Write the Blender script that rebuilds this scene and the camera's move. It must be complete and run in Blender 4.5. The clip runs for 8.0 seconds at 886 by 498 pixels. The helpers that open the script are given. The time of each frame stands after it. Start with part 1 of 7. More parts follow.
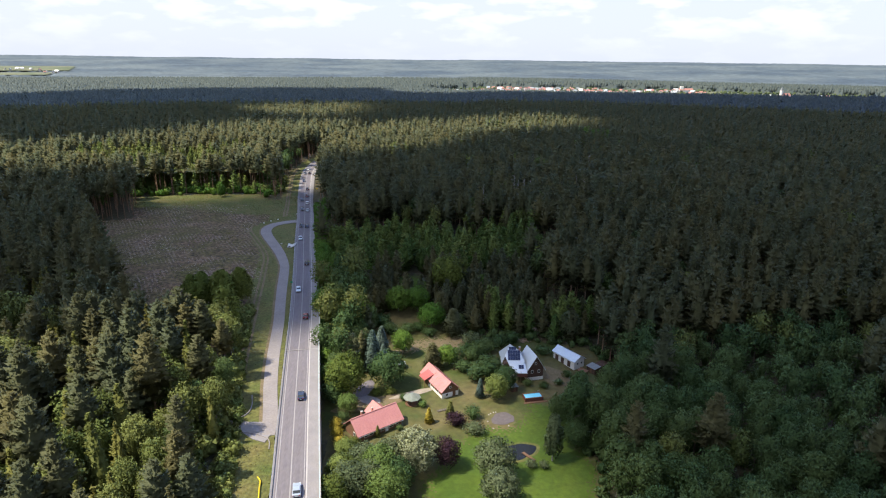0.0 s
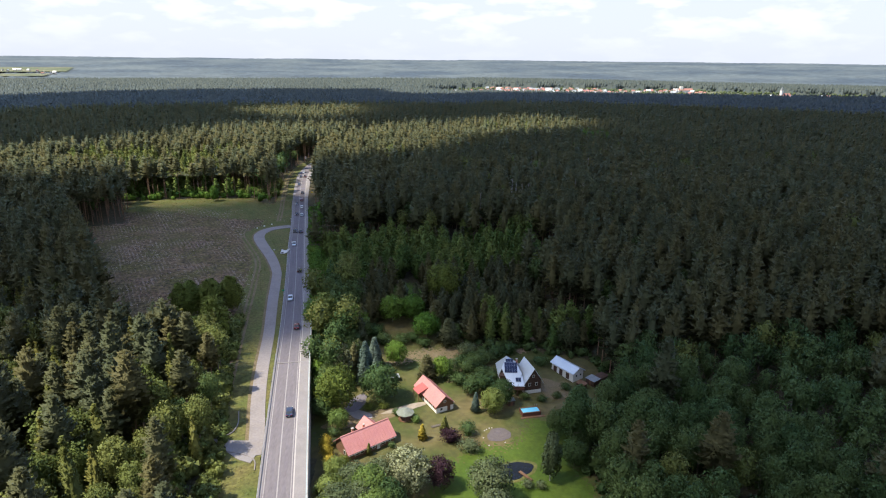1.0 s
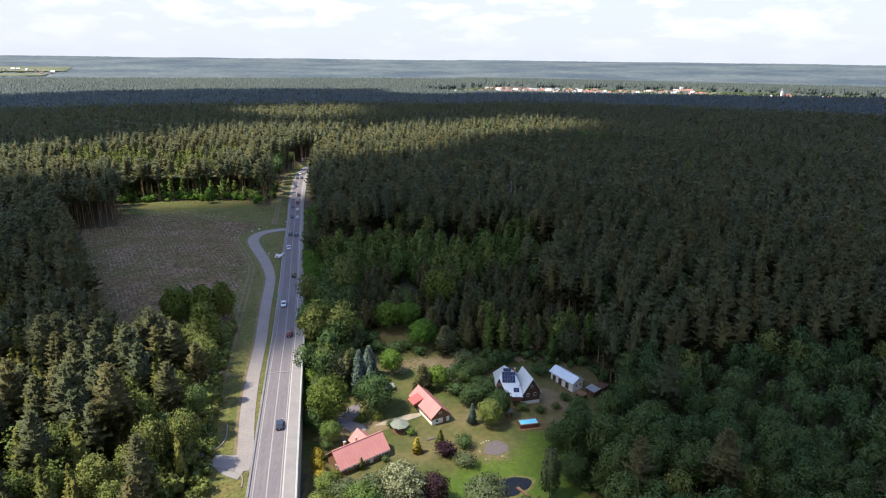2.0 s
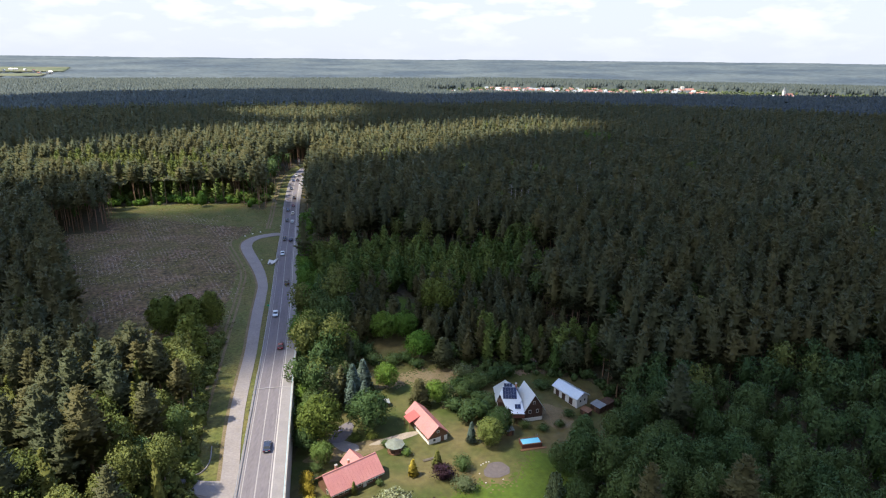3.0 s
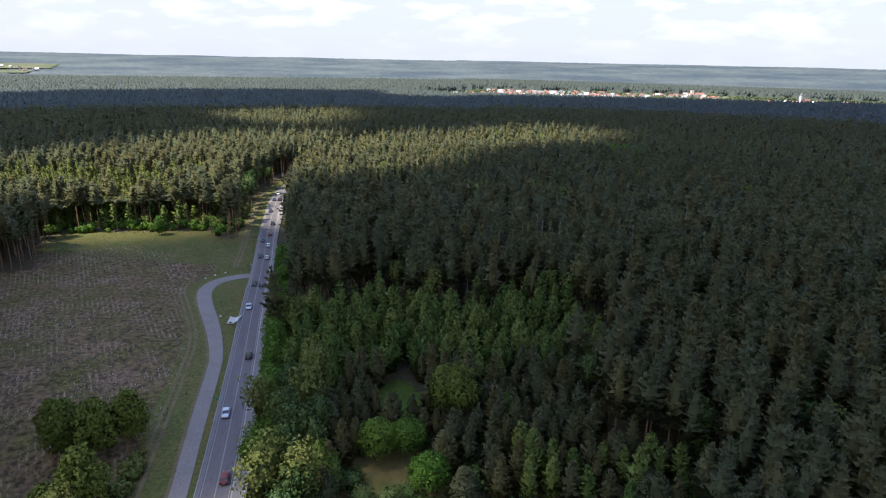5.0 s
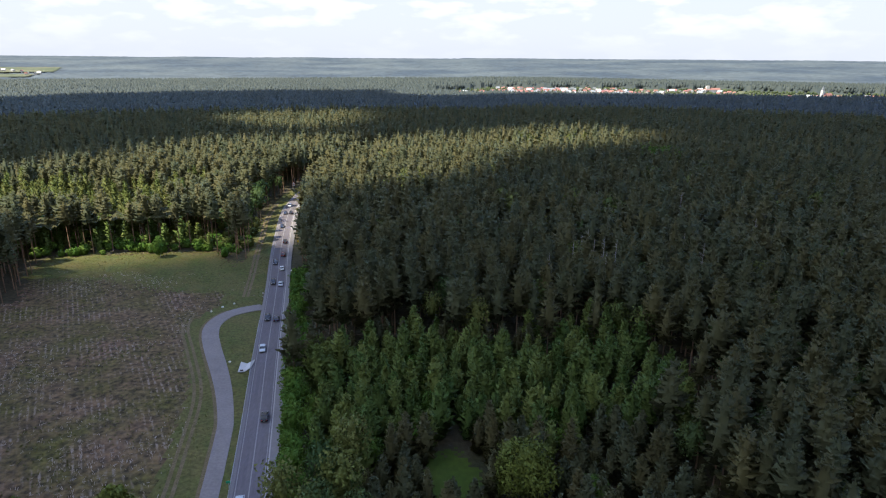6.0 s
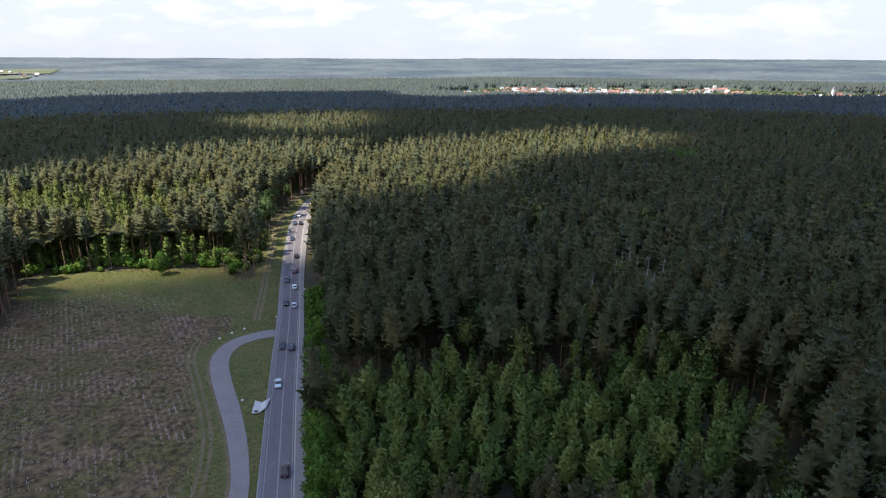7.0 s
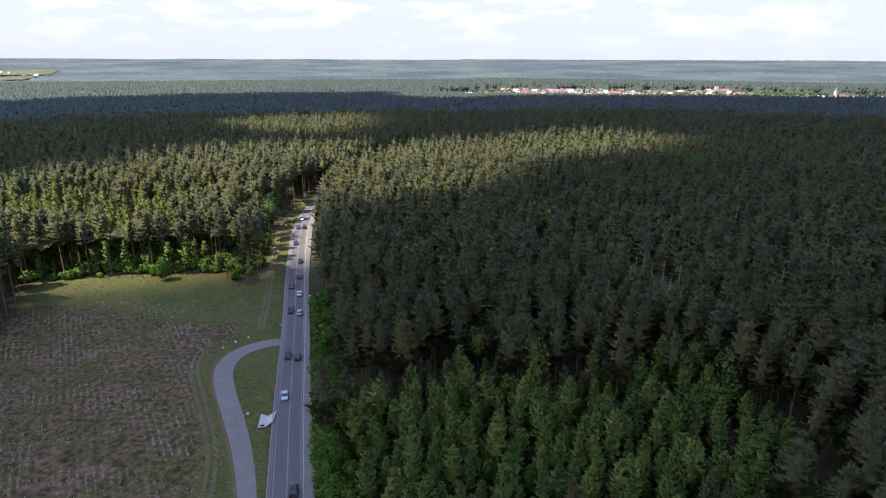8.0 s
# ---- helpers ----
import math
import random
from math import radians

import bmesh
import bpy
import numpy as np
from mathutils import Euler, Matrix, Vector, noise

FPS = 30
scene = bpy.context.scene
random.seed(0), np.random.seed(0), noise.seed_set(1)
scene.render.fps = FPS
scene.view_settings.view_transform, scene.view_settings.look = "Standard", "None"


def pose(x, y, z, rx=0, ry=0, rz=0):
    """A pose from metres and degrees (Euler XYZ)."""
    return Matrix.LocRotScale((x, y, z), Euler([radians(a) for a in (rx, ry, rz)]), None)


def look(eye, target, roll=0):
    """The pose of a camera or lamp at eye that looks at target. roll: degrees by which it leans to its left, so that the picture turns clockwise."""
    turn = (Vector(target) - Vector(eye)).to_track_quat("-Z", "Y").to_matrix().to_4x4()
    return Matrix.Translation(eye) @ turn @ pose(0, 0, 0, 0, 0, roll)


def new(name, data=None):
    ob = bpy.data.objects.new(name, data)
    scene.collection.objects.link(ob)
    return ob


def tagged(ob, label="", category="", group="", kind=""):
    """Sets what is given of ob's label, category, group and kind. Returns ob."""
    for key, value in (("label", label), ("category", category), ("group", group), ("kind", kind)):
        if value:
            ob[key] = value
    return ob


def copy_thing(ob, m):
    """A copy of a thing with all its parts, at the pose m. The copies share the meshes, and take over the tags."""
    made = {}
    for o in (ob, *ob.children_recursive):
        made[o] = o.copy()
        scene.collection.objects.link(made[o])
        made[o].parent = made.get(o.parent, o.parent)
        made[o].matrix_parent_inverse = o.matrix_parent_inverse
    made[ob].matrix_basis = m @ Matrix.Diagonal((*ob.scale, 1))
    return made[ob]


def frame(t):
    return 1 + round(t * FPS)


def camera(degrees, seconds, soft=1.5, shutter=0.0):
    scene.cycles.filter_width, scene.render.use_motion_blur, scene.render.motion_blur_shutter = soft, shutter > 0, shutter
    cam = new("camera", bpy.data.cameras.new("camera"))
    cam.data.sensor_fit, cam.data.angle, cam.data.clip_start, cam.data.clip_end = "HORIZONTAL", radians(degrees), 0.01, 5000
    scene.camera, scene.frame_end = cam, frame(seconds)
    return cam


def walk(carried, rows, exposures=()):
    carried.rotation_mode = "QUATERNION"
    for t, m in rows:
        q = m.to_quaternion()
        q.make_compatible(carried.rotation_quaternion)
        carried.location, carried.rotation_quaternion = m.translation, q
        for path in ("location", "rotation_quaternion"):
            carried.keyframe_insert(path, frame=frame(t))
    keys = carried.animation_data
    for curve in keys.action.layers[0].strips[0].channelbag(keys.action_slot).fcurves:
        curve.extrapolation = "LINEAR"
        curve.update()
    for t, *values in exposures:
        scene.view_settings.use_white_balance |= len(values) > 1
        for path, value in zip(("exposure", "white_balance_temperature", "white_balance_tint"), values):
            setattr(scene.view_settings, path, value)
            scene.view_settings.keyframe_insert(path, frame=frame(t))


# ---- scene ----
cam = camera(71.3, 8.0, soft=1.15)
PATH = [
    (0, (1.077, 0.805, 89.373), (1.057, 2.716, 88.786), 0.7),
    (0.5, (1.833, 4.143, 89.747), (1.814, 6.055, 89.16), 0.7),
    (1, (2.628, 7.489, 90.271), (2.609, 9.401, 89.684), 0.6),
    (1.5, (3.158, 10.708, 90.562), (3.14, 12.62, 89.975), 0.7),
    (3, (4.241, 22.569, 90.659), (4.223, 24.48, 90.071), 0.6),
    (3.5, (4.07, 34.375, 90.753), (4.055, 36.286, 90.163), 0.7),
    (4, (2.997, 52.556, 90.787), (2.984, 54.466, 90.196), 1.0),
    (4.5, (1.668, 71.088, 90.447), (1.656, 72.998, 89.856), 1.1),
    (4.7, (0.379, 78.524, 90.387), (0.374, 80.436, 89.801), 1.3),
    (5.8, (-12.744, 117.763, 89.803), (-12.765, 119.674, 89.215), 0.5),
    (6, (-15.483, 124.329, 89.775), (-15.506, 126.24, 89.183), 0.4),
    (6.5, (-22.628, 138.74, 89.76), (-22.653, 140.651, 89.17), 0.2),
    (7, (-26.135, 145.578, 89.703), (-26.157, 147.489, 89.112), 0.2),
    (7.5, (-27.833, 148.618, 89.613), (-27.854, 150.529, 89.023), 0.2),
    (8, (-29.688, 151.662, 89.652), (-29.708, 153.573, 89.064), 0.2),
]
walk(cam, [(t, look(eye, target, roll)) for t, eye, target, roll in PATH], [(0, 0.95, 6300, 10), (8, 0.95, 6300, 10)])

# ---- world, sun, exposure ----
SUN_AZ, SUN_EL = radians(197.0), radians(58.0)      # direction to the sun in the plan, height over the horizon
SUN_DIR = Vector((math.cos(SUN_AZ) * math.cos(SUN_EL), math.sin(SUN_AZ) * math.cos(SUN_EL), math.sin(SUN_EL)))


def link(nt, a, b):
    nt.links.new(a, b)


def make_world():
    world = bpy.data.worlds.new("sky")
    scene.world = world
    world.use_nodes = True
    nt = world.node_tree
    nt.nodes.clear()
    out = nt.nodes.new("ShaderNodeOutputWorld")
    bg = nt.nodes.new("ShaderNodeBackground")
    sky = nt.nodes.new("ShaderNodeTexSky")
    sky.sky_type, sky.sun_disc = "NISHITA", False
    sky.sun_elevation, sky.sun_rotation = SUN_EL, radians(90) - SUN_AZ
    sky.air_density, sky.dust_density, sky.ozone_density = 1.0, 1.5, 1.0
    co = nt.nodes.new("ShaderNodeTexCoord")
    mp = nt.nodes.new("ShaderNodeMapping")
    mp.inputs["Scale"].default_value = (8.0, 8.0, 26.0)
    n1 = nt.nodes.new("ShaderNodeTexNoise")
    n1.inputs["Scale"].default_value, n1.inputs["Detail"].default_value, n1.inputs["Roughness"].default_value = 1.7, 5.0, 0.5
    ramp = nt.nodes.new("ShaderNodeMapRange")
    ramp.inputs["From Min"].default_value, ramp.inputs["From Max"].default_value = 0.47, 0.62
    ramp.clamp = True
    mix = nt.nodes.new("ShaderNodeMix")
    mix.data_type = "RGBA"
    mix.inputs[7].default_value = (7.1, 7.2, 7.6, 1)
    haze = nt.nodes.new("ShaderNodeMix")
    haze.data_type = "RGBA"
    sep = nt.nodes.new("ShaderNodeSeparateXYZ")
    near = nt.nodes.new("ShaderNodeMapRange")
    near.inputs["From Min"].default_value, near.inputs["From Max"].default_value = 0.10, 0.45
    near.inputs["To Min"].default_value, near.inputs["To Max"].default_value = 0.85, 0.12
    link(nt, co.outputs["Generated"], sep.inputs[0])
    link(nt, sep.outputs["Z"], near.inputs["Value"])
    link(nt, near.outputs["Result"], haze.inputs[0])
    haze.inputs[7].default_value = (5.85, 6.15, 7.0, 1)
    link(nt, co.outputs["Generated"], mp.inputs["Vector"])
    link(nt, mp.outputs["Vector"], n1.inputs["Vector"])
    link(nt, n1.outputs["Fac"], ramp.inputs["Value"])
    link(nt, sky.outputs["Color"], haze.inputs[6])
    link(nt, haze.outputs[2], mix.inputs[6])
    veil = nt.nodes.new("ShaderNodeMapRange")                  # puffs stand clear of the hazy horizon
    veil.inputs["From Min"].default_value, veil.inputs["From Max"].default_value = 0.015, 0.075
    veil.inputs["To Min"].default_value, veil.inputs["To Max"].default_value = 0.12, 1.0
    link(nt, sep.outputs["Z"], veil.inputs["Value"])
    puff = nt.nodes.new("ShaderNodeMath")
    puff.operation = "MULTIPLY"
    link(nt, ramp.outputs["Result"], puff.inputs[0])
    link(nt, veil.outputs["Result"], puff.inputs[1])
    link(nt, puff.outputs[0], mix.inputs[0])
    link(nt, mix.outputs[2], bg.inputs["Color"])
    bg.inputs["Strength"].default_value = 0.083
    link(nt, bg.outputs["Background"], out.inputs["Surface"])


make_world()
sun = new("sun", bpy.data.lights.new("sun", "SUN"))
sun.data.energy, sun.data.angle, sun.data.color = 4.4, radians(0.6), (1.0, 0.89, 0.70)
sun.matrix_world = look(SUN_DIR * 2000, (0, 0, 0))


# ---- materials ----
def material(name, col, col2=None, scale=1.0, rough=0.85, metal=0.0, bump=0.0, bump_scale=None, detail=5.0, spec=0.3, stretch=(1, 1, 1), fine=0.0, contrast=0.25):
    """A surface with two colours mixed by noise in world metres, finer grain, and relief."""
    m = bpy.data.materials.new(name)
    m.use_nodes = True
    nt = m.node_tree
    bsdf = nt.nodes["Principled BSDF"]
    bsdf.inputs["Roughness"].default_value, bsdf.inputs["Metallic"].default_value = rough, metal
    bsdf.inputs["Specular IOR Level"].default_value = spec
    geo = nt.nodes.new("ShaderNodeNewGeometry")
    mp = nt.nodes.new("ShaderNodeMapping")
    mp.inputs["Scale"].default_value = stretch
    link(nt, geo.outputs["Position"], mp.inputs["Vector"])
    n = nt.nodes.new("ShaderNodeTexNoise")
    n.inputs["Scale"].default_value, n.inputs["Detail"].default_value = scale, detail
    link(nt, mp.outputs["Vector"], n.inputs["Vector"])
    mr = nt.nodes.new("ShaderNodeMapRange")
    mr.inputs["From Min"].default_value, mr.inputs["From Max"].default_value = 0.5 - contrast, 0.5 + contrast
    link(nt, n.outputs["Fac"], mr.inputs["Value"])
    mix = nt.nodes.new("ShaderNodeMix")
    mix.data_type = "RGBA"
    mix.inputs[6].default_value, mix.inputs[7].default_value = (*col, 1), (*(col2 or col), 1)
    link(nt, mr.outputs["Result"], mix.inputs[0])
    last = mix.outputs[2]
    if fine:
        n2 = nt.nodes.new("ShaderNodeTexNoise")
        n2.inputs["Scale"].default_value, n2.inputs["Detail"].default_value = scale * 9, 4
        link(nt, mp.outputs["Vector"], n2.inputs["Vector"])
        mr2 = nt.nodes.new("ShaderNodeMapRange")
        mr2.inputs["From Min"].default_value, mr2.inputs["From Max"].default_value = 0.3, 0.7
        mr2.inputs["To Min"].default_value, mr2.inputs["To Max"].default_value = 1 - fine, 1 + fine
        link(nt, n2.outputs["Fac"], mr2.inputs["Value"])
        mul = nt.nodes.new("ShaderNodeVectorMath")
        mul.operation = "SCALE"
        link(nt, last, mul.inputs[0])
        link(nt, mr2.outputs["Result"], mul.inputs["Scale"])
        last = mul.outputs[0]
    link(nt, last, bsdf.inputs["Base Color"])
    if bump:
        nb = nt.nodes.new("ShaderNodeTexNoise")
        nb.inputs["Scale"].default_value, nb.inputs["Detail"].default_value = bump_scale or scale * 4, 5
        link(nt, mp.outputs["Vector"], nb.inputs["Vector"])
        bp = nt.nodes.new("ShaderNodeBump")
        bp.inputs["Strength"].default_value, bp.inputs["Distance"].default_value = 1.0, bump
        link(nt, nb.outputs["Fac"], bp.inputs["Height"])
        link(nt, bp.outputs["Normal"], bsdf.inputs["Normal"])
    return m


def foliage(name, a, b, glow=0.28, spread=0.3):
    """Leaves: colour from tree to tree (tone), from spray to spray (island), and light through the leaf."""
    m = bpy.data.materials.new(name)
    m.use_nodes = True
    nt = m.node_tree
    bsdf = nt.nodes["Principled BSDF"]
    bsdf.inputs["Roughness"].default_value, bsdf.inputs["Specular IOR Level"].default_value = 0.7, 0.2
    att = nt.nodes.new("ShaderNodeAttribute")
    att.attribute_name = "tone"
    info = nt.nodes.new("ShaderNodeObjectInfo")
    add = nt.nodes.new("ShaderNodeMath")
    add.operation = "ADD"
    link(nt, att.outputs["Fac"], add.inputs[0])
    link(nt, info.outputs["Random"], add.inputs[1])
    fr = nt.nodes.new("ShaderNodeMath")
    fr.operation = "FRACT"
    link(nt, add.outputs[0], fr.inputs[0])
    mix = nt.nodes.new("ShaderNodeMix")
    mix.data_type = "RGBA"
    mix.inputs[6].default_value, mix.inputs[7].default_value = (*a, 1), (*b, 1)
    link(nt, fr.outputs[0], mix.inputs[0])
    geo = nt.nodes.new("ShaderNodeNewGeometry")
    mr = nt.nodes.new("ShaderNodeMapRange")
    mr.inputs["To Min"].default_value, mr.inputs["To Max"].default_value = 1 - spread, 1 + spread
    link(nt, geo.outputs["Random Per Island"], mr.inputs["Value"])
    mul = nt.nodes.new("ShaderNodeVectorMath")
    mul.operation = "SCALE"
    link(nt, mix.outputs[2], mul.inputs[0])
    link(nt, mr.outputs["Result"], mul.inputs["Scale"])
    link(nt, mul.outputs[0], bsdf.inputs["Base Color"])
    tr = nt.nodes.new("ShaderNodeBsdfTranslucent")
    link(nt, mul.outputs[0], tr.inputs["Color"])
    ms = nt.nodes.new("ShaderNodeMixShader")
    ms.inputs[0].default_value = glow
    link(nt, bsdf.outputs[0], ms.inputs[1])
    link(nt, tr.outputs[0], ms.inputs[2])
    link(nt, ms.outputs[0], nt.nodes["Material Output"].inputs["Surface"])
    return m



def furrows(m, way, gap, pale):
    """Pale broken plough lines across a ground material, along a plan direction, in patches."""
    nt = m.node_tree
    bsdf = nt.nodes["Principled BSDF"]
    base = bsdf.inputs["Base Color"].links[0].from_socket
    geo = nt.nodes.new("ShaderNodeNewGeometry")
    turn = nt.nodes.new("ShaderNodeMapping")
    turn.inputs["Rotation"].default_value = (0, 0, -way)
    link(nt, geo.outputs["Position"], turn.inputs["Vector"])
    bend = nt.nodes.new("ShaderNodeTexNoise")
    bend.inputs["Scale"].default_value, bend.inputs["Detail"].default_value = 0.15, 3
    link(nt, geo.outputs["Position"], bend.inputs["Vector"])
    sep = nt.nodes.new("ShaderNodeSeparateXYZ")
    link(nt, turn.outputs[0], sep.inputs[0])

    def maths(op, a, b=None):
        n = nt.nodes.new("ShaderNodeMath")
        n.operation = op
        for i, v in enumerate((a, b)):
            if v is None:
                continue
            if isinstance(v, float):
                n.inputs[i].default_value = v
            else:
                link(nt, v, n.inputs[i])
        return n.outputs[0]

    def ramp(v, lo, hi):
        n = nt.nodes.new("ShaderNodeMapRange")
        n.inputs["From Min"].default_value, n.inputs["From Max"].default_value = lo, hi
        link(nt, v, n.inputs["Value"])
        return n.outputs["Result"]

    across = maths("ADD", maths("MULTIPLY", sep.outputs["Y"], 6.283 / gap), maths("MULTIPLY", bend.outputs["Fac"], 2.2))
    line = ramp(maths("SINE", across), -0.1, 1.0)
    clods = nt.nodes.new("ShaderNodeTexNoise")
    squash = nt.nodes.new("ShaderNodeMapping")
    squash.inputs["Scale"].default_value = (0.75, 1.3, 1)
    link(nt, turn.outputs[0], squash.inputs["Vector"])
    clods.inputs["Scale"].default_value, clods.inputs["Detail"].default_value = 1.1, 6
    link(nt, squash.outputs[0], clods.inputs["Vector"])
    patch = nt.nodes.new("ShaderNodeTexNoise")
    patch.inputs["Scale"].default_value, patch.inputs["Detail"].default_value = 0.085, 7
    link(nt, geo.outputs["Position"], patch.inputs["Vector"])
    k = maths("MULTIPLY", maths("MULTIPLY", line, ramp(clods.outputs["Fac"], 0.46, 0.60)), ramp(patch.outputs["Fac"], 0.43, 0.62))
    mix = nt.nodes.new("ShaderNodeMix")
    mix.data_type = "RGBA"
    mix.inputs[7].default_value = (*pale, 1)
    link(nt, k, mix.inputs[0])
    link(nt, base, mix.inputs[6])
    link(nt, mix.outputs[2], bsdf.inputs["Base Color"])
    return m


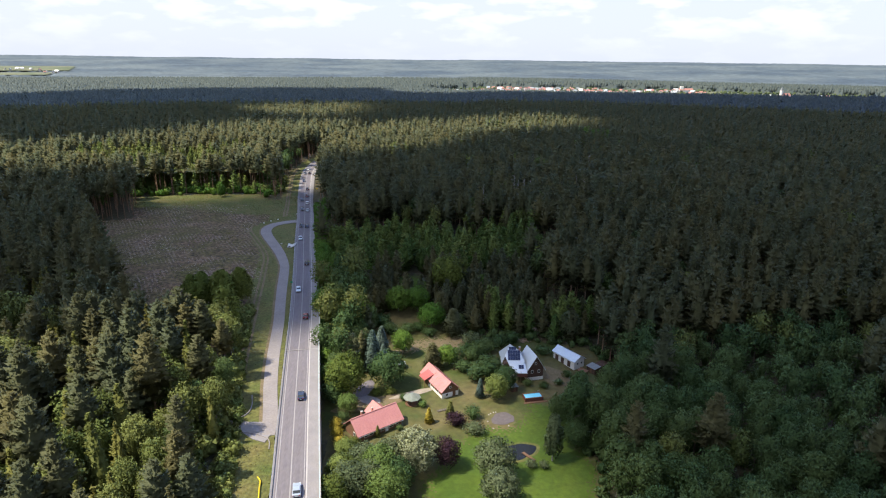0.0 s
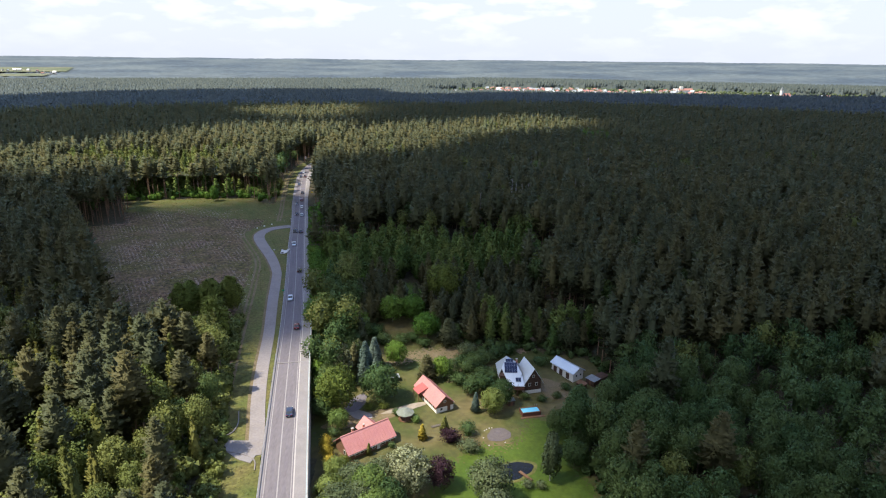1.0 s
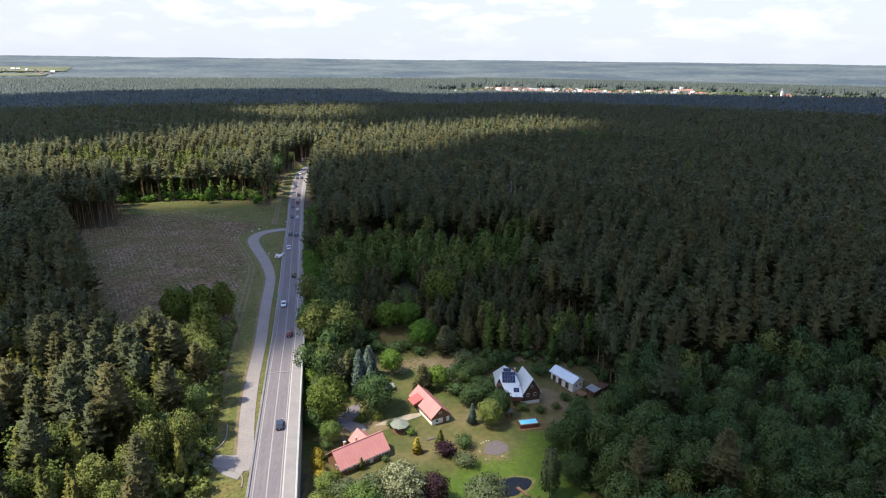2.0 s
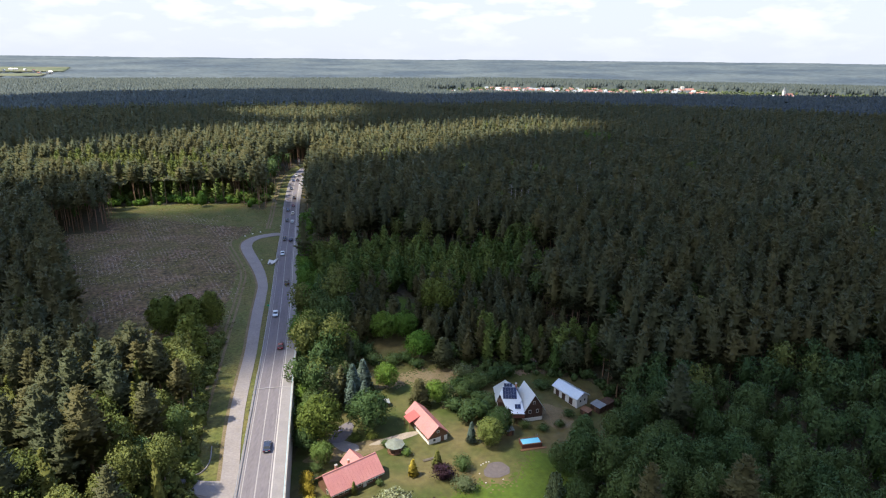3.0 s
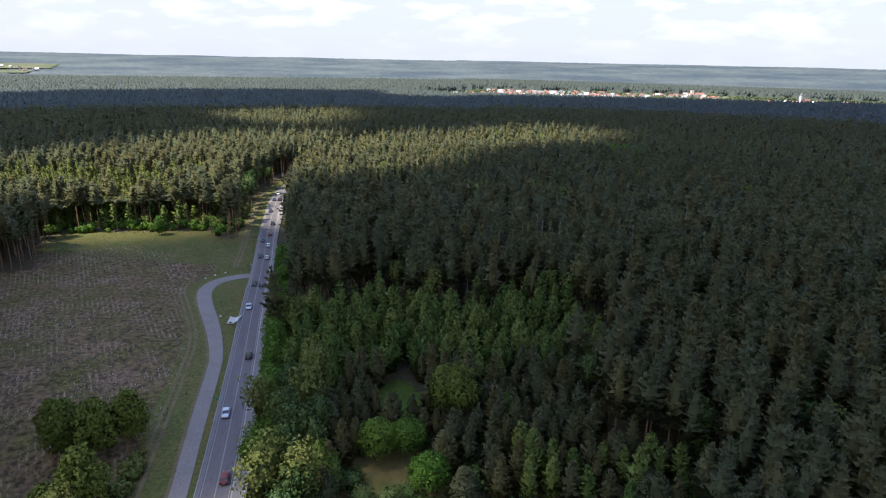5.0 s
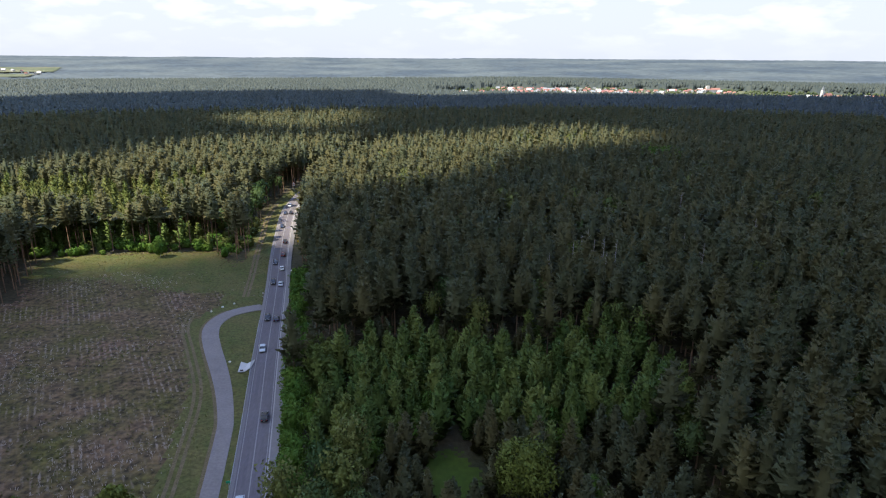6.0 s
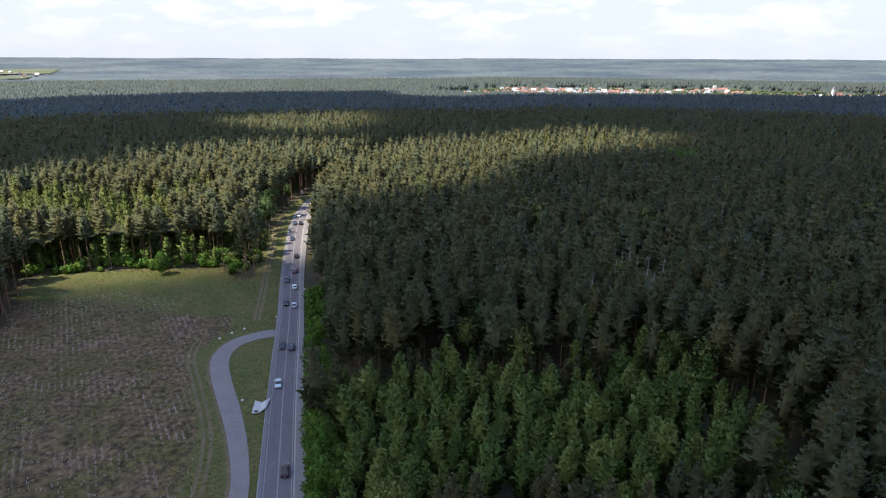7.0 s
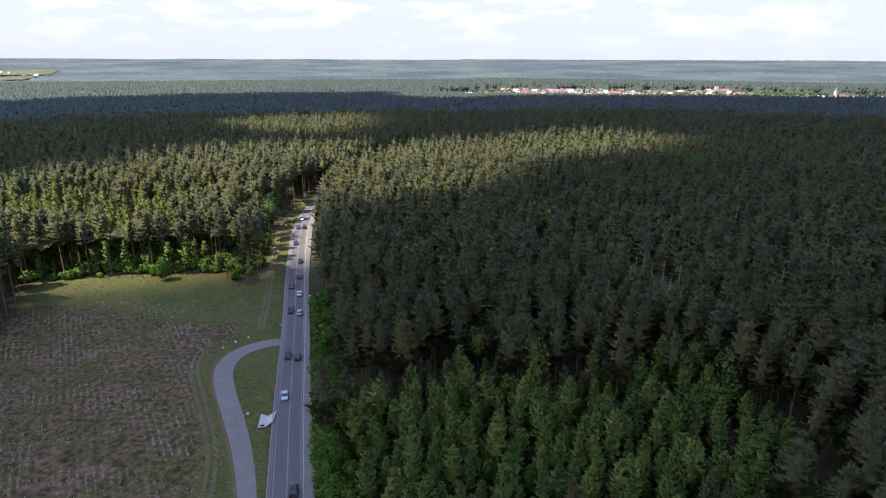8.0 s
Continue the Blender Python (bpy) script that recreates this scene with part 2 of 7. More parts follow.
M = {
    "floor": material("forest_floor", (0.035, 0.040, 0.018), (0.075, 0.060, 0.035), 0.08, fine=0.4, bump=0.3, bump_scale=0.7),
    "grass": material("verge_grass", (0.066, 0.088, 0.018), (0.125, 0.105, 0.036), 0.12, fine=0.35, bump=0.12, bump_scale=2.0),
    "lawn": material("lawn", (0.044, 0.061, 0.012), (0.108, 0.090, 0.037), 0.06, fine=0.22, bump=0.06, bump_scale=3.0, contrast=0.13),
    "mown": material("mown_lawn", (0.040, 0.078, 0.006), (0.066, 0.096, 0.010), 0.09, fine=0.2, bump=0.05, bump_scale=3.0),
    "clearing": material("felled_ground", (0.105, 0.108, 0.040), (0.160, 0.122, 0.095), 0.07, fine=0.55, bump=0.25, bump_scale=1.0, contrast=0.14, detail=8.0),
    "furrow": furrows(material("ploughed_ground", (0.074, 0.066, 0.016), (0.122, 0.078, 0.046), 0.07, fine=0.75, bump=0.25, bump_scale=1.0, contrast=0.17, detail=10.0), 2.117, 1.6, (0.25, 0.20, 0.16)),
    "soil": material("bare_soil", (0.15, 0.105, 0.075), (0.22, 0.17, 0.12), 0.3, fine=0.3, bump=0.1),
    "asphalt": material("asphalt", (0.128, 0.116, 0.130), (0.160, 0.145, 0.158), 0.25, rough=0.9, fine=0.12, stretch=(1, 0.25, 1)),
    "asphalt_old": material("old_asphalt", (0.202, 0.183, 0.180), (0.242, 0.220, 0.214), 0.2, rough=0.92, fine=0.12),
    "concrete": material("pale_concrete", (0.195, 0.183, 0.186), (0.235, 0.22, 0.22), 0.35, rough=0.9, fine=0.1),
    "line": material("road_paint", (0.31, 0.295, 0.295), (0.23, 0.22, 0.22), 1.5, rough=0.7),
    "bark_pine": material("pine_bark", (0.26, 0.155, 0.095), (0.17, 0.125, 0.095), 0.6, rough=0.95, fine=0.3),
    "bark": material("bark", (0.10, 0.085, 0.065), (0.16, 0.14, 0.115), 1.0, rough=0.95, fine=0.3),
    "bark_birch": material("birch_bark", (0.55, 0.53, 0.49), (0.25, 0.23, 0.21), 1.4, rough=0.8, stretch=(1, 1, 3)),
    "cloud": None,
    "pale_slab": material("white_concrete", (0.50, 0.49, 0.47), (0.58, 0.57, 0.55), 0.8, rough=0.9, fine=0.08),
    "sign_green": material("green_sign", (0.02, 0.30, 0.16), (0.025, 0.33, 0.18), 1.0, rough=0.4),
    "sign_yellow": material("yellow_sign", (0.65, 0.45, 0.02), (0.68, 0.48, 0.03), 1.0, rough=0.4),
    "tyre": material("tyre_rubber", (0.02, 0.02, 0.02), (0.03, 0.03, 0.03), 2.0, rough=0.9),
    "tail_red": material("tail_light", (0.35, 0.02, 0.02), (0.4, 0.03, 0.03), 2.0, rough=0.25),
    "car_silver": material("silver_car_paint", (0.36, 0.42, 0.50), (0.40, 0.45, 0.52), 0.5, rough=0.28, metal=0.3, spec=0.5),
    "car_pale": material("pale_car_paint", (0.50, 0.56, 0.62), (0.54, 0.59, 0.64), 0.5, rough=0.28, metal=0.2, spec=0.5),
    "car_dark": material("dark_blue_car_paint", (0.030, 0.045, 0.09), (0.04, 0.055, 0.10), 0.5, rough=0.25, metal=0.2, spec=0.5),
    "car_black": material("black_car_paint", (0.018, 0.018, 0.022), (0.025, 0.025, 0.03), 0.5, rough=0.25, spec=0.5),
    "car_white": material("white_car_paint", (0.72, 0.73, 0.74), (0.76, 0.77, 0.78), 0.5, rough=0.28, spec=0.5),
    "car_wine": material("dark_red_car_paint", (0.13, 0.025, 0.03), (0.16, 0.03, 0.035), 0.5, rough=0.25, metal=0.1, spec=0.5),
    "brush": material("dead_brushwood", (0.34, 0.285, 0.24), (0.52, 0.45, 0.39), 0.15, rough=0.95, fine=0.2),
    "dead": material("grey_deadwood", (0.32, 0.30, 0.285), (0.42, 0.40, 0.38), 1.0, rough=0.95, fine=0.2),
    "town_wall": material("town_plaster", (0.46, 0.43, 0.41), (0.56, 0.53, 0.50), 0.05, rough=0.9),
    "town_leaf": foliage("town_leaves", (0.060, 0.092, 0.040), (0.10, 0.125, 0.055), 0.15, 0.2),
    "roof_town": material("red_brown_tiles", (0.30, 0.15, 0.13), (0.36, 0.19, 0.165), 0.05, rough=0.8, fine=0.1),
    "tuft": foliage("grass_blades", (0.095, 0.125, 0.034), (0.17, 0.16, 0.062), 0.4),
    "timber": material("brown_timber", (0.12, 0.065, 0.04), (0.18, 0.10, 0.06), 1.2, rough=0.8, fine=0.25, stretch=(1, 1, 4)),
    "timber_dark": material("dark_timber", (0.055, 0.034, 0.026), (0.095, 0.055, 0.04), 1.2, rough=0.8, fine=0.25, stretch=(1, 1, 4)),
    "timber_red": material("red_brown_boards", (0.13, 0.05, 0.04), (0.17, 0.075, 0.055), 1.2, rough=0.75, fine=0.2, stretch=(1, 1, 5)),
    "white_paint": material("white_plaster", (0.74, 0.73, 0.70), (0.64, 0.62, 0.58), 0.7, rough=0.85, fine=0.06),
    "roof_red": material("red_sheet_roof", (0.40, 0.165, 0.16), (0.45, 0.205, 0.19), 0.35, rough=0.55, fine=0.1, spec=0.5),
    "roof_dark": material("dark_red_roof", (0.34, 0.07, 0.065), (0.40, 0.10, 0.09), 0.5, rough=0.55, fine=0.1, spec=0.5),
    "roof_metal": material("pale_metal_roof", (0.50, 0.56, 0.62), (0.58, 0.63, 0.67), 0.4, rough=0.42, metal=0.25, fine=0.06, spec=0.5),
    "roof_moss": material("mossy_felt", (0.14, 0.16, 0.13), (0.20, 0.22, 0.19), 1.0, rough=0.9, fine=0.2),
    "roof_grey": material("grey_felt", (0.17, 0.19, 0.21), (0.24, 0.26, 0.28), 1.0, rough=0.85, fine=0.15),
    "brick": material("chimney_brick", (0.33, 0.16, 0.11), (0.42, 0.23, 0.17), 3.0, rough=0.9, fine=0.2),
    "glass": material("window_glass", (0.03, 0.035, 0.04), (0.05, 0.055, 0.06), 0.5, rough=0.08, spec=0.8),
    "solar": material("solar_cells", (0.012, 0.018, 0.045), (0.018, 0.025, 0.06), 1.5, rough=0.15, spec=0.6),
    "pool_water": material("pool_water", (0.15, 0.52, 0.70), (0.19, 0.58, 0.75), 0.8, rough=0.08, bump=0.01, spec=0.5),
    "pool_liner": material("pool_liner", (0.2, 0.5, 0.6), (0.25, 0.55, 0.65), 1.0),
    "pond": material("pond_water", (0.006, 0.008, 0.014), (0.010, 0.013, 0.018), 0.4, rough=0.08, bump=0.004, bump_scale=2.0, spec=0.22),
    "gravel": material("grey_gravel", (0.085, 0.073, 0.076), (0.115, 0.10, 0.10), 1.2, rough=0.95, fine=0.2, bump=0.03),
    "gravel_pale": material("pale_gravel", (0.24, 0.205, 0.16), (0.30, 0.26, 0.215), 0.6, rough=0.95, fine=0.2),
    "dry": material("dry_ground", (0.115, 0.095, 0.048), (0.175, 0.135, 0.082), 0.3, rough=0.95, fine=0.25, bump=0.04),
    "stone": material("pale_stone", (0.42, 0.41, 0.39), (0.55, 0.54, 0.52), 2.0, rough=0.9, fine=0.15, bump=0.03),
    "gold": foliage("yellow_green_leaves", (0.105, 0.145, 0.028), (0.145, 0.175, 0.036)),
    "thuja": foliage("golden_thuja", (0.30, 0.24, 0.03), (0.38, 0.30, 0.045), 0.2),
    "purple": foliage("purple_leaves", (0.030, 0.013, 0.022), (0.045, 0.020, 0.030), 0.15),
    "blossom": foliage("blossoming_leaves", (0.16, 0.19, 0.09), (0.24, 0.26, 0.15), 0.25, 0.6),
    "pale": foliage("grey_green_leaves", (0.085, 0.115, 0.055), (0.12, 0.15, 0.075), 0.25, 0.35),
    "blue": foliage("blue_spruce_needles", (0.078, 0.122, 0.102), (0.115, 0.160, 0.135), 0.15),
    "asphalt_worn": material("worn_asphalt", (0.132, 0.12, 0.132), (0.162, 0.148, 0.158), 0.3, rough=0.85, fine=0.1, stretch=(1, 0.25, 1)),
    "kerb": material("kerb_stone", (0.34, 0.32, 0.31), (0.40, 0.38, 0.365), 1.0, rough=0.9, fine=0.1),
    "wall": material("grey_concrete", (0.30, 0.29, 0.28), (0.38, 0.37, 0.35), 0.4, rough=0.92, fine=0.15),
    "rail": material("painted_rail", (0.30, 0.42, 0.46), (0.36, 0.47, 0.50), 0.8, rough=0.5),
    "steel": material("galvanised_steel", (0.42, 0.43, 0.44), (0.34, 0.35, 0.36), 1.2, rough=0.5, metal=0.6),
    # forest with the blue of aerial haze painted into both colours
    "backdrop": material("hazed_forest", (0.044, 0.067, 0.097), (0.090, 0.117, 0.138), 0.0030, fine=0.25, detail=5.0, contrast=0.12),
    "meadow": material("meadow", (0.075, 0.100, 0.058), (0.14, 0.145, 0.092), 0.012, fine=0.3, contrast=0.15),
    "pine": foliage("pine_needles", (0.116, 0.140, 0.080), (0.166, 0.158, 0.072), 0.48, 0.12),
    "spruce": foliage("spruce_needles", (0.118, 0.142, 0.038), (0.205, 0.195, 0.050), 0.36),
    "broad": foliage("broad_leaves", (0.064, 0.118, 0.042), (0.110, 0.162, 0.056), 0.36, 0.2),
    "bright": foliage("fresh_leaves", (0.082, 0.180, 0.026), (0.135, 0.22, 0.036), 0.3, 0.22),
    "birch": foliage("birch_leaves", (0.100, 0.172, 0.044), (0.205, 0.252, 0.068), 0.3, 0.2),
    "mixed": foliage("light_leaves", (0.105, 0.145, 0.038), (0.165, 0.185, 0.054)),
    # needles shifted to blue: distance haze mixed into the leaf colour
    "far": foliage("hazed_canopy", (0.054, 0.074, 0.078), (0.078, 0.096, 0.090), 0.1, 0.15),
}


# ---- the lie of the land ----
def smooth(a, b, v):
    k = np.clip((np.asarray(v, float) - a) / (b - a), 0, 1)
    return k * k * (3 - 2 * k)


ROAD_Y = [-344, -250, -160, -80, -10, 50, 110.7, 138.6, 179.6, 206.2, 254.2, 290.3, 315.7, 355.1, 382.9, 419, 459.2, 484.6, 509.2, 541.2, 582.2, 631.4, 688.8]
ROAD_X = [63.3, 43.5, 24.6, 7.8, -6.9, -19.5, -32.2, -38.1, -46.6, -51.9, -62.3, -70.5, -76, -84.5, -91.0, -98.6, -106.1, -108.1, -107.8, -102.6, -91, -71, -43]


def road_z(y):
    return np.interp(y, [-160, 123, 221, 328, 508, 738, 1890], [-0.8, -0.8, 0.3, 2.05, 7.8, 9.8, 11.5])


def road_x(y):
    return np.interp(y, ROAD_Y, ROAD_X)


def ground(x, y):
    """Height of the bare ground."""
    x, y = np.asarray(x, float), np.asarray(y, float)
    base = road_z(y)
    off = x - road_x(y)
    left = base - 0.2 - 3.3 * smooth(-18, -41, off) * (1 - smooth(185, 246, y))
    right = base - 0.35 - 8.4 * (1 - smooth(182, 250, y)) + 3.7 * smooth(0, 90, x) * smooth(213, 328, y)
    side = smooth(-3.7, 5.3, off)
    z = left * (1 - side) + right * side
    z = z - 0.5 * smooth(5, 1.6, np.abs(off))
    r = np.hypot(x + 12, y - 74)
    roll = np.sin(x / 336 + 1.3) * np.sin(y / 303 + 0.4)
    z = z + 2.5 * roll * smooth(410, 820, r) * (1 - smooth(1970, 2460, r))
    a = np.arctan2(x, y)
    rise = 59 * smooth(2300, 4850, r) ** 0.8 + 0.8 * np.sin(a * 19) * smooth(3000, 4800, r) + 0.9 * np.sin(a * 43 + r / 160) * smooth(2900, 4700, r)
    return z + rise


def arrays(name, verts, faces, mats, index=None, tone=None, smooth_faces=False, normals=None):
    """A mesh of triangles or quads from number arrays."""
    verts, faces = np.asarray(verts, np.float32), np.asarray(faces, np.int32)
    k = faces.shape[1]
    me = bpy.data.meshes.new(name)
    me.vertices.add(len(verts))
    me.vertices.foreach_set("co", verts.ravel())
    me.loops.add(faces.size)
    me.loops.foreach_set("vertex_index", faces.ravel())
    me.polygons.add(len(faces))
    me.polygons.foreach_set("loop_start", np.arange(0, faces.size, k, dtype=np.int32))
    for m in mats:
        me.materials.append(m)
    if index is not None:
        me.polygons.foreach_set("material_index", np.asarray(index, np.int32))
    me.update(calc_edges=True)
    if tone is not None:
        at = me.attributes.new("tone", "FLOAT", "FACE")
        at.data.foreach_set("value", np.asarray(tone, np.float32))
    me.polygons.foreach_set("use_smooth", np.full(len(faces), smooth_faces or normals is not None))
    if normals is not None:
        me.normals_split_custom_set_from_vertices(np.asarray(normals, np.float32))
    return me


def grid_mesh(name, xs, ys, height, mat, keep=None):
    gx, gy = np.meshgrid(xs, ys)
    v = np.stack([gx.ravel(), gy.ravel(), height(gx.ravel(), gy.ravel())], 1)
    nx, ny = len(xs), len(ys)
    i = (np.arange(ny - 1)[:, None] * nx + np.arange(nx - 1)).ravel()
    f = np.stack([i, i + 1, i + 1 + nx, i + nx], 1)
    if keep is not None:
        f = f[keep(v[f].mean(1)[:, 0], v[f].mean(1)[:, 1])]
    return arrays(name, v, f, [mat], smooth_faces=True)


def inside(px, py, poly):
    """Which points lie inside a polygon of (x, y) corners."""
    px, py = np.asarray(px, float), np.asarray(py, float)
    hit = np.zeros(px.shape, bool)
    for (ax, ay), (bx, by) in zip(poly, poly[1:] + poly[:1]):
        c = (ay > py) != (by > py)
        hit ^= c & (px < (bx - ax) * (py - ay) / ((by - ay) or 1e-9) + ax)
    return hit


CLEARING = [(-200.9, 321.4), (-175.5, 335.4), (-185.3, 354.2), (-195.2, 383.8), (-164, 388.7), (-142.7, 392.8), (-123, 393.6), (-109.9, 378.8), (-98.4, 387), (-92.7, 385.4), (-82, 341.1), (-100, 331.3), (-105, 319.8),
            (-98.4, 305), (-82, 277.2), (-75.4, 255.8), (-72.2, 233.7), (-68.9, 214.8), (-65, 196), (-72, 186), (-88, 186), (-103, 188), (-117, 207), (-135, 236), (-153, 260), (-176.3, 291.1)]
GLADE = [(-22, 232), (-10, 231), (-8, 244), (-14, 252), (-20, 246)]
GARDEN = [(-26, 60), (34, 60), (37, 100), (41, 135), (36, 149), (44, 164), (52, 168), (57, 180), (54, 197), (40, 202), (26, 205), (12, 204), (6, 212), (0, 221), (-10, 225), (-20, 225), (-26, 215), (-27, 200), (-26, 186), (-28, 178), (-38, 176), (-36, 160), (-31, 130)]
LAWN = [(-8, 70), (30, 70), (34, 105), (36, 121), (39, 134), (35, 148), (38, 163), (27, 164.5), (20, 151), (10, 150), (3, 143), (-1, 133), (-5, 118)]
SIDE = [(-42.5, 136.4), (-47, 137.0), (-51, 137.6), (-56, 138.4), (-62, 139.6), (-70, 142)]
SERVICE = [(-43.2, 133.5), (-44.5, 139.5), (-46.2, 146), (-49.3, 157), (-53.2, 173.5), (-58.6, 200.3), (-62.3, 216.5), (-66.5, 235.5), (-69.9, 253.4), (-71.8, 261.6), (-76.7, 274.7), (-82.7, 287.8), (-89.4, 300.9), (-94, 311.2),
           (-95.4, 319), (-93.5, 325.9), (-88.6, 330.3), (-83.2, 332.6), (-77.1, 334.1)]


def spread_axis(lo, a, b, hi, step, grow=1.13):
    v = list(np.arange(a, b + step / 2, step))
    s = step
    while v[-1] < hi:
        s *= grow
        v.append(v[-1] + s)
    s = step
    while v[0] > lo:
        s *= grow
        v.insert(0, v[0] - s)
    return np.array(v)


tagged(new("ground", grid_mesh("ground", spread_axis(-5200, -260, 260, 5200, 5), spread_axis(-5200, -60, 430, 5200, 5), ground, M["floor"])),
       "dark forest floor of moss and needles", "ground", kind="structure")


def sheet(name, poly, mat, label, category, lift=0.12, step=2.5, fray=0.0):
    xs, ys = [p[0] for p in poly], [p[1] for p in poly]
    rng = np.random.default_rng(len(poly))
    me = grid_mesh(name, np.arange(min(xs), max(xs) + step, step), np.arange(min(ys), max(ys) + step, step), lambda x, y: ground(x, y) + lift, mat,
                   lambda x, y: inside(x + 0.7 * np.sin(y * 0.31) + fray * rng.normal(0, 1, len(x)), y + 0.7 * np.sin(x * 0.37) + fray * rng.normal(0, 1, len(x)), poly))
    return tagged(new(name, me), label, category, kind="structure")


def smooth_line(pts, n=6):
    """A curve through plan points, cut fine."""
    p = np.array(pts, float)
    out = []
    for i in range(len(p) - 1):
        a, b, c, d = p[max(i - 1, 0)], p[i], p[i + 1], p[min(i + 2, len(p) - 1)]
        for k in range(n):
            t = k / n
            out.append(0.5 * ((2 * b) + (c - a) * t + (2 * a - 5 * b + 4 * c - d) * t * t + (3 * b - a - 3 * c + d) * t ** 3))
    out.append(p[-1])
    return np.array(out)


def ribbon(line, lo, hi, z, thick=0.0):
    """A strip along a plan line between two offsets (right of the way is plus), its top at z(x, y) of the line; closed down by thick."""
    d = np.gradient(line, axis=0)
    d /= np.linalg.norm(d, axis=1)[:, None]
    nrm = np.stack([d[:, 1], -d[:, 0]], 1)
    lo, hi = np.broadcast_to(lo, len(line))[:, None], np.broadcast_to(hi, len(line))[:, None]
    zc = z(line[:, 0], line[:, 1])
    a, b = line + nrm * lo, line + nrm * hi
    n = len(line)
    rows = [np.column_stack([a, zc]), np.column_stack([b, zc])]
    faces = [np.stack([np.arange(n - 1), np.arange(n - 1) + n, np.arange(1, n) + n, np.arange(1, n)], 1)]
    if thick:
        rows += [np.column_stack([a, zc - thick]), np.column_stack([b, zc - thick])]
        i, j = np.arange(n - 1), np.arange(1, n)
        faces += [np.stack([i + 2 * n, i, j, j + 2 * n], 1), np.stack([i + n, i + 3 * n, j + 3 * n, j + n], 1), np.stack([i + 3 * n, i + 2 * n, j + 2 * n, j + 3 * n], 1),
                  np.array([[0, 2 * n, 3 * n, n], [n - 1, 2 * n - 1, 4 * n - 1, 3 * n - 1]])]
    return np.concatenate(rows), np.concatenate(faces)


def part(name, me, parent, label=""):
    ob = new(name, me)
    ob.parent = parent
    if label:
        tagged(ob, label)
    return ob


def strip(name, line, lo, hi, z, thick, mat, parent=None, label=""):
    v, f = ribbon(line, lo, hi, z, thick)
    ob = new(name, arrays(name, v, f, [mat]))
    if parent:
        ob.parent = parent
    if label:
        tagged(ob, label)
    return ob


road_line = smooth_line(list(zip(ROAD_X, ROAD_Y)), 8)


def level(lift):
    return lambda x, y: road_z(y) + lift


def cut(line, y0, y1):
    return line[(line[:, 1] >= y0) & (line[:, 1] <= y1)]


def finer(line, gap):
    """The same line with a point every gap metres."""
    s = np.r_[0, np.cumsum(np.linalg.norm(np.diff(line, axis=0), axis=1))]
    k = np.arange(0, s[-1], gap)
    return np.stack([np.interp(k, s, line[:, 0]), np.interp(k, s, line[:, 1])], 1)


road_line = finer(road_line, 4.0)
road = tagged(strip("road", road_line, -3.35, 3.35, level(0.0), 0.5, M["asphalt"]), "grey two-lane asphalt road with worn wheel tracks", "road", kind="structure")
for off, w in ((-2.95, 0.20), (2.95, 0.20), (0.0, 0.26)):
    strip("lane_line", road_line, off - w / 2, off + w / 2, level(0.006), 0, M["line"], road, "worn white lane line")
for off in (-2.2, -0.8, 0.8, 2.2):
    strip("wheel_track", road_line, off - 0.28, off + 0.28, level(0.004), 0, M["asphalt_worn"], road, "paler polished wheel track")
strip("shoulder", road_line, -4.3, -3.35, level(-0.02), 0.5, M["concrete"], road, "pale concrete shoulder")
strip("kerb", road_line, 3.35, 3.65, level(0.12), 0.6, M["kerb"], road, "pale stone kerb")
pavement_edge = np.interp(road_line[:, 1], [200, 262, 302, 354, 430, 520], [6.25, 6.1, 5.6, 4.9, 5.9, 5.6])
tagged(strip("pavement", road_line, 3.65, pavement_edge, level(0.10), 0.6, M["concrete"]), "pale concrete footpath beside the road", "pavement", kind="structure")
near = cut(road_line, -330, 226)
wall = tagged(strip("retaining_wall", near, 6.25, 6.6, level(0.25), 13.0, M["wall"]), "grey concrete retaining wall below the road", "wall", kind="structure")
joint = cut(finer(road_line, 0.3), 179.2, 179.8)
strip("bridge_joint", joint, -4.3, 6.25, level(0.135), 0.02, M["line"], road, "pale cross joint of the bridge deck")


def box_mesh(name, size, mat, bevel=0.0, centre=(0, 0, 0)):
    bm = bmesh.new()
    bmesh.ops.create_cube(bm, size=1)
    bmesh.ops.scale(bm, vec=size, verts=bm.verts)
    if bevel:
        bmesh.ops.bevel(bm, geom=list(bm.edges), offset=bevel, segments=1, affect="EDGES", profile=0.5)
    bmesh.ops.translate(bm, vec=centre, verts=bm.verts)
    return finish(bm, name, mat)


def finish(bm, name, mat):
    me = bpy.data.meshes.new(name)
    bmesh.ops.recalc_face_normals(bm, faces=list(bm.faces))
    bm.to_mesh(me)
    bm.free()
    for m in (mat if isinstance(mat, (list, tuple)) else [mat]):
        me.materials.append(m)
    return me


def prism(name, profile, length, mat, thick_axis="y"):
    """A profile in (x, z) drawn out along y, centred."""
    bm = bmesh.new()
    a = [bm.verts.new((x, -length / 2, z)) for x, z in profile]
    b = [bm.verts.new((x, length / 2, z)) for x, z in profile]
    bm.faces.new(a[::-1])
    bm.faces.new(b)
    for i in range(len(a)):
        j = (i + 1) % len(a)
        bm.faces.new((a[i], a[j], b[j], b[i]))
    return finish(bm, name, mat)


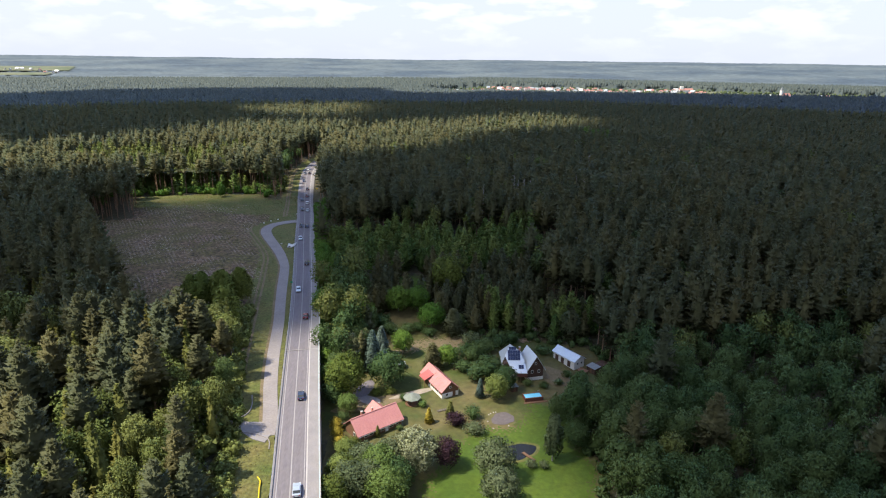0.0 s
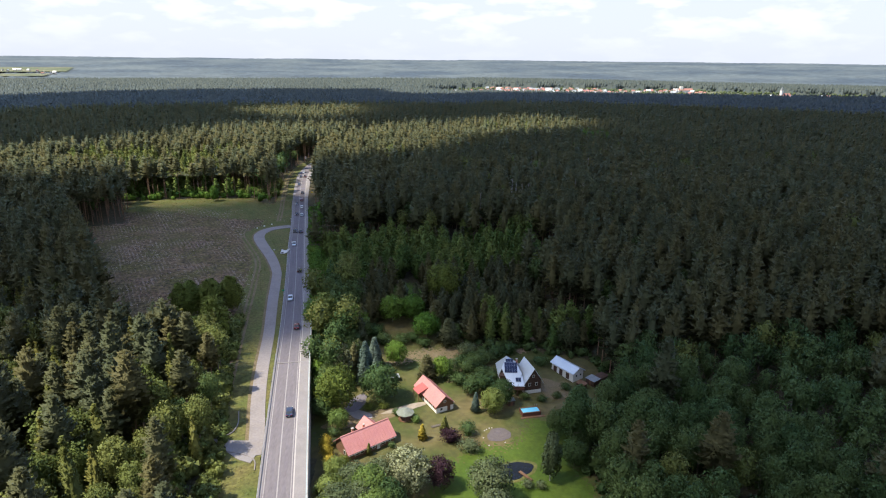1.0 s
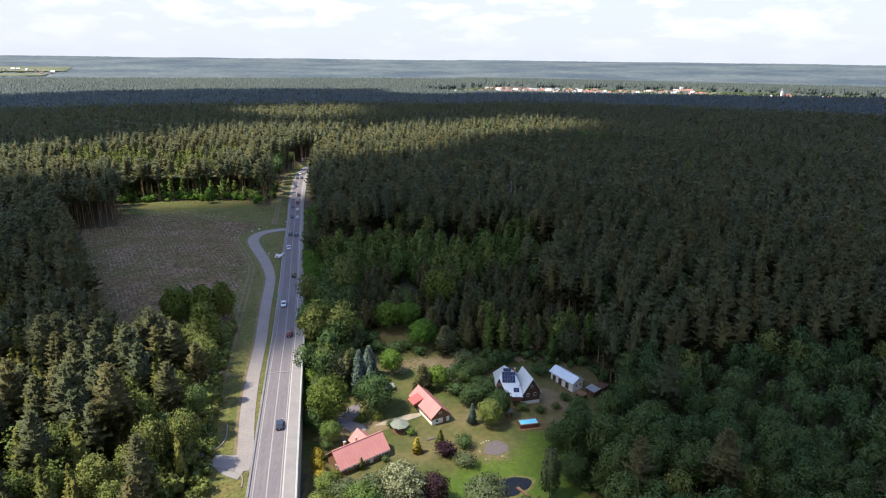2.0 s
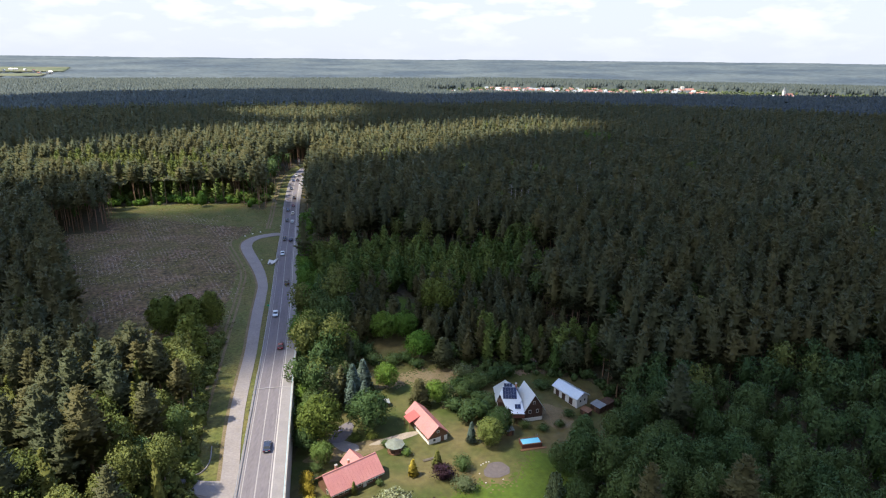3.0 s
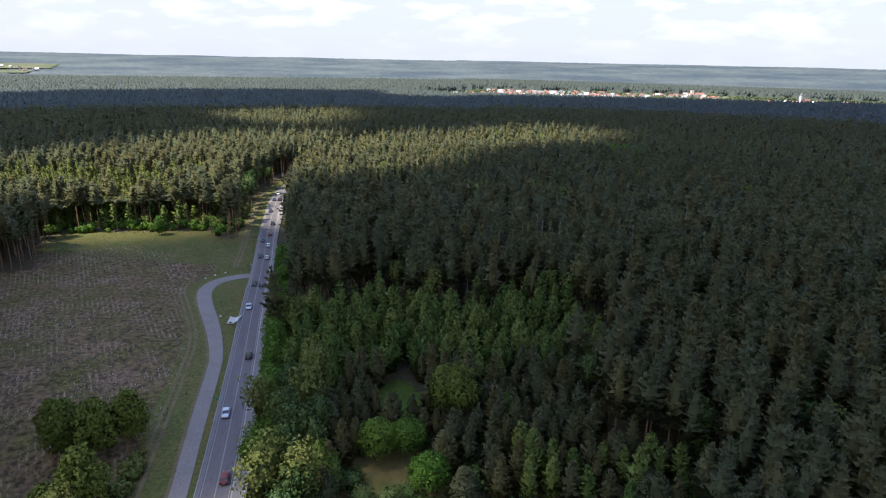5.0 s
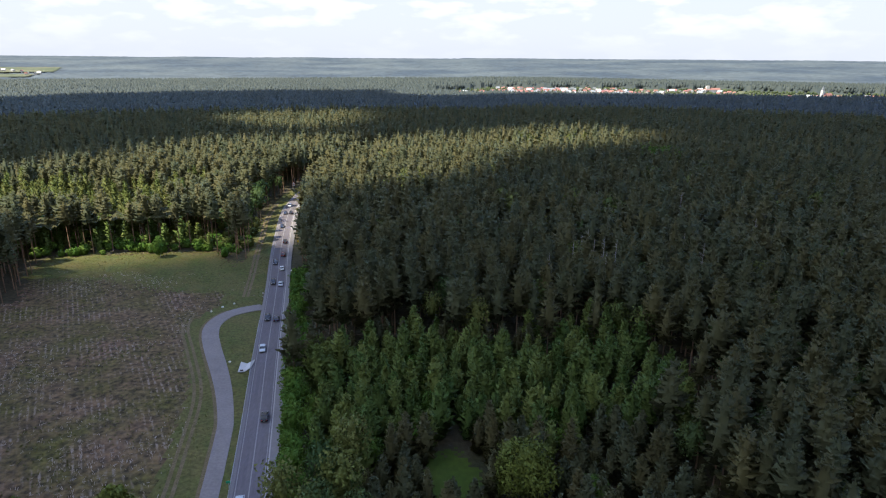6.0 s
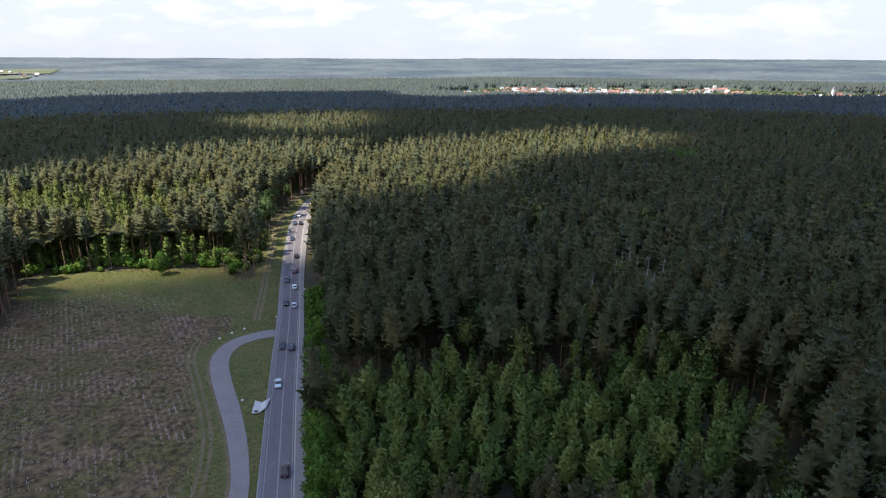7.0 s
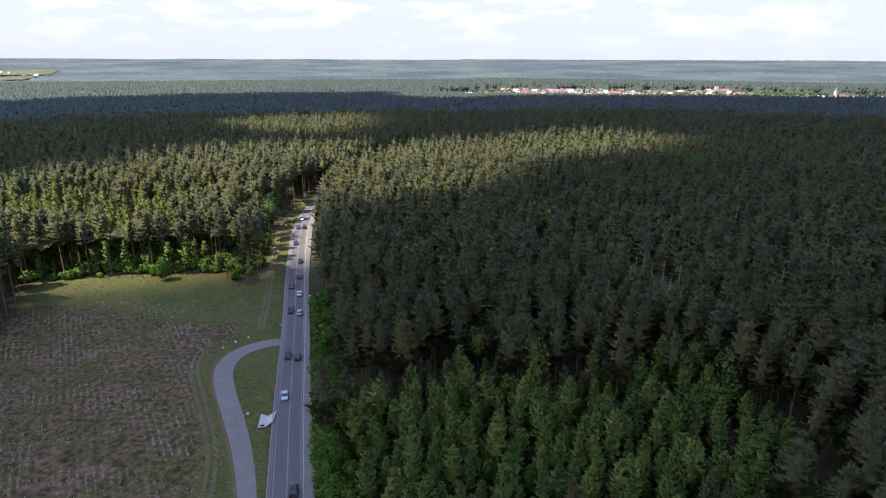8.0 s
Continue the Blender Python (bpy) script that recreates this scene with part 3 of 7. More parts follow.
def slab(name, corners, thick, mat):
    """A plate with the given top corners, thickened downwards along its own normal."""
    c = [Vector(p) for p in corners]
    n = (c[1] - c[0]).cross(c[2] - c[0]).normalized()
    if n.z < 0:
        n = -n
    bm = bmesh.new()
    t = [bm.verts.new(p) for p in c]
    u = [bm.verts.new(p - n * thick) for p in c]
    bm.faces.new(t)
    bm.faces.new(u[::-1])
    for i in range(len(c)):
        j = (i + 1) % len(c)
        bm.faces.new((t[i], u[i], u[j], t[j]))
    return finish(bm, name, mat)


def along(line, off, gap):
    """Places every gap metres along a line at an offset, with their heading."""
    p = finer(line, gap)
    d = np.gradient(p, axis=0)
    d /= np.linalg.norm(d, axis=1)[:, None]
    return [(a + off * b[1], c - off * b[0], math.degrees(math.atan2(b[1], b[0]))) for (a, c), b in zip(p, d)]


# parapet railing on the bridge, with posts and two rails
parapet = tagged(strip("railing", near, 6.30, 6.42, level(1.32), 0.10, M["rail"]), "blue-grey steel parapet railing on the retaining wall", "railing", kind="structure")
strip("lower_rail", near, 6.33, 6.39, level(0.78), 0.07, M["rail"], parapet)
post = box_mesh("post", (0.08, 0.08, 1.1), M["rail"])
for px, py, a in along(cut(road_line, 60, 226), 6.36, 3.0):
    o = part("post", post, parapet)
    o.matrix_basis = pose(px, py, float(road_z(py)) + 0.75, 0, 0, a)
# steel crash barrier on the other side
guard_line = cut(road_line, 40, 322)
guard = tagged(strip("guard_rail", guard_line, -4.16, -4.06, level(0.78), 0.32, M["steel"]), "galvanised steel crash barrier with posts", "guard rail", kind="structure")
post = box_mesh("post", (0.12, 0.10, 1.2), M["steel"])
for px, py, a in along(guard_line, -4.22, 4.0):
    o = part("post", post, guard)
    o.matrix_basis = pose(px, py, float(road_z(py)) + 0.05, 0, 0, a)


# ---- woods ----
RNG = np.random.default_rng(7)


def unit(v):
    return v / np.maximum(np.linalg.norm(v, axis=-1, keepdims=True), 1e-9)


def flakes(rng, centres, radii, count, size, style="leaf", ragged=0.35):
    """Leaf sprays round each clump of a crown: leaves lie like shingles, needles point outwards in tiers, birch twigs hang."""
    c = np.repeat(centres, count, 0)
    r = np.repeat(radii, count, 0)
    d = unit(rng.normal(size=(len(c), 3)) + (0, 0, 0.3))
    p = c + d * r * rng.uniform(1 - ragged, 1.08, (len(c), 1))
    s = size * rng.uniform(0.65, 1.3, (len(c), 1))
    if style == "leaf":
        n = unit(d + 0.6 * rng.normal(size=d.shape))
        t = unit(np.cross(n, rng.normal(size=d.shape)))
        b = np.cross(n, t)
        v = np.stack([p + t * s, p - 0.6 * t * s + 0.85 * b * s, p - 0.55 * t * s - 0.8 * b * s - 0.25 * n * s], 1)
    else:
        if style == "needle":
            out = c * (1, 1, 0) + 0.6 * r * d
            t = unit(0.75 * unit(out) + 0.5 * rng.normal(size=d.shape) + (0, 0, 0.1))
        else:
            t = unit(0.35 * d + 0.3 * rng.normal(size=d.shape) - (0, 0, 0.9))
        n = unit((0, 0, 0.8) + 0.5 * d + 0.6 * rng.normal(size=d.shape))
        b = unit(np.cross(n, t))
        v = np.stack([p + 1.15 * t * s, p - 0.75 * t * s + 0.8 * b * s, p - 0.65 * t * s - 0.8 * b * s], 1)
    return v.reshape(-1, 3), np.arange(len(v) * 3).reshape(-1, 3)


def stem(points, radii, sides):
    """A tapered trunk or limb along points, as triangles."""
    pts, v = np.array(points, float), []
    a = np.arange(sides) * 2 * np.pi / sides
    way = unit(np.gradient(pts, axis=0))
    for p, w, r in zip(pts, way, radii):
        u = unit(np.cross(w, (0.3, 0.9, 0.2)))
        v.append(p + r * (np.cos(a)[:, None] * u + np.sin(a)[:, None] * np.cross(w, u)))
    f = []
    for k in range(len(pts) - 1):
        for i in range(sides):
            j = (i + 1) % sides
            p, q, s, t = k * sides + i, k * sides + j, (k + 1) * sides + j, (k + 1) * sides + i
            f += [(p, q, s), (p, s, t)]
    return np.concatenate(v), np.array(f)


def merge(parts):
    vs, fs, n = [], [], 0
    for v, f in parts:
        vs.append(v)
        fs.append(f + n)
        n += len(v)
    return np.concatenate(vs), np.concatenate(fs)


def crown_clumps(rng, kind, h, n):
    """Clump centres and radii for a kind of tree of height h."""
    if kind == "spruce":
        k = np.linspace(0.08, 0.97, n)
        reach = 0.17 * h * (1.0 - k) ** 0.9
        a = np.arange(n) * 2.4 + rng.uniform(0, 6.3)
        c = np.stack([0.6 * reach * np.cos(a), 0.6 * reach * np.sin(a), k * h], 1)
        r = 0.02 * h + 0.55 * reach
        return c, np.stack([r, r, 0.7 * r + 0.02 * h], 1)
    if kind == "birch":
        k = np.linspace(0.22, 0.95, n)
        reach = 0.18 * h * np.sin(np.clip((1.05 - k) / 0.85, 0, 1) * np.pi * 0.75)
        a = np.arange(n) * 2.4 + rng.uniform(0, 6.3)
        q = rng.uniform(0.3, 1, n)
        c = np.stack([reach * q * np.cos(a), reach * q * np.sin(a), k * h], 1)
        r = 0.07 * h * rng.uniform(0.8, 1.3, n) * (0.6 + 0.6 * np.clip((1 - k) / 0.6, 0, 1))
        return c, np.stack([r, r, 1.25 * r], 1)
    if kind == "lowpine":
        k = np.linspace(0.06, 0.97, n)
        reach = 0.22 * h * np.clip(1.0 - k, 0, 1) ** 0.6
        a = np.arange(n) * 2.4 + rng.uniform(0, 6.3)
        q = rng.uniform(0.4, 1.0, n)
        c = np.stack([reach * q * np.cos(a), reach * q * np.sin(a), k * h], 1)
        r = 0.092 * h * rng.uniform(0.8, 1.25, n) * (0.45 + 0.7 * (1 - k))
        return c, np.stack([r, r, 0.65 * r], 1)
    if kind == "dome":
        g = np.arange(n) + 0.5
        up = 1 - 1.75 * g / n
        a = g * 2.39996 + rng.uniform(0, 6.3)
        flat = np.sqrt(np.clip(1 - up * up, 0, 1))
        d = np.stack([flat * np.cos(a), flat * np.sin(a), up], 1)
        c = d * (0.33 * h, 0.33 * h, 0.38 * h) * rng.uniform(0.76, 1.08, (n, 1)) + (0, 0, 0.55 * h)
        r = 0.105 * h * rng.uniform(0.7, 1.3, n)
        return c, np.stack([r, r, 0.9 * r], 1)
    if kind == "bush":
        d = unit(rng.normal(size=(n, 3)) + (0, 0, 0.5))
        d[:, 2] = np.abs(d[:, 2])
        c = d * h * (0.42, 0.42, 0.36) * rng.uniform(0.5, 1, (n, 1)) + (0, 0, 0.36 * h)
        r = 0.27 * h * rng.uniform(0.7, 1.2, n)
        return c, np.stack([r, r, r], 1)
    g = np.arange(n) + 0.5                                       # broad crown: lumps spread evenly over a dome
    up = 1 - 1.45 * g / n
    a = g * 2.39996 + rng.uniform(0, 6.3)
    flat = np.sqrt(np.clip(1 - up * up, 0, 1))
    d = np.stack([flat * np.cos(a), flat * np.sin(a), up], 1)
    c = d * (0.185 * h, 0.185 * h, 0.30 * h) * rng.uniform(0.76, 1.1, (n, 1)) + (0, 0, 0.6 * h)
    r = 0.085 * h * rng.uniform(0.75, 1.3, n)
    return c, np.stack([r, r, 0.9 * r], 1)


def boughs(rng, h, low, wide, whorls, ring_of, tufts, lift=0.1, power=0.72, foot=0.5):
    """A conifer's crown in tiers: folded boughs from the stem outwards, shorter towards the tip, with ragged tufts along them."""
    n = whorls * ring_of
    gap = (0.985 - low) / whorls
    k = np.repeat(np.linspace(low, 0.975, whorls), ring_of) + rng.normal(0, 0.33 * gap, n)
    u = np.clip((k - low) / (0.985 - low), 0, 1)
    reach = wide * ((1 - u) ** power * (foot + (1 - foot) * smooth(0, 0.25, u)) + 0.05) * rng.uniform(0.8, 1.12, n)
    a = np.arange(n) * 2 * np.pi / ring_of + np.repeat(rng.uniform(0, 6.3, whorls), ring_of) + rng.normal(0, 0.22, n)
    rise = np.interp(u, [0, 0.4, 1], [lift - 0.2, lift + 0.1, lift + 0.5]) + rng.normal(0, 0.1, n)
    way = unit(np.stack([np.cos(a), np.sin(a), rise], 1))
    side = np.stack([-np.sin(a), np.cos(a), np.zeros(n)], 1)
    root = np.stack([np.zeros(n), np.zeros(n), k * h], 1) + 0.08 * reach[:, None] * way
    r = reach[:, None]
    w = (0.3 + 1.7 * r / ring_of) * rng.uniform(0.8, 1.2, (n, 1))
    mid = root + 0.62 * r * way
    drop = np.array([0, 0, 1.0]) * (0.3 * w)
    v = np.stack([root, mid - side * w - drop, root + r * way, mid + side * w - drop], 1).reshape(-1, 3)
    f = (np.array([(0, 1, 2), (0, 2, 3)])[None] + 4 * np.arange(n)[:, None, None]).reshape(-1, 3)
    if not tufts:
        return v, f
    q = np.repeat(np.arange(n), tufts)
    m = len(q)
    t = rng.uniform(0.35, 1.08, (m, 1))
    sway = rng.uniform(-1, 1, (m, 1)) * (1.15 - t) * 1.3
    c = root[q] + t * r[q] * way[q] + sway * w[q] * side[q] + np.array([0, 0, 1.0]) * rng.uniform(-0.1, 0.22, (m, 1)) * w[q]
    size = (0.2 + 0.62 * w[q] / (1 + 0.12 * tufts)) * rng.uniform(0.7, 1.3, (m, 1))
    out = unit(way[q] + 0.55 * rng.normal(size=(m, 3)) + (0, 0, 0.35))
    cross = unit(np.cross(out, rng.normal(size=(m, 3)) + (0, 0, 0.8)))
    tv = np.stack([c + 1.2 * size * out, c - 0.5 * size * out + 0.62 * size * cross, c - 0.5 * size * out - 0.62 * size * cross], 1).reshape(-1, 3)
    return merge([(v, f), (tv, np.arange(3 * m).reshape(-1, 3))])


CONIFER = {"youngbirch": (0.14, 2.6, 0.35, 0.5, 0.7), "silverbirch": (0.30, 3.0, 0.3, 0.5, 0.6), "pine": (0.47, 3.75, 0.05, 0.55, 0.55), "tallpine": (0.64, 3.3, 0.05, 0.48, 0.6), "lowpine": (0.10, 2.5, 0.2, 0.7, 0.75), "spruce": (0.08, 2.9, -0.25, 0.95, 0.9)}
TIERS = {0: (14, 7, 10), 1: (10, 6, 5), 2: (8, 5, 1), 3: (5, 4, 0)}


def conifer(kind, h, seed, detail, full=20.0):
    """Stem and tiered crown of a conifer; full is the height at which the crown has its listed width."""
    rng = np.random.default_rng(seed)
    low, wide, lift, power, foot = CONIFER[kind]
    low += rng.uniform(-0.1 if kind in ("tallpine", "silverbirch") else -0.2, 0.03) * (low > 0.2)
    wide *= h / full * rng.uniform(0.85, 1.2) * (1.06 if detail > 1 else 1.0)
    whorls, ring_of, tufts = TIERS[detail]
    if low < 0.2:
        whorls = int(whorls * 1.25)
    crown = merge([heart(rng, "bare" if low > 0.2 else "spruce", h, low, wide, 6 if detail < 2 else 4, 1.0), boughs(rng, h, low, wide, whorls, ring_of, tufts, lift, power, foot)])
    lean = rng.normal(0, 0.010 * h, 2)
    zs = np.array([0, 0.35, 0.7, 0.93]) if detail < 2 else np.array([0, 0.9])
    base = 0.0092 * h
    trunk = [stem([(lean[0] * k * k, lean[1] * k * k, k * h) for k in zs], base * (1.15 - zs), 7 if detail == 0 else 4 if detail == 1 else 3)]
    for i in range(8 if detail == 0 else 3 if detail == 1 and low > 0.2 else 0):       # bare dead boughs under the crown
        a, z, l = rng.uniform(0, 6.3), h * low * rng.uniform(0.7, 1.15), wide * rng.uniform(0.35, 0.8)
        trunk.append(stem([(0, 0, z), (l * math.cos(a), l * math.sin(a), z + rng.uniform(-0.2, 0.3) * l)], [0.05, 0.02], 3))
    return merge(trunk), crown


def heart(rng, kind, h, low, wide, sides, full=1.0):
    """The closed inner body of a crown: rings of uneven radius up to a tip."""
    if kind == "bare":
        top = 0.985 - low
        rings = [(low + 0.06 * top, 0.18 * wide), (low + 0.3 * top, 0.4 * wide), (low + 0.6 * top, 0.33 * wide), (low + 0.84 * top, 0.18 * wide)]
        tip = 0.98
    elif kind in ("lowpine", "spruce"):
        rr, tip = 0.16 * h, 0.97
        rings = [(0.05, 0.55 * rr), (0.16, 0.8 * rr), (0.5, 0.5 * rr), (0.78, 0.24 * rr)]
    elif kind == "birch":
        rr, tip = 0.14 * h, 0.97
        rings = [(0.2, 0.4 * rr), (0.42, 0.85 * rr), (0.66, 0.7 * rr), (0.85, 0.33 * rr)]
    elif kind == "bush":
        rr, tip = 0.42 * h, 0.78
        rings = [(0.05, 0.6 * rr), (0.25, 0.95 * rr), (0.5, 0.8 * rr), (0.68, 0.4 * rr)]
    elif kind == "dome":
        rr, tip = 0.30 * h, 0.9
        rings = [(0.22, 0.5 * rr), (0.38, 0.88 * rr), (0.62, 0.92 * rr), (0.8, 0.55 * rr)]
    else:
        rr, tip = 0.18 * h, 0.88
        rings = [(0.34, 0.5 * rr), (0.48, 0.9 * rr), (0.66, 0.92 * rr), (0.8, 0.55 * rr)]
    v, f = [], []
    for n, (k, r) in enumerate(rings):
        a = np.arange(sides) * 2 * np.pi / sides + 0.5 * n + rng.uniform(-0.2, 0.2, sides)
        q = full * r * rng.uniform(0.75, 1.2, sides)
        v.append(np.stack([q * np.cos(a), q * np.sin(a), h * (k + rng.uniform(-0.025, 0.025, sides))], 1))
    v.append(np.array([(0, 0, tip * h)]))
    m = len(rings)
    for n in range(m - 1):
        for i in range(sides):
            j = (i + 1) % sides
            p, q, s, t = n * sides + i, n * sides + j, (n + 1) * sides + j, (n + 1) * sides + i
            f += [(p, q, s), (p, s, t)]
    f += [((m - 1) * sides + i, (m - 1) * sides + (i + 1) % sides, m * sides) for i in range(sides)]
    return np.concatenate(v), np.array(f)


def tree_shape(kind, h, seed, clumps, count, size, sides, limbs=0):
    """Trunk and crown of one tree as (verts, faces) pairs."""
    rng = np.random.default_rng(seed)
    c, r = crown_clumps(rng, kind, h, clumps)
    body = heart(rng, kind, h, 0.4, 1.3, 8 if sides > 3 else 5, 0.52 if kind in ("broad", "dome") else 0.62 if sides > 3 else 0.68 if clumps > 24 else 0.75 if clumps > 12 else 0.95)
    crown = body if not count else merge([body, flakes(rng, c, r, count, size, {"lowpine": "needle", "spruce": "needle", "birch": "hang"}.get(kind, "leaf"))])
    lean = rng.normal(0, 0.012 * h, 2)
    zs = np.array([0, 0.35, 0.7, 0.93]) if sides > 3 else np.array([0, 0.9])
    pts = [(lean[0] * k * k, lean[1] * k * k, k * h * (0.97 if kind != "broad" else 0.75)) for k in zs]
    base = 0.0105 * h if kind != "broad" else 0.016 * h
    trunk = [stem(pts, base * (1.15 - zs), sides)]
    for i in range(limbs):
        e = c[i * len(c) // limbs]
        s = (0, 0, max(0.15 * h, e[2] - 0.5 * np.hypot(e[0], e[1]) - 0.06 * h))
        trunk.append(stem([s, (e[0] * 0.5, e[1] * 0.5, (s[2] + e[2]) / 2 - 0.02 * h), tuple(e)], [0.35 * base, 0.25 * base, 0.08 * base], 4))
    return merge(trunk), crown


HEIGHT = {"pine": 24, "spruce": 19, "birch": 12.0, "broad": 16.5, "bright": 7.5, "mixed": 18, "bush": 2.6, "low": 11.5, "tall": 25, "silver": 21}
BARK = {"pine": "bark_pine", "spruce": "bark", "birch": "bark_birch", "broad": "bark", "bright": "bark", "mixed": "bark", "low": "bark", "tall": "bark_pine", "bush": "bark", "silver": "bark_birch"}
SHAPE = {"pine": "pine", "spruce": "spruce", "birch": "youngbirch", "broad": "broad", "bright": "dome", "mixed": "broad", "low": "lowpine", "tall": "tallpine", "bush": "bush", "silver": "silverbirch"}


def template(kind, seed, lod):
    h = HEIGHT[kind]
    if SHAPE[kind] in CONIFER:
        return conifer(SHAPE[kind], h, seed, lod, {"low": 11.5, "spruce": 19, "birch": 12.0, "silver": 21.0}.get(kind, 24.0))
    clumps, count, size, sides, limbs = {0: (64, 38, 0.0158, 7, 9), 1: (36, 18, 0.0215, 3, 0), 2: (18, 7, 0.036, 3, 0), 3: (9, 2, 0.05, 3, 0)}[lod]
    if SHAPE[kind] in ("bush", "dome"):
        clumps, size = int(clumps * 1.3), size * 1.25
    trunk, (v, f) = tree_shape(SHAPE[kind], h, seed, clumps, count, size * h, sides, limbs)
    if SHAPE[kind] == "broad":                                     # drawn up narrow by its neighbours
        q = np.random.default_rng(seed).uniform(0.82, 1.02)
        v = v * (q, q, 1.0) + (0, 0, 0.04 * h)
    return trunk, (v, f)


def puffed(v, lobed=0.3, seed=3):
    """Soft outward normals for the sprays of a crown, so that it shades as one body."""
    rng = np.random.default_rng(seed)
    low, high = v[:, 2].min(), v[:, 2].max()
    wide = max(np.hypot(v[:, 0], v[:, 1]).max(), 1e-3)
    n = np.column_stack([v[:, :2] / wide * 1.3, (v[:, 2] - 0.52 * (low + high) - 0.02 * high) / (high - low) * (1.75 if lobed < 0.2 else 2.2) + (0.4 if lobed > 0.2 else 0.38 if len(v) > 450 else 0.7)])
    x, y, z = (v * (2 * np.pi / (0.62 * wide))).T                 # lobes of the crown, each lit as a lump of its own
    lobes = np.column_stack([np.sin(y + 1) + np.sin(1.1 * z + 2), np.sin(z + 3) + np.sin(1.2 * x), np.sin(x + 4) + np.sin(0.9 * y + 1)])
    leaf = np.repeat(rng.normal(size=(len(v) // 3 + 1, 3)), 3, 0)[:len(v)]
    return unit(n + lobed * lobes + (0.08 + 0.4 * lobed) * leaf)


def outward(v, f, n):
    """The faces turned so that each looks the way of its soft normals."""
    g = np.cross(v[f[:, 1]] - v[f[:, 0]], v[f[:, 2]] - v[f[:, 0]])
    back = (g * n[f].sum(1)).sum(1) < 0
    return np.where(back[:, None], f[:, ::-1], f)


NEEDLED = ("pine_wood", "spruce_wood", "low_wood", "tall_wood", "birch_wood", "silver_wood", "far_wood")


def plant_many(name, spots, mat, bark, shapes, label, category):
    """Joins many trees into one mesh. spots: rows of x, y, z, scale, turn, tone."""
    vs, fs, ix, tn, nm, n = [], [], [], [], [], 0
    pick = RNG.integers(0, len(shapes), len(spots))
    for k, (trunk, crown) in enumerate(shapes):
        s = spots[pick == k]
        if not len(s):
            continue
        for (v, f), m in ((trunk, 1), (crown, 0)):
            if v is None:
                continue
            q = puffed(v, 0.04 if name in NEEDLED else 0.3) if m == 0 else unit(v * (1, 1, 0) + 1e-6)
            f = outward(v, f, q)
            co, si = np.cos(s[:, 4])[:, None], np.sin(s[:, 4])[:, None]
            x = (v[:, 0] * co - v[:, 1] * si) * s[:, 3:4] + s[:, 0:1]
            y = (v[:, 0] * si + v[:, 1] * co) * s[:, 3:4] + s[:, 1:2]
            z = v[:, 2] * s[:, 3:4] + s[:, 2:3]
            nm.append(np.stack([q[:, 0] * co - q[:, 1] * si, q[:, 0] * si + q[:, 1] * co, np.broadcast_to(q[:, 2], x.shape)], 2).reshape(-1, 3))
            vs.append(np.stack([x, y, z], 2).reshape(-1, 3))
            fs.append((f[None] + (n + np.arange(len(s)) * len(v))[:, None, None]).reshape(-1, 3))
            ix.append(np.full(len(s) * len(f), m))
            tn.append(np.repeat(s[:, 5], len(f)))
            n += len(s) * len(v)
    me = arrays(name, np.concatenate(vs), np.concatenate(fs), [mat, bark], np.concatenate(ix), np.concatenate(tn), normals=np.concatenate(nm))
    return tagged(new(name, me), label, category, kind="stuff")


def line_distance(x, y, line):
    d = np.full(np.shape(x), 1e9)
    for a, b in zip(line[:-1], line[1:]):
        ab = b - a
        t = np.clip(((x - a[0]) * ab[0] + (y - a[1]) * ab[1]) / (ab @ ab), 0, 1)
        d = np.minimum(d, np.hypot(x - a[0] - t * ab[0], y - a[1] - t * ab[1]))
    return d


def scatter(x0, x1, y0, y1, step):
    nx, ny = int((x1 - x0) / step), int((y1 - y0) / step)
    gx, gy = np.meshgrid(np.arange(nx), np.arange(ny))
    x = x0 + (gx + 0.5 * (gy % 2) + RNG.uniform(-0.38, 0.38, gx.shape)) * step
    y = y0 + (gy + RNG.uniform(-0.38, 0.38, gx.shape)) * step
    return x.ravel(), y.ravel()


def open_land(x, y):
    """Where no wood grows: road, verge, clearing, garden."""
    off = x - road_x(y)
    verge = np.interp(y, [50, 131, 176, 213, 345, 385, 460, 525], [16, 17, 18, 19, 18, 14, 12.5, 11])
    free = (off > -verge) & (off < np.interp(y, [300, 380], [7.0, 9.5])) & (y < 690)
    loop = (line_distance(x, y, np.array(SERVICE)) < 11) & (y > 190)
    return free | loop | (line_distance(x, y, np.array(SIDE)) < np.where(x > -56, 4.5, 1.8)) | inside(x, y, CLEARING) | inside(x, y, GARDEN) | inside(x, y, GLADE)


def in_view(x, y):
    return (y > 58) & (np.abs(x + 8) < 42 + 0.745 * y)


def nearest(x, y):
    """How near the way comes to a place while it lies ahead."""
    return np.hypot(np.maximum(np.abs(x + 12) - 14, 0), np.maximum(105, y - 150))


def stand_alone(x, y):
    """The two pieces of wood nearest to the way, whose trees are single things."""
    return ((x > -104) & (x < -45) & (y > 88) & (y < 172)) | ((x > 36) & (x < 96) & (y > 96) & (y < 178))


BIRCHES = [(-54, 232), (-59, 246), (-58, 287), (-25, 298), (4, 293), (36, 300), (49, 272), (46, 250), (18, 252), (10, 244), (-2, 252), (-25, 250), (-38, 238)]


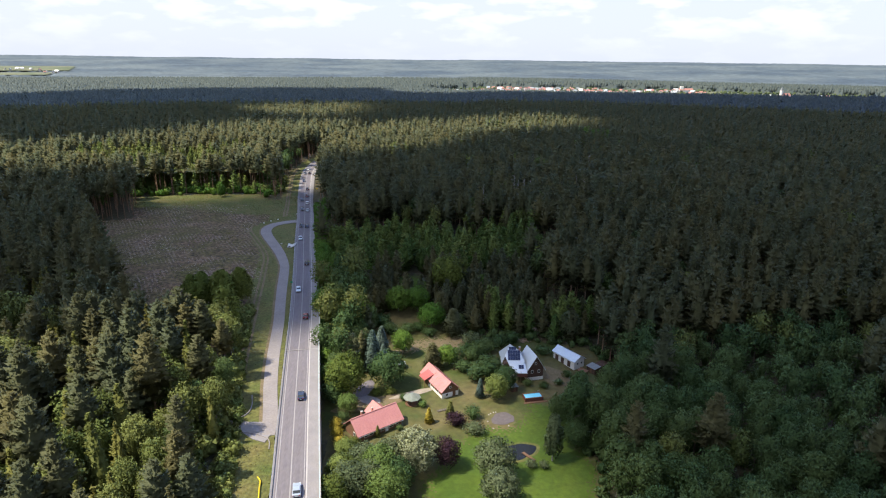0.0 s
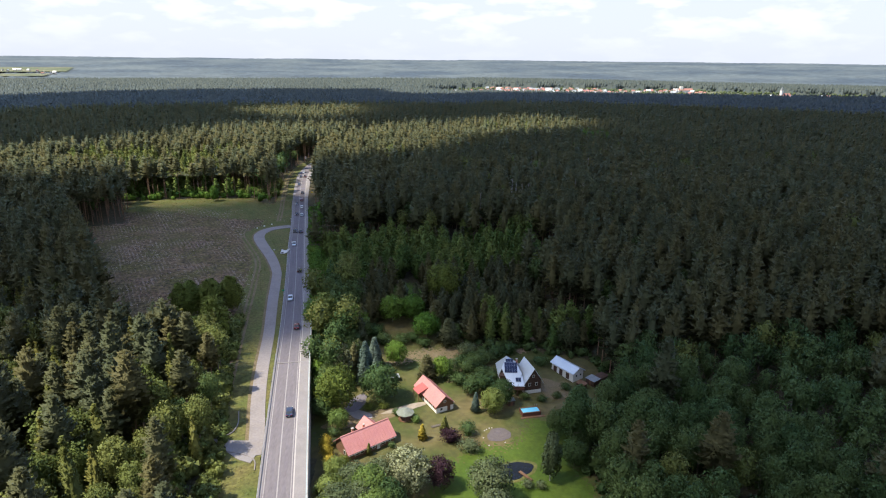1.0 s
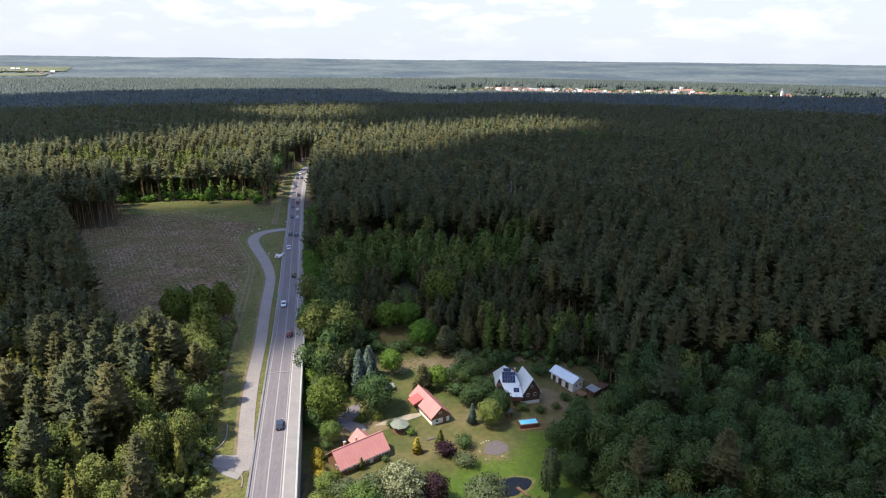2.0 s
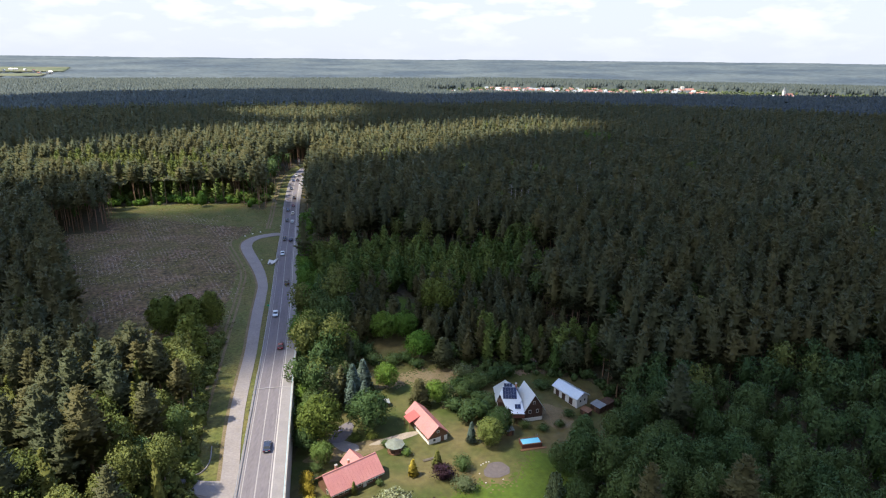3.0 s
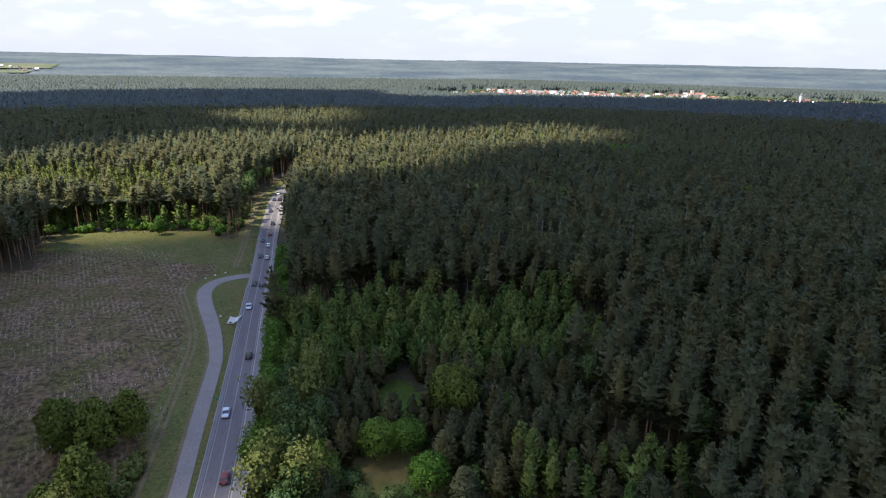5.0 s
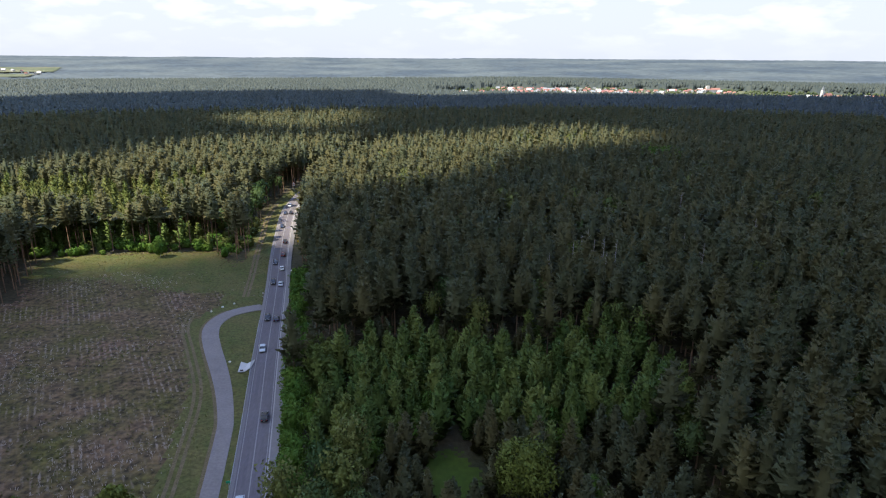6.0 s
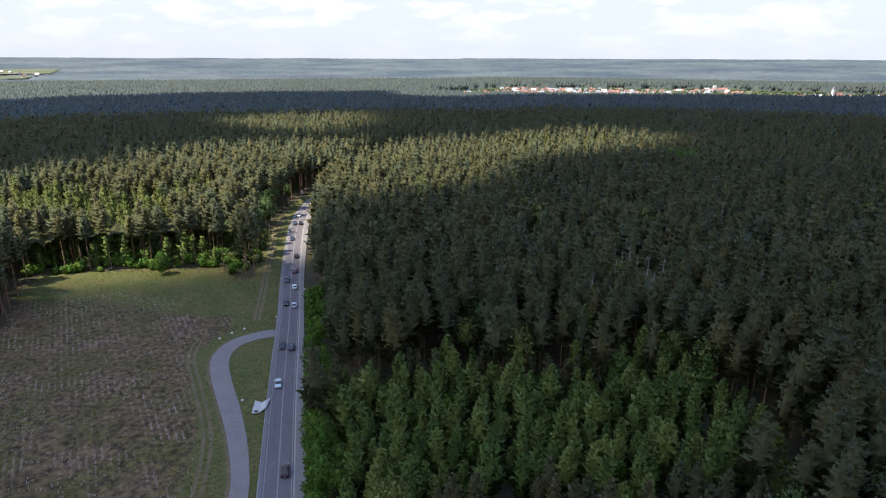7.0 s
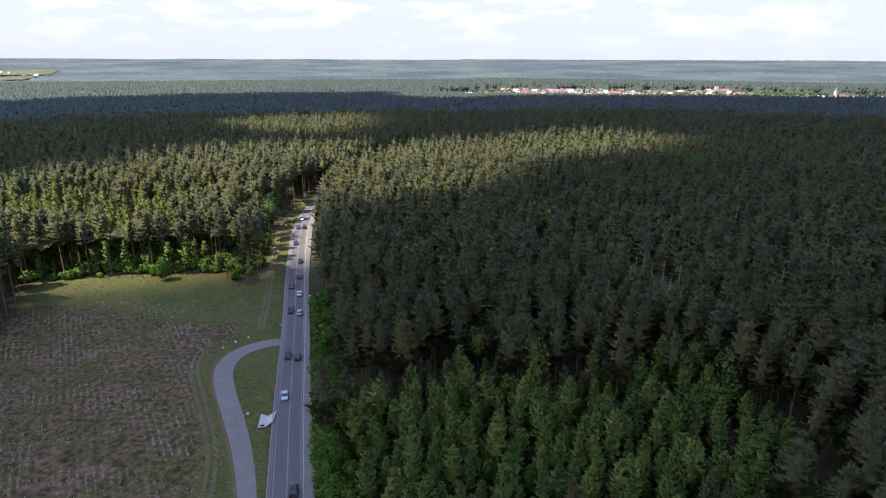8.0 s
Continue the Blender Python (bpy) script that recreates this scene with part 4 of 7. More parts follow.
def kinds(x, y):
    """Which kind of tree grows where: 0 pine, 1 spruce, 2 broad, 3 birch, 4 fresh green, 5 mixed leafy, 6 young pine."""
    u = RNG.uniform(size=x.shape)
    k = np.zeros(x.shape, int)
    k[(x < road_x(y)) & (y > 300)] = 7
    k[u < 0.04] = 2
    left = (x < road_x(y)) & (y < 215)
    patch = np.sin(x / 9 + 1) * np.sin(y / 11 + 0.5)
    k[left & (u < 0.54 + 0.25 * patch)] = 1
    k[left & (u < 0.17 + 0.16 * patch)] = 5
    fringe = left & (x > -68) & (x < 0) & (u < 0.8)
    k[fringe] = np.where(u[fringe] < 0.4, 5, np.where(u[fringe] < 0.6, 1, 2))
    off = x - road_x(y)
    k[(off > 0) & (y < 258) & (x > -40) & (x < 44 - 0.25 * np.maximum(y - 215, 0))] = 6
    west = (off > 0) & (x < -30) & (y < 240)
    k[west] = np.where(off[west] > 24, np.where(u[west] < 0.86, 6, 3), np.where(u[west] < 0.45, 2, np.where(u[west] < 0.75, 4, 5)))
    sunny = (x > -262) & (x < -128) & (y > 398) & (y < 474)
    k[sunny & (u < 0.1 + 0.85 * smooth(400, 412, y) * smooth(472, 440, y) * smooth(-140, -165, x))] = 8
    k[(off < -10) & (off > -27) & (y > 402) & (y < 480) & (u < 0.6)] = 2   # dark green leafy trees along the verge
    k[(x > -215) & (x < -112) & (y > 388) & (y < 408) & (u < 0.42)] = 3       # young birches before the bare stems
    leafy = (x > 33) & (y < 190 + 0.14 * (x - 78))
    k[leafy] = np.where(x[leafy] > 99 + 0.55 * (y[leafy] - 115) + 6 * np.sin(y[leafy] / 7), np.where(u[leafy] < 0.8, 0, 2), np.where(u[leafy] < 0.9, 2, np.where(u[leafy] < 0.94, 5, np.where(u[leafy] < 0.97, 4, 0))))
    wild = (off > 30) & (y > 180) & (y < 600) & (k == 0)
    k[wild & (u > 0.985)] = 4
    k[wild & (u > 0.955) & (u < 0.985)] = 5
    young = inside(x, y, BIRCHES)
    k[young] = np.where(u[young] < 0.93, 3, 4)
    skirt = ~young & (off > 12) & inside(x, y - 10, BIRCHES)   # low growth at the foot of the tall pines
    skirt |= ~young & (x > 14) & (x < 62) & (y > 202) & (y < 220)
    k[skirt & (u < 0.8)] = 6
    k[skirt & (u < 0.45)] = 3
    k[(x - road_x(y) < 14) & (x > road_x(y)) & (y < 360) & (y > 188) & (u < 0.85)] = 4
    return k


def spots(x, y, big, spread):
    n = len(x)
    return np.stack([x, y, ground(x, y) - 0.1, big * RNG.uniform(1 - spread, 1 + spread, n), RNG.uniform(0, 6.28, n), RNG.uniform(0, 1, n)], 1)


KIND = ["pine", "spruce", "broad", "birch", "bright", "mixed", "low", "tall", "silver"]
WOOD = {"pine": "tall dark green pine wood standing close", "spruce": "yellow-green spruces among the pines", "broad": "dense leafy wood of alders and oaks",
        "birch": "young birches in a green plantation", "bright": "fresh green roadside trees and saplings", "mixed": "light green leafy trees among pines", "low": "young dark pines branched to the ground", "tall": "tall pines with bare reddish stems and high crowns", "silver": "stand of light green silver birches"}
LEAF = {k: M[k] for k in KIND[:6]} | {"low": M["pine"], "tall": M["pine"], "silver": M["mixed"]}
SINGLE = {"pine": "tall pine with a grey-green crown in the wood", "spruce": "yellow-green spruce among the pines", "broad": "leafy dark green alder in the wood",
          "birch": "young birch with a pale stem", "bright": "fresh green young tree", "mixed": "light green leafy tree among pines", "low": "young dark pine branched to the ground", "tall": "tall pine with a bare stem", "silver": "silver birch"}


def tree_thing(kind, seed, leaf, bark, label, name):
    """One tree: an empty at its foot with trunk and crown."""
    (tv, tf), (cv, cf) = template(kind, seed, 0)
    ob = tagged(new(name), label, "tree")
    part("trunk", arrays("trunk", tv, tf, [bark]), ob)
    soft = puffed(cv, 0.04 if SHAPE[kind] in CONIFER else 0.3)
    part("crown", arrays("crown", cv, outward(cv, cf, soft), [leaf], tone=np.zeros(len(cf)), normals=soft), ob)
    return ob


def young_wood(x, y):
    """Where the trees are small and stand close: birches, young pines, the bushes along the road."""
    return inside(x, y, BIRCHES) | inside(x, y - 10, BIRCHES) | ((x > road_x(y)) & (x < 75) & (y < 252)) | ((x > -106) & (x < -44) & (y > 86) & (y < 174)) | ((x > road_x(y)) & (x < road_x(y) + 14) & (y < 370))


x, y = scatter(-420, 440, 58, 560, 5.9)
xs, ys = scatter(-110, 80, 58, 372, 4.8)
small = young_wood(xs, ys)
big = ~young_wood(x, y)
x, y = np.r_[x[big], xs[small]], np.r_[y[big], ys[small]]
r = nearest(x, y)
ok = in_view(x, y) & ~open_land(x, y) & (r < 400)
x, y, r = x[ok], y[ok], r[ok]
kd = kinds(x, y)
keep = np.ones(len(x), bool)
leafy = np.flatnonzero(((kd == 2) & (x > 30)) | stand_alone(x, y))   # wider crowns: thin them out
for n, i in enumerate(leafy):
    before = leafy[:n][keep[leafy[:n]]]
    keep[i] = not (np.hypot(x[before] - x[i], y[before] - y[i]) < (4.6 if x[i] > 0 else 4.0)).any()
DEAD = [(36.6, 360.6), (38.4, 358.0), (40.3, 354.6), (41.1, 338.0), (43.5, 352.0), (19.1, 330.3), (74.0, 333.9), (72.7, 349.5), (30.5, 346.0), (46.0, 344.0), (-26, 420), (110, 372), (92, 408), (58, 428)]
for dx, dy in DEAD:                                                # light gaps round the dead pines
    keep &= (np.hypot(x - dx, y - dy) > 4.2) & ~((np.abs(x - dx) < 2.6) & (y < dy) & (y > dy - 9))
keep &= np.hypot(x - 0.5, y - 233) > 6.0                           # room round the old oak
x, y, r, kd = x[keep], y[keep], r[keep], kd[keep]
single = stand_alone(x, y)
for lod, (lo, hi) in {1: (0, 205), 2: (205, 400)}.items():
    for i, name in enumerate(KIND):
        sel = (kd == i) & (r >= lo) & (r < hi) & ~single
        if sel.sum():
            plant_many(name + "_wood", spots(x[sel], y[sel], np.where((kd[sel] == 5) & (y[sel] > 380), 1.15, 1.0), 0.12 if name in ("pine", "tall") else 0.28 if name == "birch" else 0.2), LEAF[name], M[BARK[name]], [template(name, 10 * i + s, 1 if name == "silver" else lod) for s in range(6)], WOOD[name], "wood")
for i, name in enumerate(KIND):
    sel = (kd == i) & single
    protos = []
    for n, (px, py, pz, ps, pt, _) in enumerate(spots(x[sel], y[sel], np.where(x[sel] > 0, 1.0, np.where(x[sel] > -66, 0.85, 1.12)), 0.16)):
        m = pose(px, py, pz, 0, 0, math.degrees(pt)) @ Matrix.Scale(ps, 4)
        if len(protos) < 5:
            ob = tagged(tree_thing(name, 200 + 10 * i + n, LEAF[name], M[BARK[name]], SINGLE[name], name.replace("broad", "alder").replace("bright", "young").replace("mixed", "hazel").replace("low", "young_pine") + "_tree"), group=name + " trees of the wood")
            ob.matrix_basis = m
            protos.append((ob, ps))
        else:
            ob, s0 = protos[n % 5]
            copy_thing(ob, pose(px, py, pz, 0, 0, math.degrees(pt)) @ Matrix.Scale(ps / s0, 4))
x, y = scatter(-780, 780, 60, 930, 6.3)
r = nearest(x, y)
ok = in_view(x, y) & ~open_land(x, y) & (r >= 400) & (np.hypot(x + 8, y - 50) < 860)
x, y = x[ok], y[ok]
stand = ((x - 52) / 44) ** 2 + ((y - 616) / 18) ** 2 < 1             # a leafy stand and a clump of limes in the far pines
clump = np.hypot((x - 127) / 1.5, y - 550) < 13
taken = np.zeros(len(x), bool)
for sel, kind, big, leaf, label in ((stand & (RNG.uniform(size=len(x)) < 0.55), "silver", 0.95, "mixed", "light green leafy trees in the pine wood"), (clump, "bright", 2.6, "bright", "clump of fresh green leafy trees")):
    plant_many("leafy_wood", spots(x[sel], y[sel], big, 0.2), M[leaf], M["bark_birch"], [template(kind, 300 + s, 1) for s in range(4)], label, "wood")
    taken |= sel
x, y = x[~taken], y[~taken]
plant_many("pine_wood", spots(x, y, 1.0, 0.15), M["pine"], M["bark_pine"], [template("pine", 90 + s, 3) for s in range(6)], WOOD["pine"], "wood")


def cone_shape(seed, h, w, foot=0.6, full=False):
    """A far tree: a ragged blunt cone of a few faces, with a shoulder where it is nearer."""
    rng = np.random.default_rng(seed)
    rows = [(1.0, foot), (0.72, foot + 0.55 * (1 - foot))] if full else [(1.0, foot)]
    v = []
    for k, (q, z) in enumerate(rows):
        a = np.arange(4) * 1.5708 + 0.6 * k + rng.uniform(-0.5, 0.5, 4)
        v.append(np.stack([q * w * np.cos(a) * rng.uniform(0.7, 1.15, 4), q * w * np.sin(a) * rng.uniform(0.7, 1.15, 4), h * (z + rng.uniform(-0.05, 0.05, 4))], 1))
    m = len(rows) * 4
    v.append(np.array([(rng.uniform(-0.3, 0.3) * w, rng.uniform(-0.3, 0.3) * w, h)]))
    f = [(m - 4 + k, m - 4 + (k + 1) % 4, m) for k in range(4)]
    if full:
        for k in range(4):
            f += [(k, (k + 1) % 4, 4 + (k + 1) % 4), (k, 4 + (k + 1) % 4, 4 + k)]
    return (None, None), (np.concatenate(v), np.array(f))


MEADOWS = [[(-1453, 1918), (-1304, 2049), (-1391, 2231), (-1576, 2076)], [(-1662, 2186), (-1423, 2376), (-1583, 2688), (-1908, 2501)], [(-60, 1500), (120, 1340), (420, 1290), (620, 1240), (1000, 1200), (1300, 1300), (1300, 1480), (900, 1560), (640, 1780), (100, 1800), (-80, 1690)]]
TOWN = [[(95, 1490), (400, 1480), (410, 1740), (110, 1750)], [(440, 1560), (640, 1560), (640, 1720), (440, 1720)], [(670, 1320), (840, 1320), (850, 1430), (690, 1440)], [(-30, 1560), (95, 1560), (95, 1650), (-30, 1650)]]


def dense(x, y):
    """Deep inside the wood, away from every edge."""
    ok = np.ones(np.shape(x), bool)
    for dx, dy in ((0, 0), (15, 0), (-15, 0), (0, 15), (0, -15)):
        ok &= ~open_land(x + dx, y + dy)
        for poly in MEADOWS:
            ok &= ~inside(x + dx, y + dy, poly)
    return ok


a, rr = np.linspace(-0.78, 0.78, 300), 285 * (2040 / 285) ** np.linspace(0, 1, 190)
ga, gr = np.meshgrid(a, rr)
cx, cy = (-8 + gr * np.sin(ga)).ravel(), (50 + gr * np.cos(ga)).ravel()
i = (np.arange(189)[:, None] * 300 + np.arange(299)).ravel()
quad = np.stack([i, i + 1, i + 301, i + 300], 1)
bare = np.zeros(len(cx), bool)
for poly in MEADOWS:
    bare |= inside(cx, cy, poly)
far = gr.ravel()[quad].mean(1) > 900
quad = quad[np.where(far, ~bare[quad].all(1), dense(cx[quad].mean(1), cy[quad].mean(1)))]
cz = ground(cx, cy) + np.where(bare, -1.0, np.interp(gr.ravel(), [285, 600, 1000, 2040], [12.0, 13.0, 13.2, 13.8]) + RNG.uniform(-1.3, 1.3, len(cx)))
# past 800 m the sheet takes the leaf colour with painted haze
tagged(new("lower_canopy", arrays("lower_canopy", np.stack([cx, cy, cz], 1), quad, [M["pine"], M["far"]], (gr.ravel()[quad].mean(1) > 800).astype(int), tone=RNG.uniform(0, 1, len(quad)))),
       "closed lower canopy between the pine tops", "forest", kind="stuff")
for y0, y1, step in ((840, 1250, 5.4), (1250, 2080, 7.2)):
    x, y = scatter(-0.85 * y1 - 60, 0.85 * y1 + 60, 0.62 * y0, y1 + 60, step)
    r = np.hypot(x + 8, y - 50)
    ok = in_view(x, y) & (r >= y0) & (r < y1)
    for poly in MEADOWS:
        ok &= ~inside(x, y, poly)
    x, y = x[ok], y[ok]
    deep = dense(x, y)
    for sel, foot, width in ((deep, 0.62, 0.62), (~deep, 0.3, 0.7)):
        if sel.any():
            plant_many("far_wood", spots(x[sel], y[sel], 1.0, 0.13), M["far"], M["bark"], [cone_shape(s, 20.5 if y0 < 1000 else 19.0, width * step, foot, y0 < 1000) for s in range(6)], "distant pine forest to the horizon, haze painted into its colour", "forest")
x, y = scatter(-130, 130, -80, 120, 5.8)                          # the wood under and behind the way
ok = ~in_view(x, y) & ~open_land(x, y)
plant_many("pine_wood", spots(x[ok], y[ok], 1.0, 0.2), M["pine"], M["bark_pine"], [template("pine", 130 + s, 3) for s in range(6)], WOOD["pine"], "wood")
x, y = scatter(-600, 600, -430, 640, 9.5)
ok = ~in_view(x, y) & ~open_land(x, y) & (np.hypot(x, y - 80) < 590) & ((np.abs(x) > 130) | (y < -80))
# same haze-tinted leaf colour as the distant trees
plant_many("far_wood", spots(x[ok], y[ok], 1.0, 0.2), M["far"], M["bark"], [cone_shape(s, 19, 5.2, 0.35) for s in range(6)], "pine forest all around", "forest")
for poly in MEADOWS:
    sheet("meadow", poly, M["meadow"], "pale green meadow far off", "meadow", 0.6 if poly is MEADOWS[2] else 15.5, 15)
# horizon hills; their haze is only in the surface colour
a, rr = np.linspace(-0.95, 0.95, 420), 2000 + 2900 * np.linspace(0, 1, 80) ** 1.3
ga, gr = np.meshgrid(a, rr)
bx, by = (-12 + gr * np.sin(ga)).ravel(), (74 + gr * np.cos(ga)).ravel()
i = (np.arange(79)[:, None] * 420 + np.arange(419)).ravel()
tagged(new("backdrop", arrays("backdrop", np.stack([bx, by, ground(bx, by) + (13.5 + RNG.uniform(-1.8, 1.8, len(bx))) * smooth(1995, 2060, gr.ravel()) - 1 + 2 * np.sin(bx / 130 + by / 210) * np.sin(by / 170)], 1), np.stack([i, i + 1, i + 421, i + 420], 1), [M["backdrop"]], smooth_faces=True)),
       "forested hills on the horizon, haze painted in as blue-green", "hills", kind="structure")


# ---- clouds overhead ----
GAPS = [(-212, 436, 96, 58), (-112, 562, 78, 50), (-50, 524, 62, 56), (40, 598, 88, 46), (-146, 752, 64, 66), (-70, 60, 112, 89)]


def cloud_material():
    m = material("cloud", (0.85, 0.86, 0.88), (0.8, 0.8, 0.82), 0.01)
    nt = m.node_tree
    tr = nt.nodes.new("ShaderNodeBsdfTranslucent")
    ms = nt.nodes.new("ShaderNodeMixShader")
    ms.inputs[0].default_value = 0.75
    bulk = nt.nodes.new("ShaderNodeAttribute")
    bulk.attribute_name = "bulk"
    through_it = nt.nodes.new("ShaderNodeMix")
    through_it.data_type = "RGBA"
    through_it.inputs[6].default_value, through_it.inputs[7].default_value = (0.525, 0.69, 1.0, 1), (0.29, 0.41, 0.76, 1)
    link(nt, bulk.outputs["Fac"], through_it.inputs[0])
    link(nt, through_it.outputs[2], tr.inputs["Color"])
    link(nt, nt.nodes["Principled BSDF"].outputs[0], ms.inputs[1])
    link(nt, tr.outputs[0], ms.inputs[2])
    wisp = nt.nodes.new("ShaderNodeAttribute")
    wisp.attribute_name = "wisp"
    clear = nt.nodes.new("ShaderNodeBsdfTransparent")
    thin = nt.nodes.new("ShaderNodeMixShader")
    link(nt, wisp.outputs["Fac"], thin.inputs[0])
    link(nt, clear.outputs[0], thin.inputs[1])
    link(nt, ms.outputs[0], thin.inputs[2])
    link(nt, thin.outputs[0], nt.nodes["Material Output"].inputs["Surface"])
    return m


M["cloud"] = cloud_material()
CLOUD_Z = 800.0
shift = np.array([SUN_DIR.x, SUN_DIR.y]) * CLOUD_Z / SUN_DIR.z


def cloud_body(x, y):
    """Metres inside the cloud's outline over the plan, before the wind's ragged edge."""
    free = np.full(np.shape(x), np.inf)
    for gx, gy, ga, gb in GAPS:
        free = np.minimum(free, (np.hypot((x - gx) / ga, (y - gy) / gb) - 1) * min(ga, gb))
    far_edge = np.interp(x, [-1400, -700, -515, -155, -100, 258, 600, 760, 965, 1500], [800, 980, 1290, 1460, 1260, 1257, 1270, 1290, 1330, 1500])
    near_edge = np.interp(x, [-170, -125, -98, -70, -45, -20, 6, 20, 34, 60], [96, 124, 147, 161, 188, 205, 192, 146, 70, 10])
    free = np.minimum(np.minimum(free, far_edge - y), np.minimum(y - near_edge, 1500 - np.abs(x)))
    rag = sum(np.sin(x / s + 1.7 * k) * np.sin(y / s * 1.1 + k) * s * 0.30 for k, s in enumerate((71, 37, 19, 11)))
    return free + 0.8 * rag


def make_cloud():
    """A broken cumulus layer: a lumpy top over a flatter base, closing at its ragged edge."""
    step = 15.0
    xs, ys = np.arange(-1500, 1510, step), np.arange(10, 1640, step)
    gx, gy = np.meshgrid(xs, ys)
    body = cloud_body(gx, gy)
    lump = sum(np.abs(np.sin(gx / s + 2.1 * k + gy / (2.3 * s)) * np.sin(gy / s + 0.7 * k)) * s * 0.55 for k, s in enumerate((60, 31, 17)))
    thick = np.clip(body, 0, 60) / 60
    top = CLOUD_Z + np.sqrt(thick) * (22 + lump)
    low = CLOUD_Z - np.sqrt(thick) * (4 + 0.12 * lump)
    nx, ny = len(xs), len(ys)
    i = (np.arange(ny - 1)[:, None] * nx + np.arange(nx - 1)).ravel()
    f = np.stack([i, i + 1, i + 1 + nx, i + nx], 1)
    f = f[(body.ravel()[f] > 0).any(1)]
    px, py = gx.ravel() + shift[0], gy.ravel() + shift[1]
    v = np.concatenate([np.stack([px, py, top.ravel()], 1), np.stack([px, py, low.ravel()], 1)])
    me = arrays("cloud", v, np.concatenate([f, f[:, ::-1] + nx * ny]), [M["cloud"]], smooth_faces=True)
    dense_at = 1 - np.sqrt(1 - 0.985 * smooth(-4, 32, body.ravel()))          # both skins together let the rest through
    me.attributes.new("wisp", "FLOAT", "POINT").data.foreach_set("value", np.tile(dense_at, 2).astype(np.float32))
    me.attributes.new("bulk", "FLOAT", "POINT").data.foreach_set("value", np.tile(np.maximum(smooth(140, 520, gx), 0.5 * smooth(-70, -190, gx) * smooth(420, 320, gy)).ravel(), 2).astype(np.float32))   # heavier in the east and over the old wood in the west
    return me


tagged(new("cloud", make_cloud()), "broken white cumulus cloud drifting high overhead", "cloud")

# ---- clearings, lawns, verges ----
NORTH = [(-190, 358), (-194, 386), (-164, 388), (-124, 393), (-110, 377), (-95, 384), (-86, 345), (-120, 345), (-150, 356)]
sheet("clearing_ground", CLEARING, M["furrow"], "felled clearing with grass and rows of brushwood", "clearing", 0.12, 1.2, 0.8)
sheet("grass", NORTH, M["grass"], "green grass at the edge of the clearing", "grass", 0.17, 0.8, 2.2)
sheet("grass", GLADE, M["mown"], "small green glade between young pines", "grass", 0.15, 0.8, 0.8)
sheet("garden_ground", GARDEN, M["lawn"], "garden grass, partly dry and yellow", "lawn", 0.12, 0.75, 0.5)
sheet("bare_track", [(-18, 194), (-8, 197), (1, 198), (9, 201), (8, 206), (-3, 203), (-17, 200)], M["dry"], "bare sandy track across the garden", "track", 0.15, 0.5, 1.1)
sheet("bare_track", [(3, 184), (7, 184), (8, 197), (6, 206), (2, 205), (4, 196)], M["dry"], "bare sandy track behind the cottage", "track", 0.165, 0.5, 0.8)
sheet("bare_earth", [(26, 201), (33, 203), (36, 212), (28, 211)], M["soil"], "bare brown earth under the pines", "yard", 0.15, 0.5, 0.8)
sheet("lawn", LAWN, M["mown"], "smooth mown green lawn", "lawn", 0.16, 0.5, 1.3)


def verge_keep(x, y):
    off = x - road_x(y)
    verge = np.interp(y, [50, 131, 176, 213, 345, 385, 460, 525], [16, 17, 18, 19, 18, 13, 11, 8]) + 2
    return ((off > -verge) & (off < -3.9)) | ((line_distance(x, y, np.array(SERVICE)) < 9) & (y > 190) & (off < -3.9))


tagged(new("verge", grid_mesh("verge", np.arange(-130, 30, 1.5), np.arange(0, 530, 1.5), lambda x, y: ground(x, y) + 0.14, M["grass"], verge_keep)), "rough grass verge beside the road", "grass", kind="structure")
service_line = finer(smooth_line(SERVICE, 8), 2.0)
half = np.interp(service_line[:, 1], [133, 140, 160, 200, 240, 262, 290, 318, 335], [1.6, 1.9, 1.95, 1.8, 2.05, 2.6, 3.5, 3.6, 3.2])
inner = np.interp(service_line[:, 1], [133, 140, 160, 240, 262, 290, 318, 335], [1.6, 1.9, 1.95, 1.95, 1.35, 1.6, 1.9, 2.4])
tagged(strip("service_road", service_line, -half, inner, lambda x, y: ground(x, y) + 0.28, 0.3, M["asphalt_old"]), "grey asphalt service road looping off the main road", "road", kind="structure")

side_line = finer(smooth_line(SIDE, 6), 0.8)
tagged(strip("side_road", side_line, -np.interp(side_line[:, 0], [-70, -56, -50, -46, -42], [1.5, 1.6, 2.6, 5.0, 6.0]), np.interp(side_line[:, 0], [-70, -56, -50, -46, -42], [1.5, 1.6, 1.9, 2.6, 3.2]),
             lambda x, y: ground(x, y) + 0.25, 0.3, M["concrete"]), "pale sandy side road leading into the wood", "road", kind="structure")
for kerb_line in ([(-53.0, 152), (-51.4, 146.5), (-51.6, 142.6), (-53.5, 140.9), (-57.5, 140.6)], [(-41.5, 128), (-42.6, 131.6), (-45.5, 133.6), (-49.5, 134.6), (-54, 135.6)]):
    tagged(strip("kerb", finer(smooth_line(kerb_line, 6), 0.5), -0.11, 0.11, lambda x, y: ground(x, y) + 0.4, 0.5, M["asphalt_old"]), "grey kerb curving into the side road", "kerb", kind="structure")


# ---- houses and garden ----
def thing(name, label, category, x, y, z, turn=0, group=""):
    ob = tagged(new(name), label, category, group)
    ob.matrix_basis = pose(x, y, z, 0, 0, turn)
    return ob


def at_ground(x, y, lift=0.0):
    return float(ground(x, y)) + lift


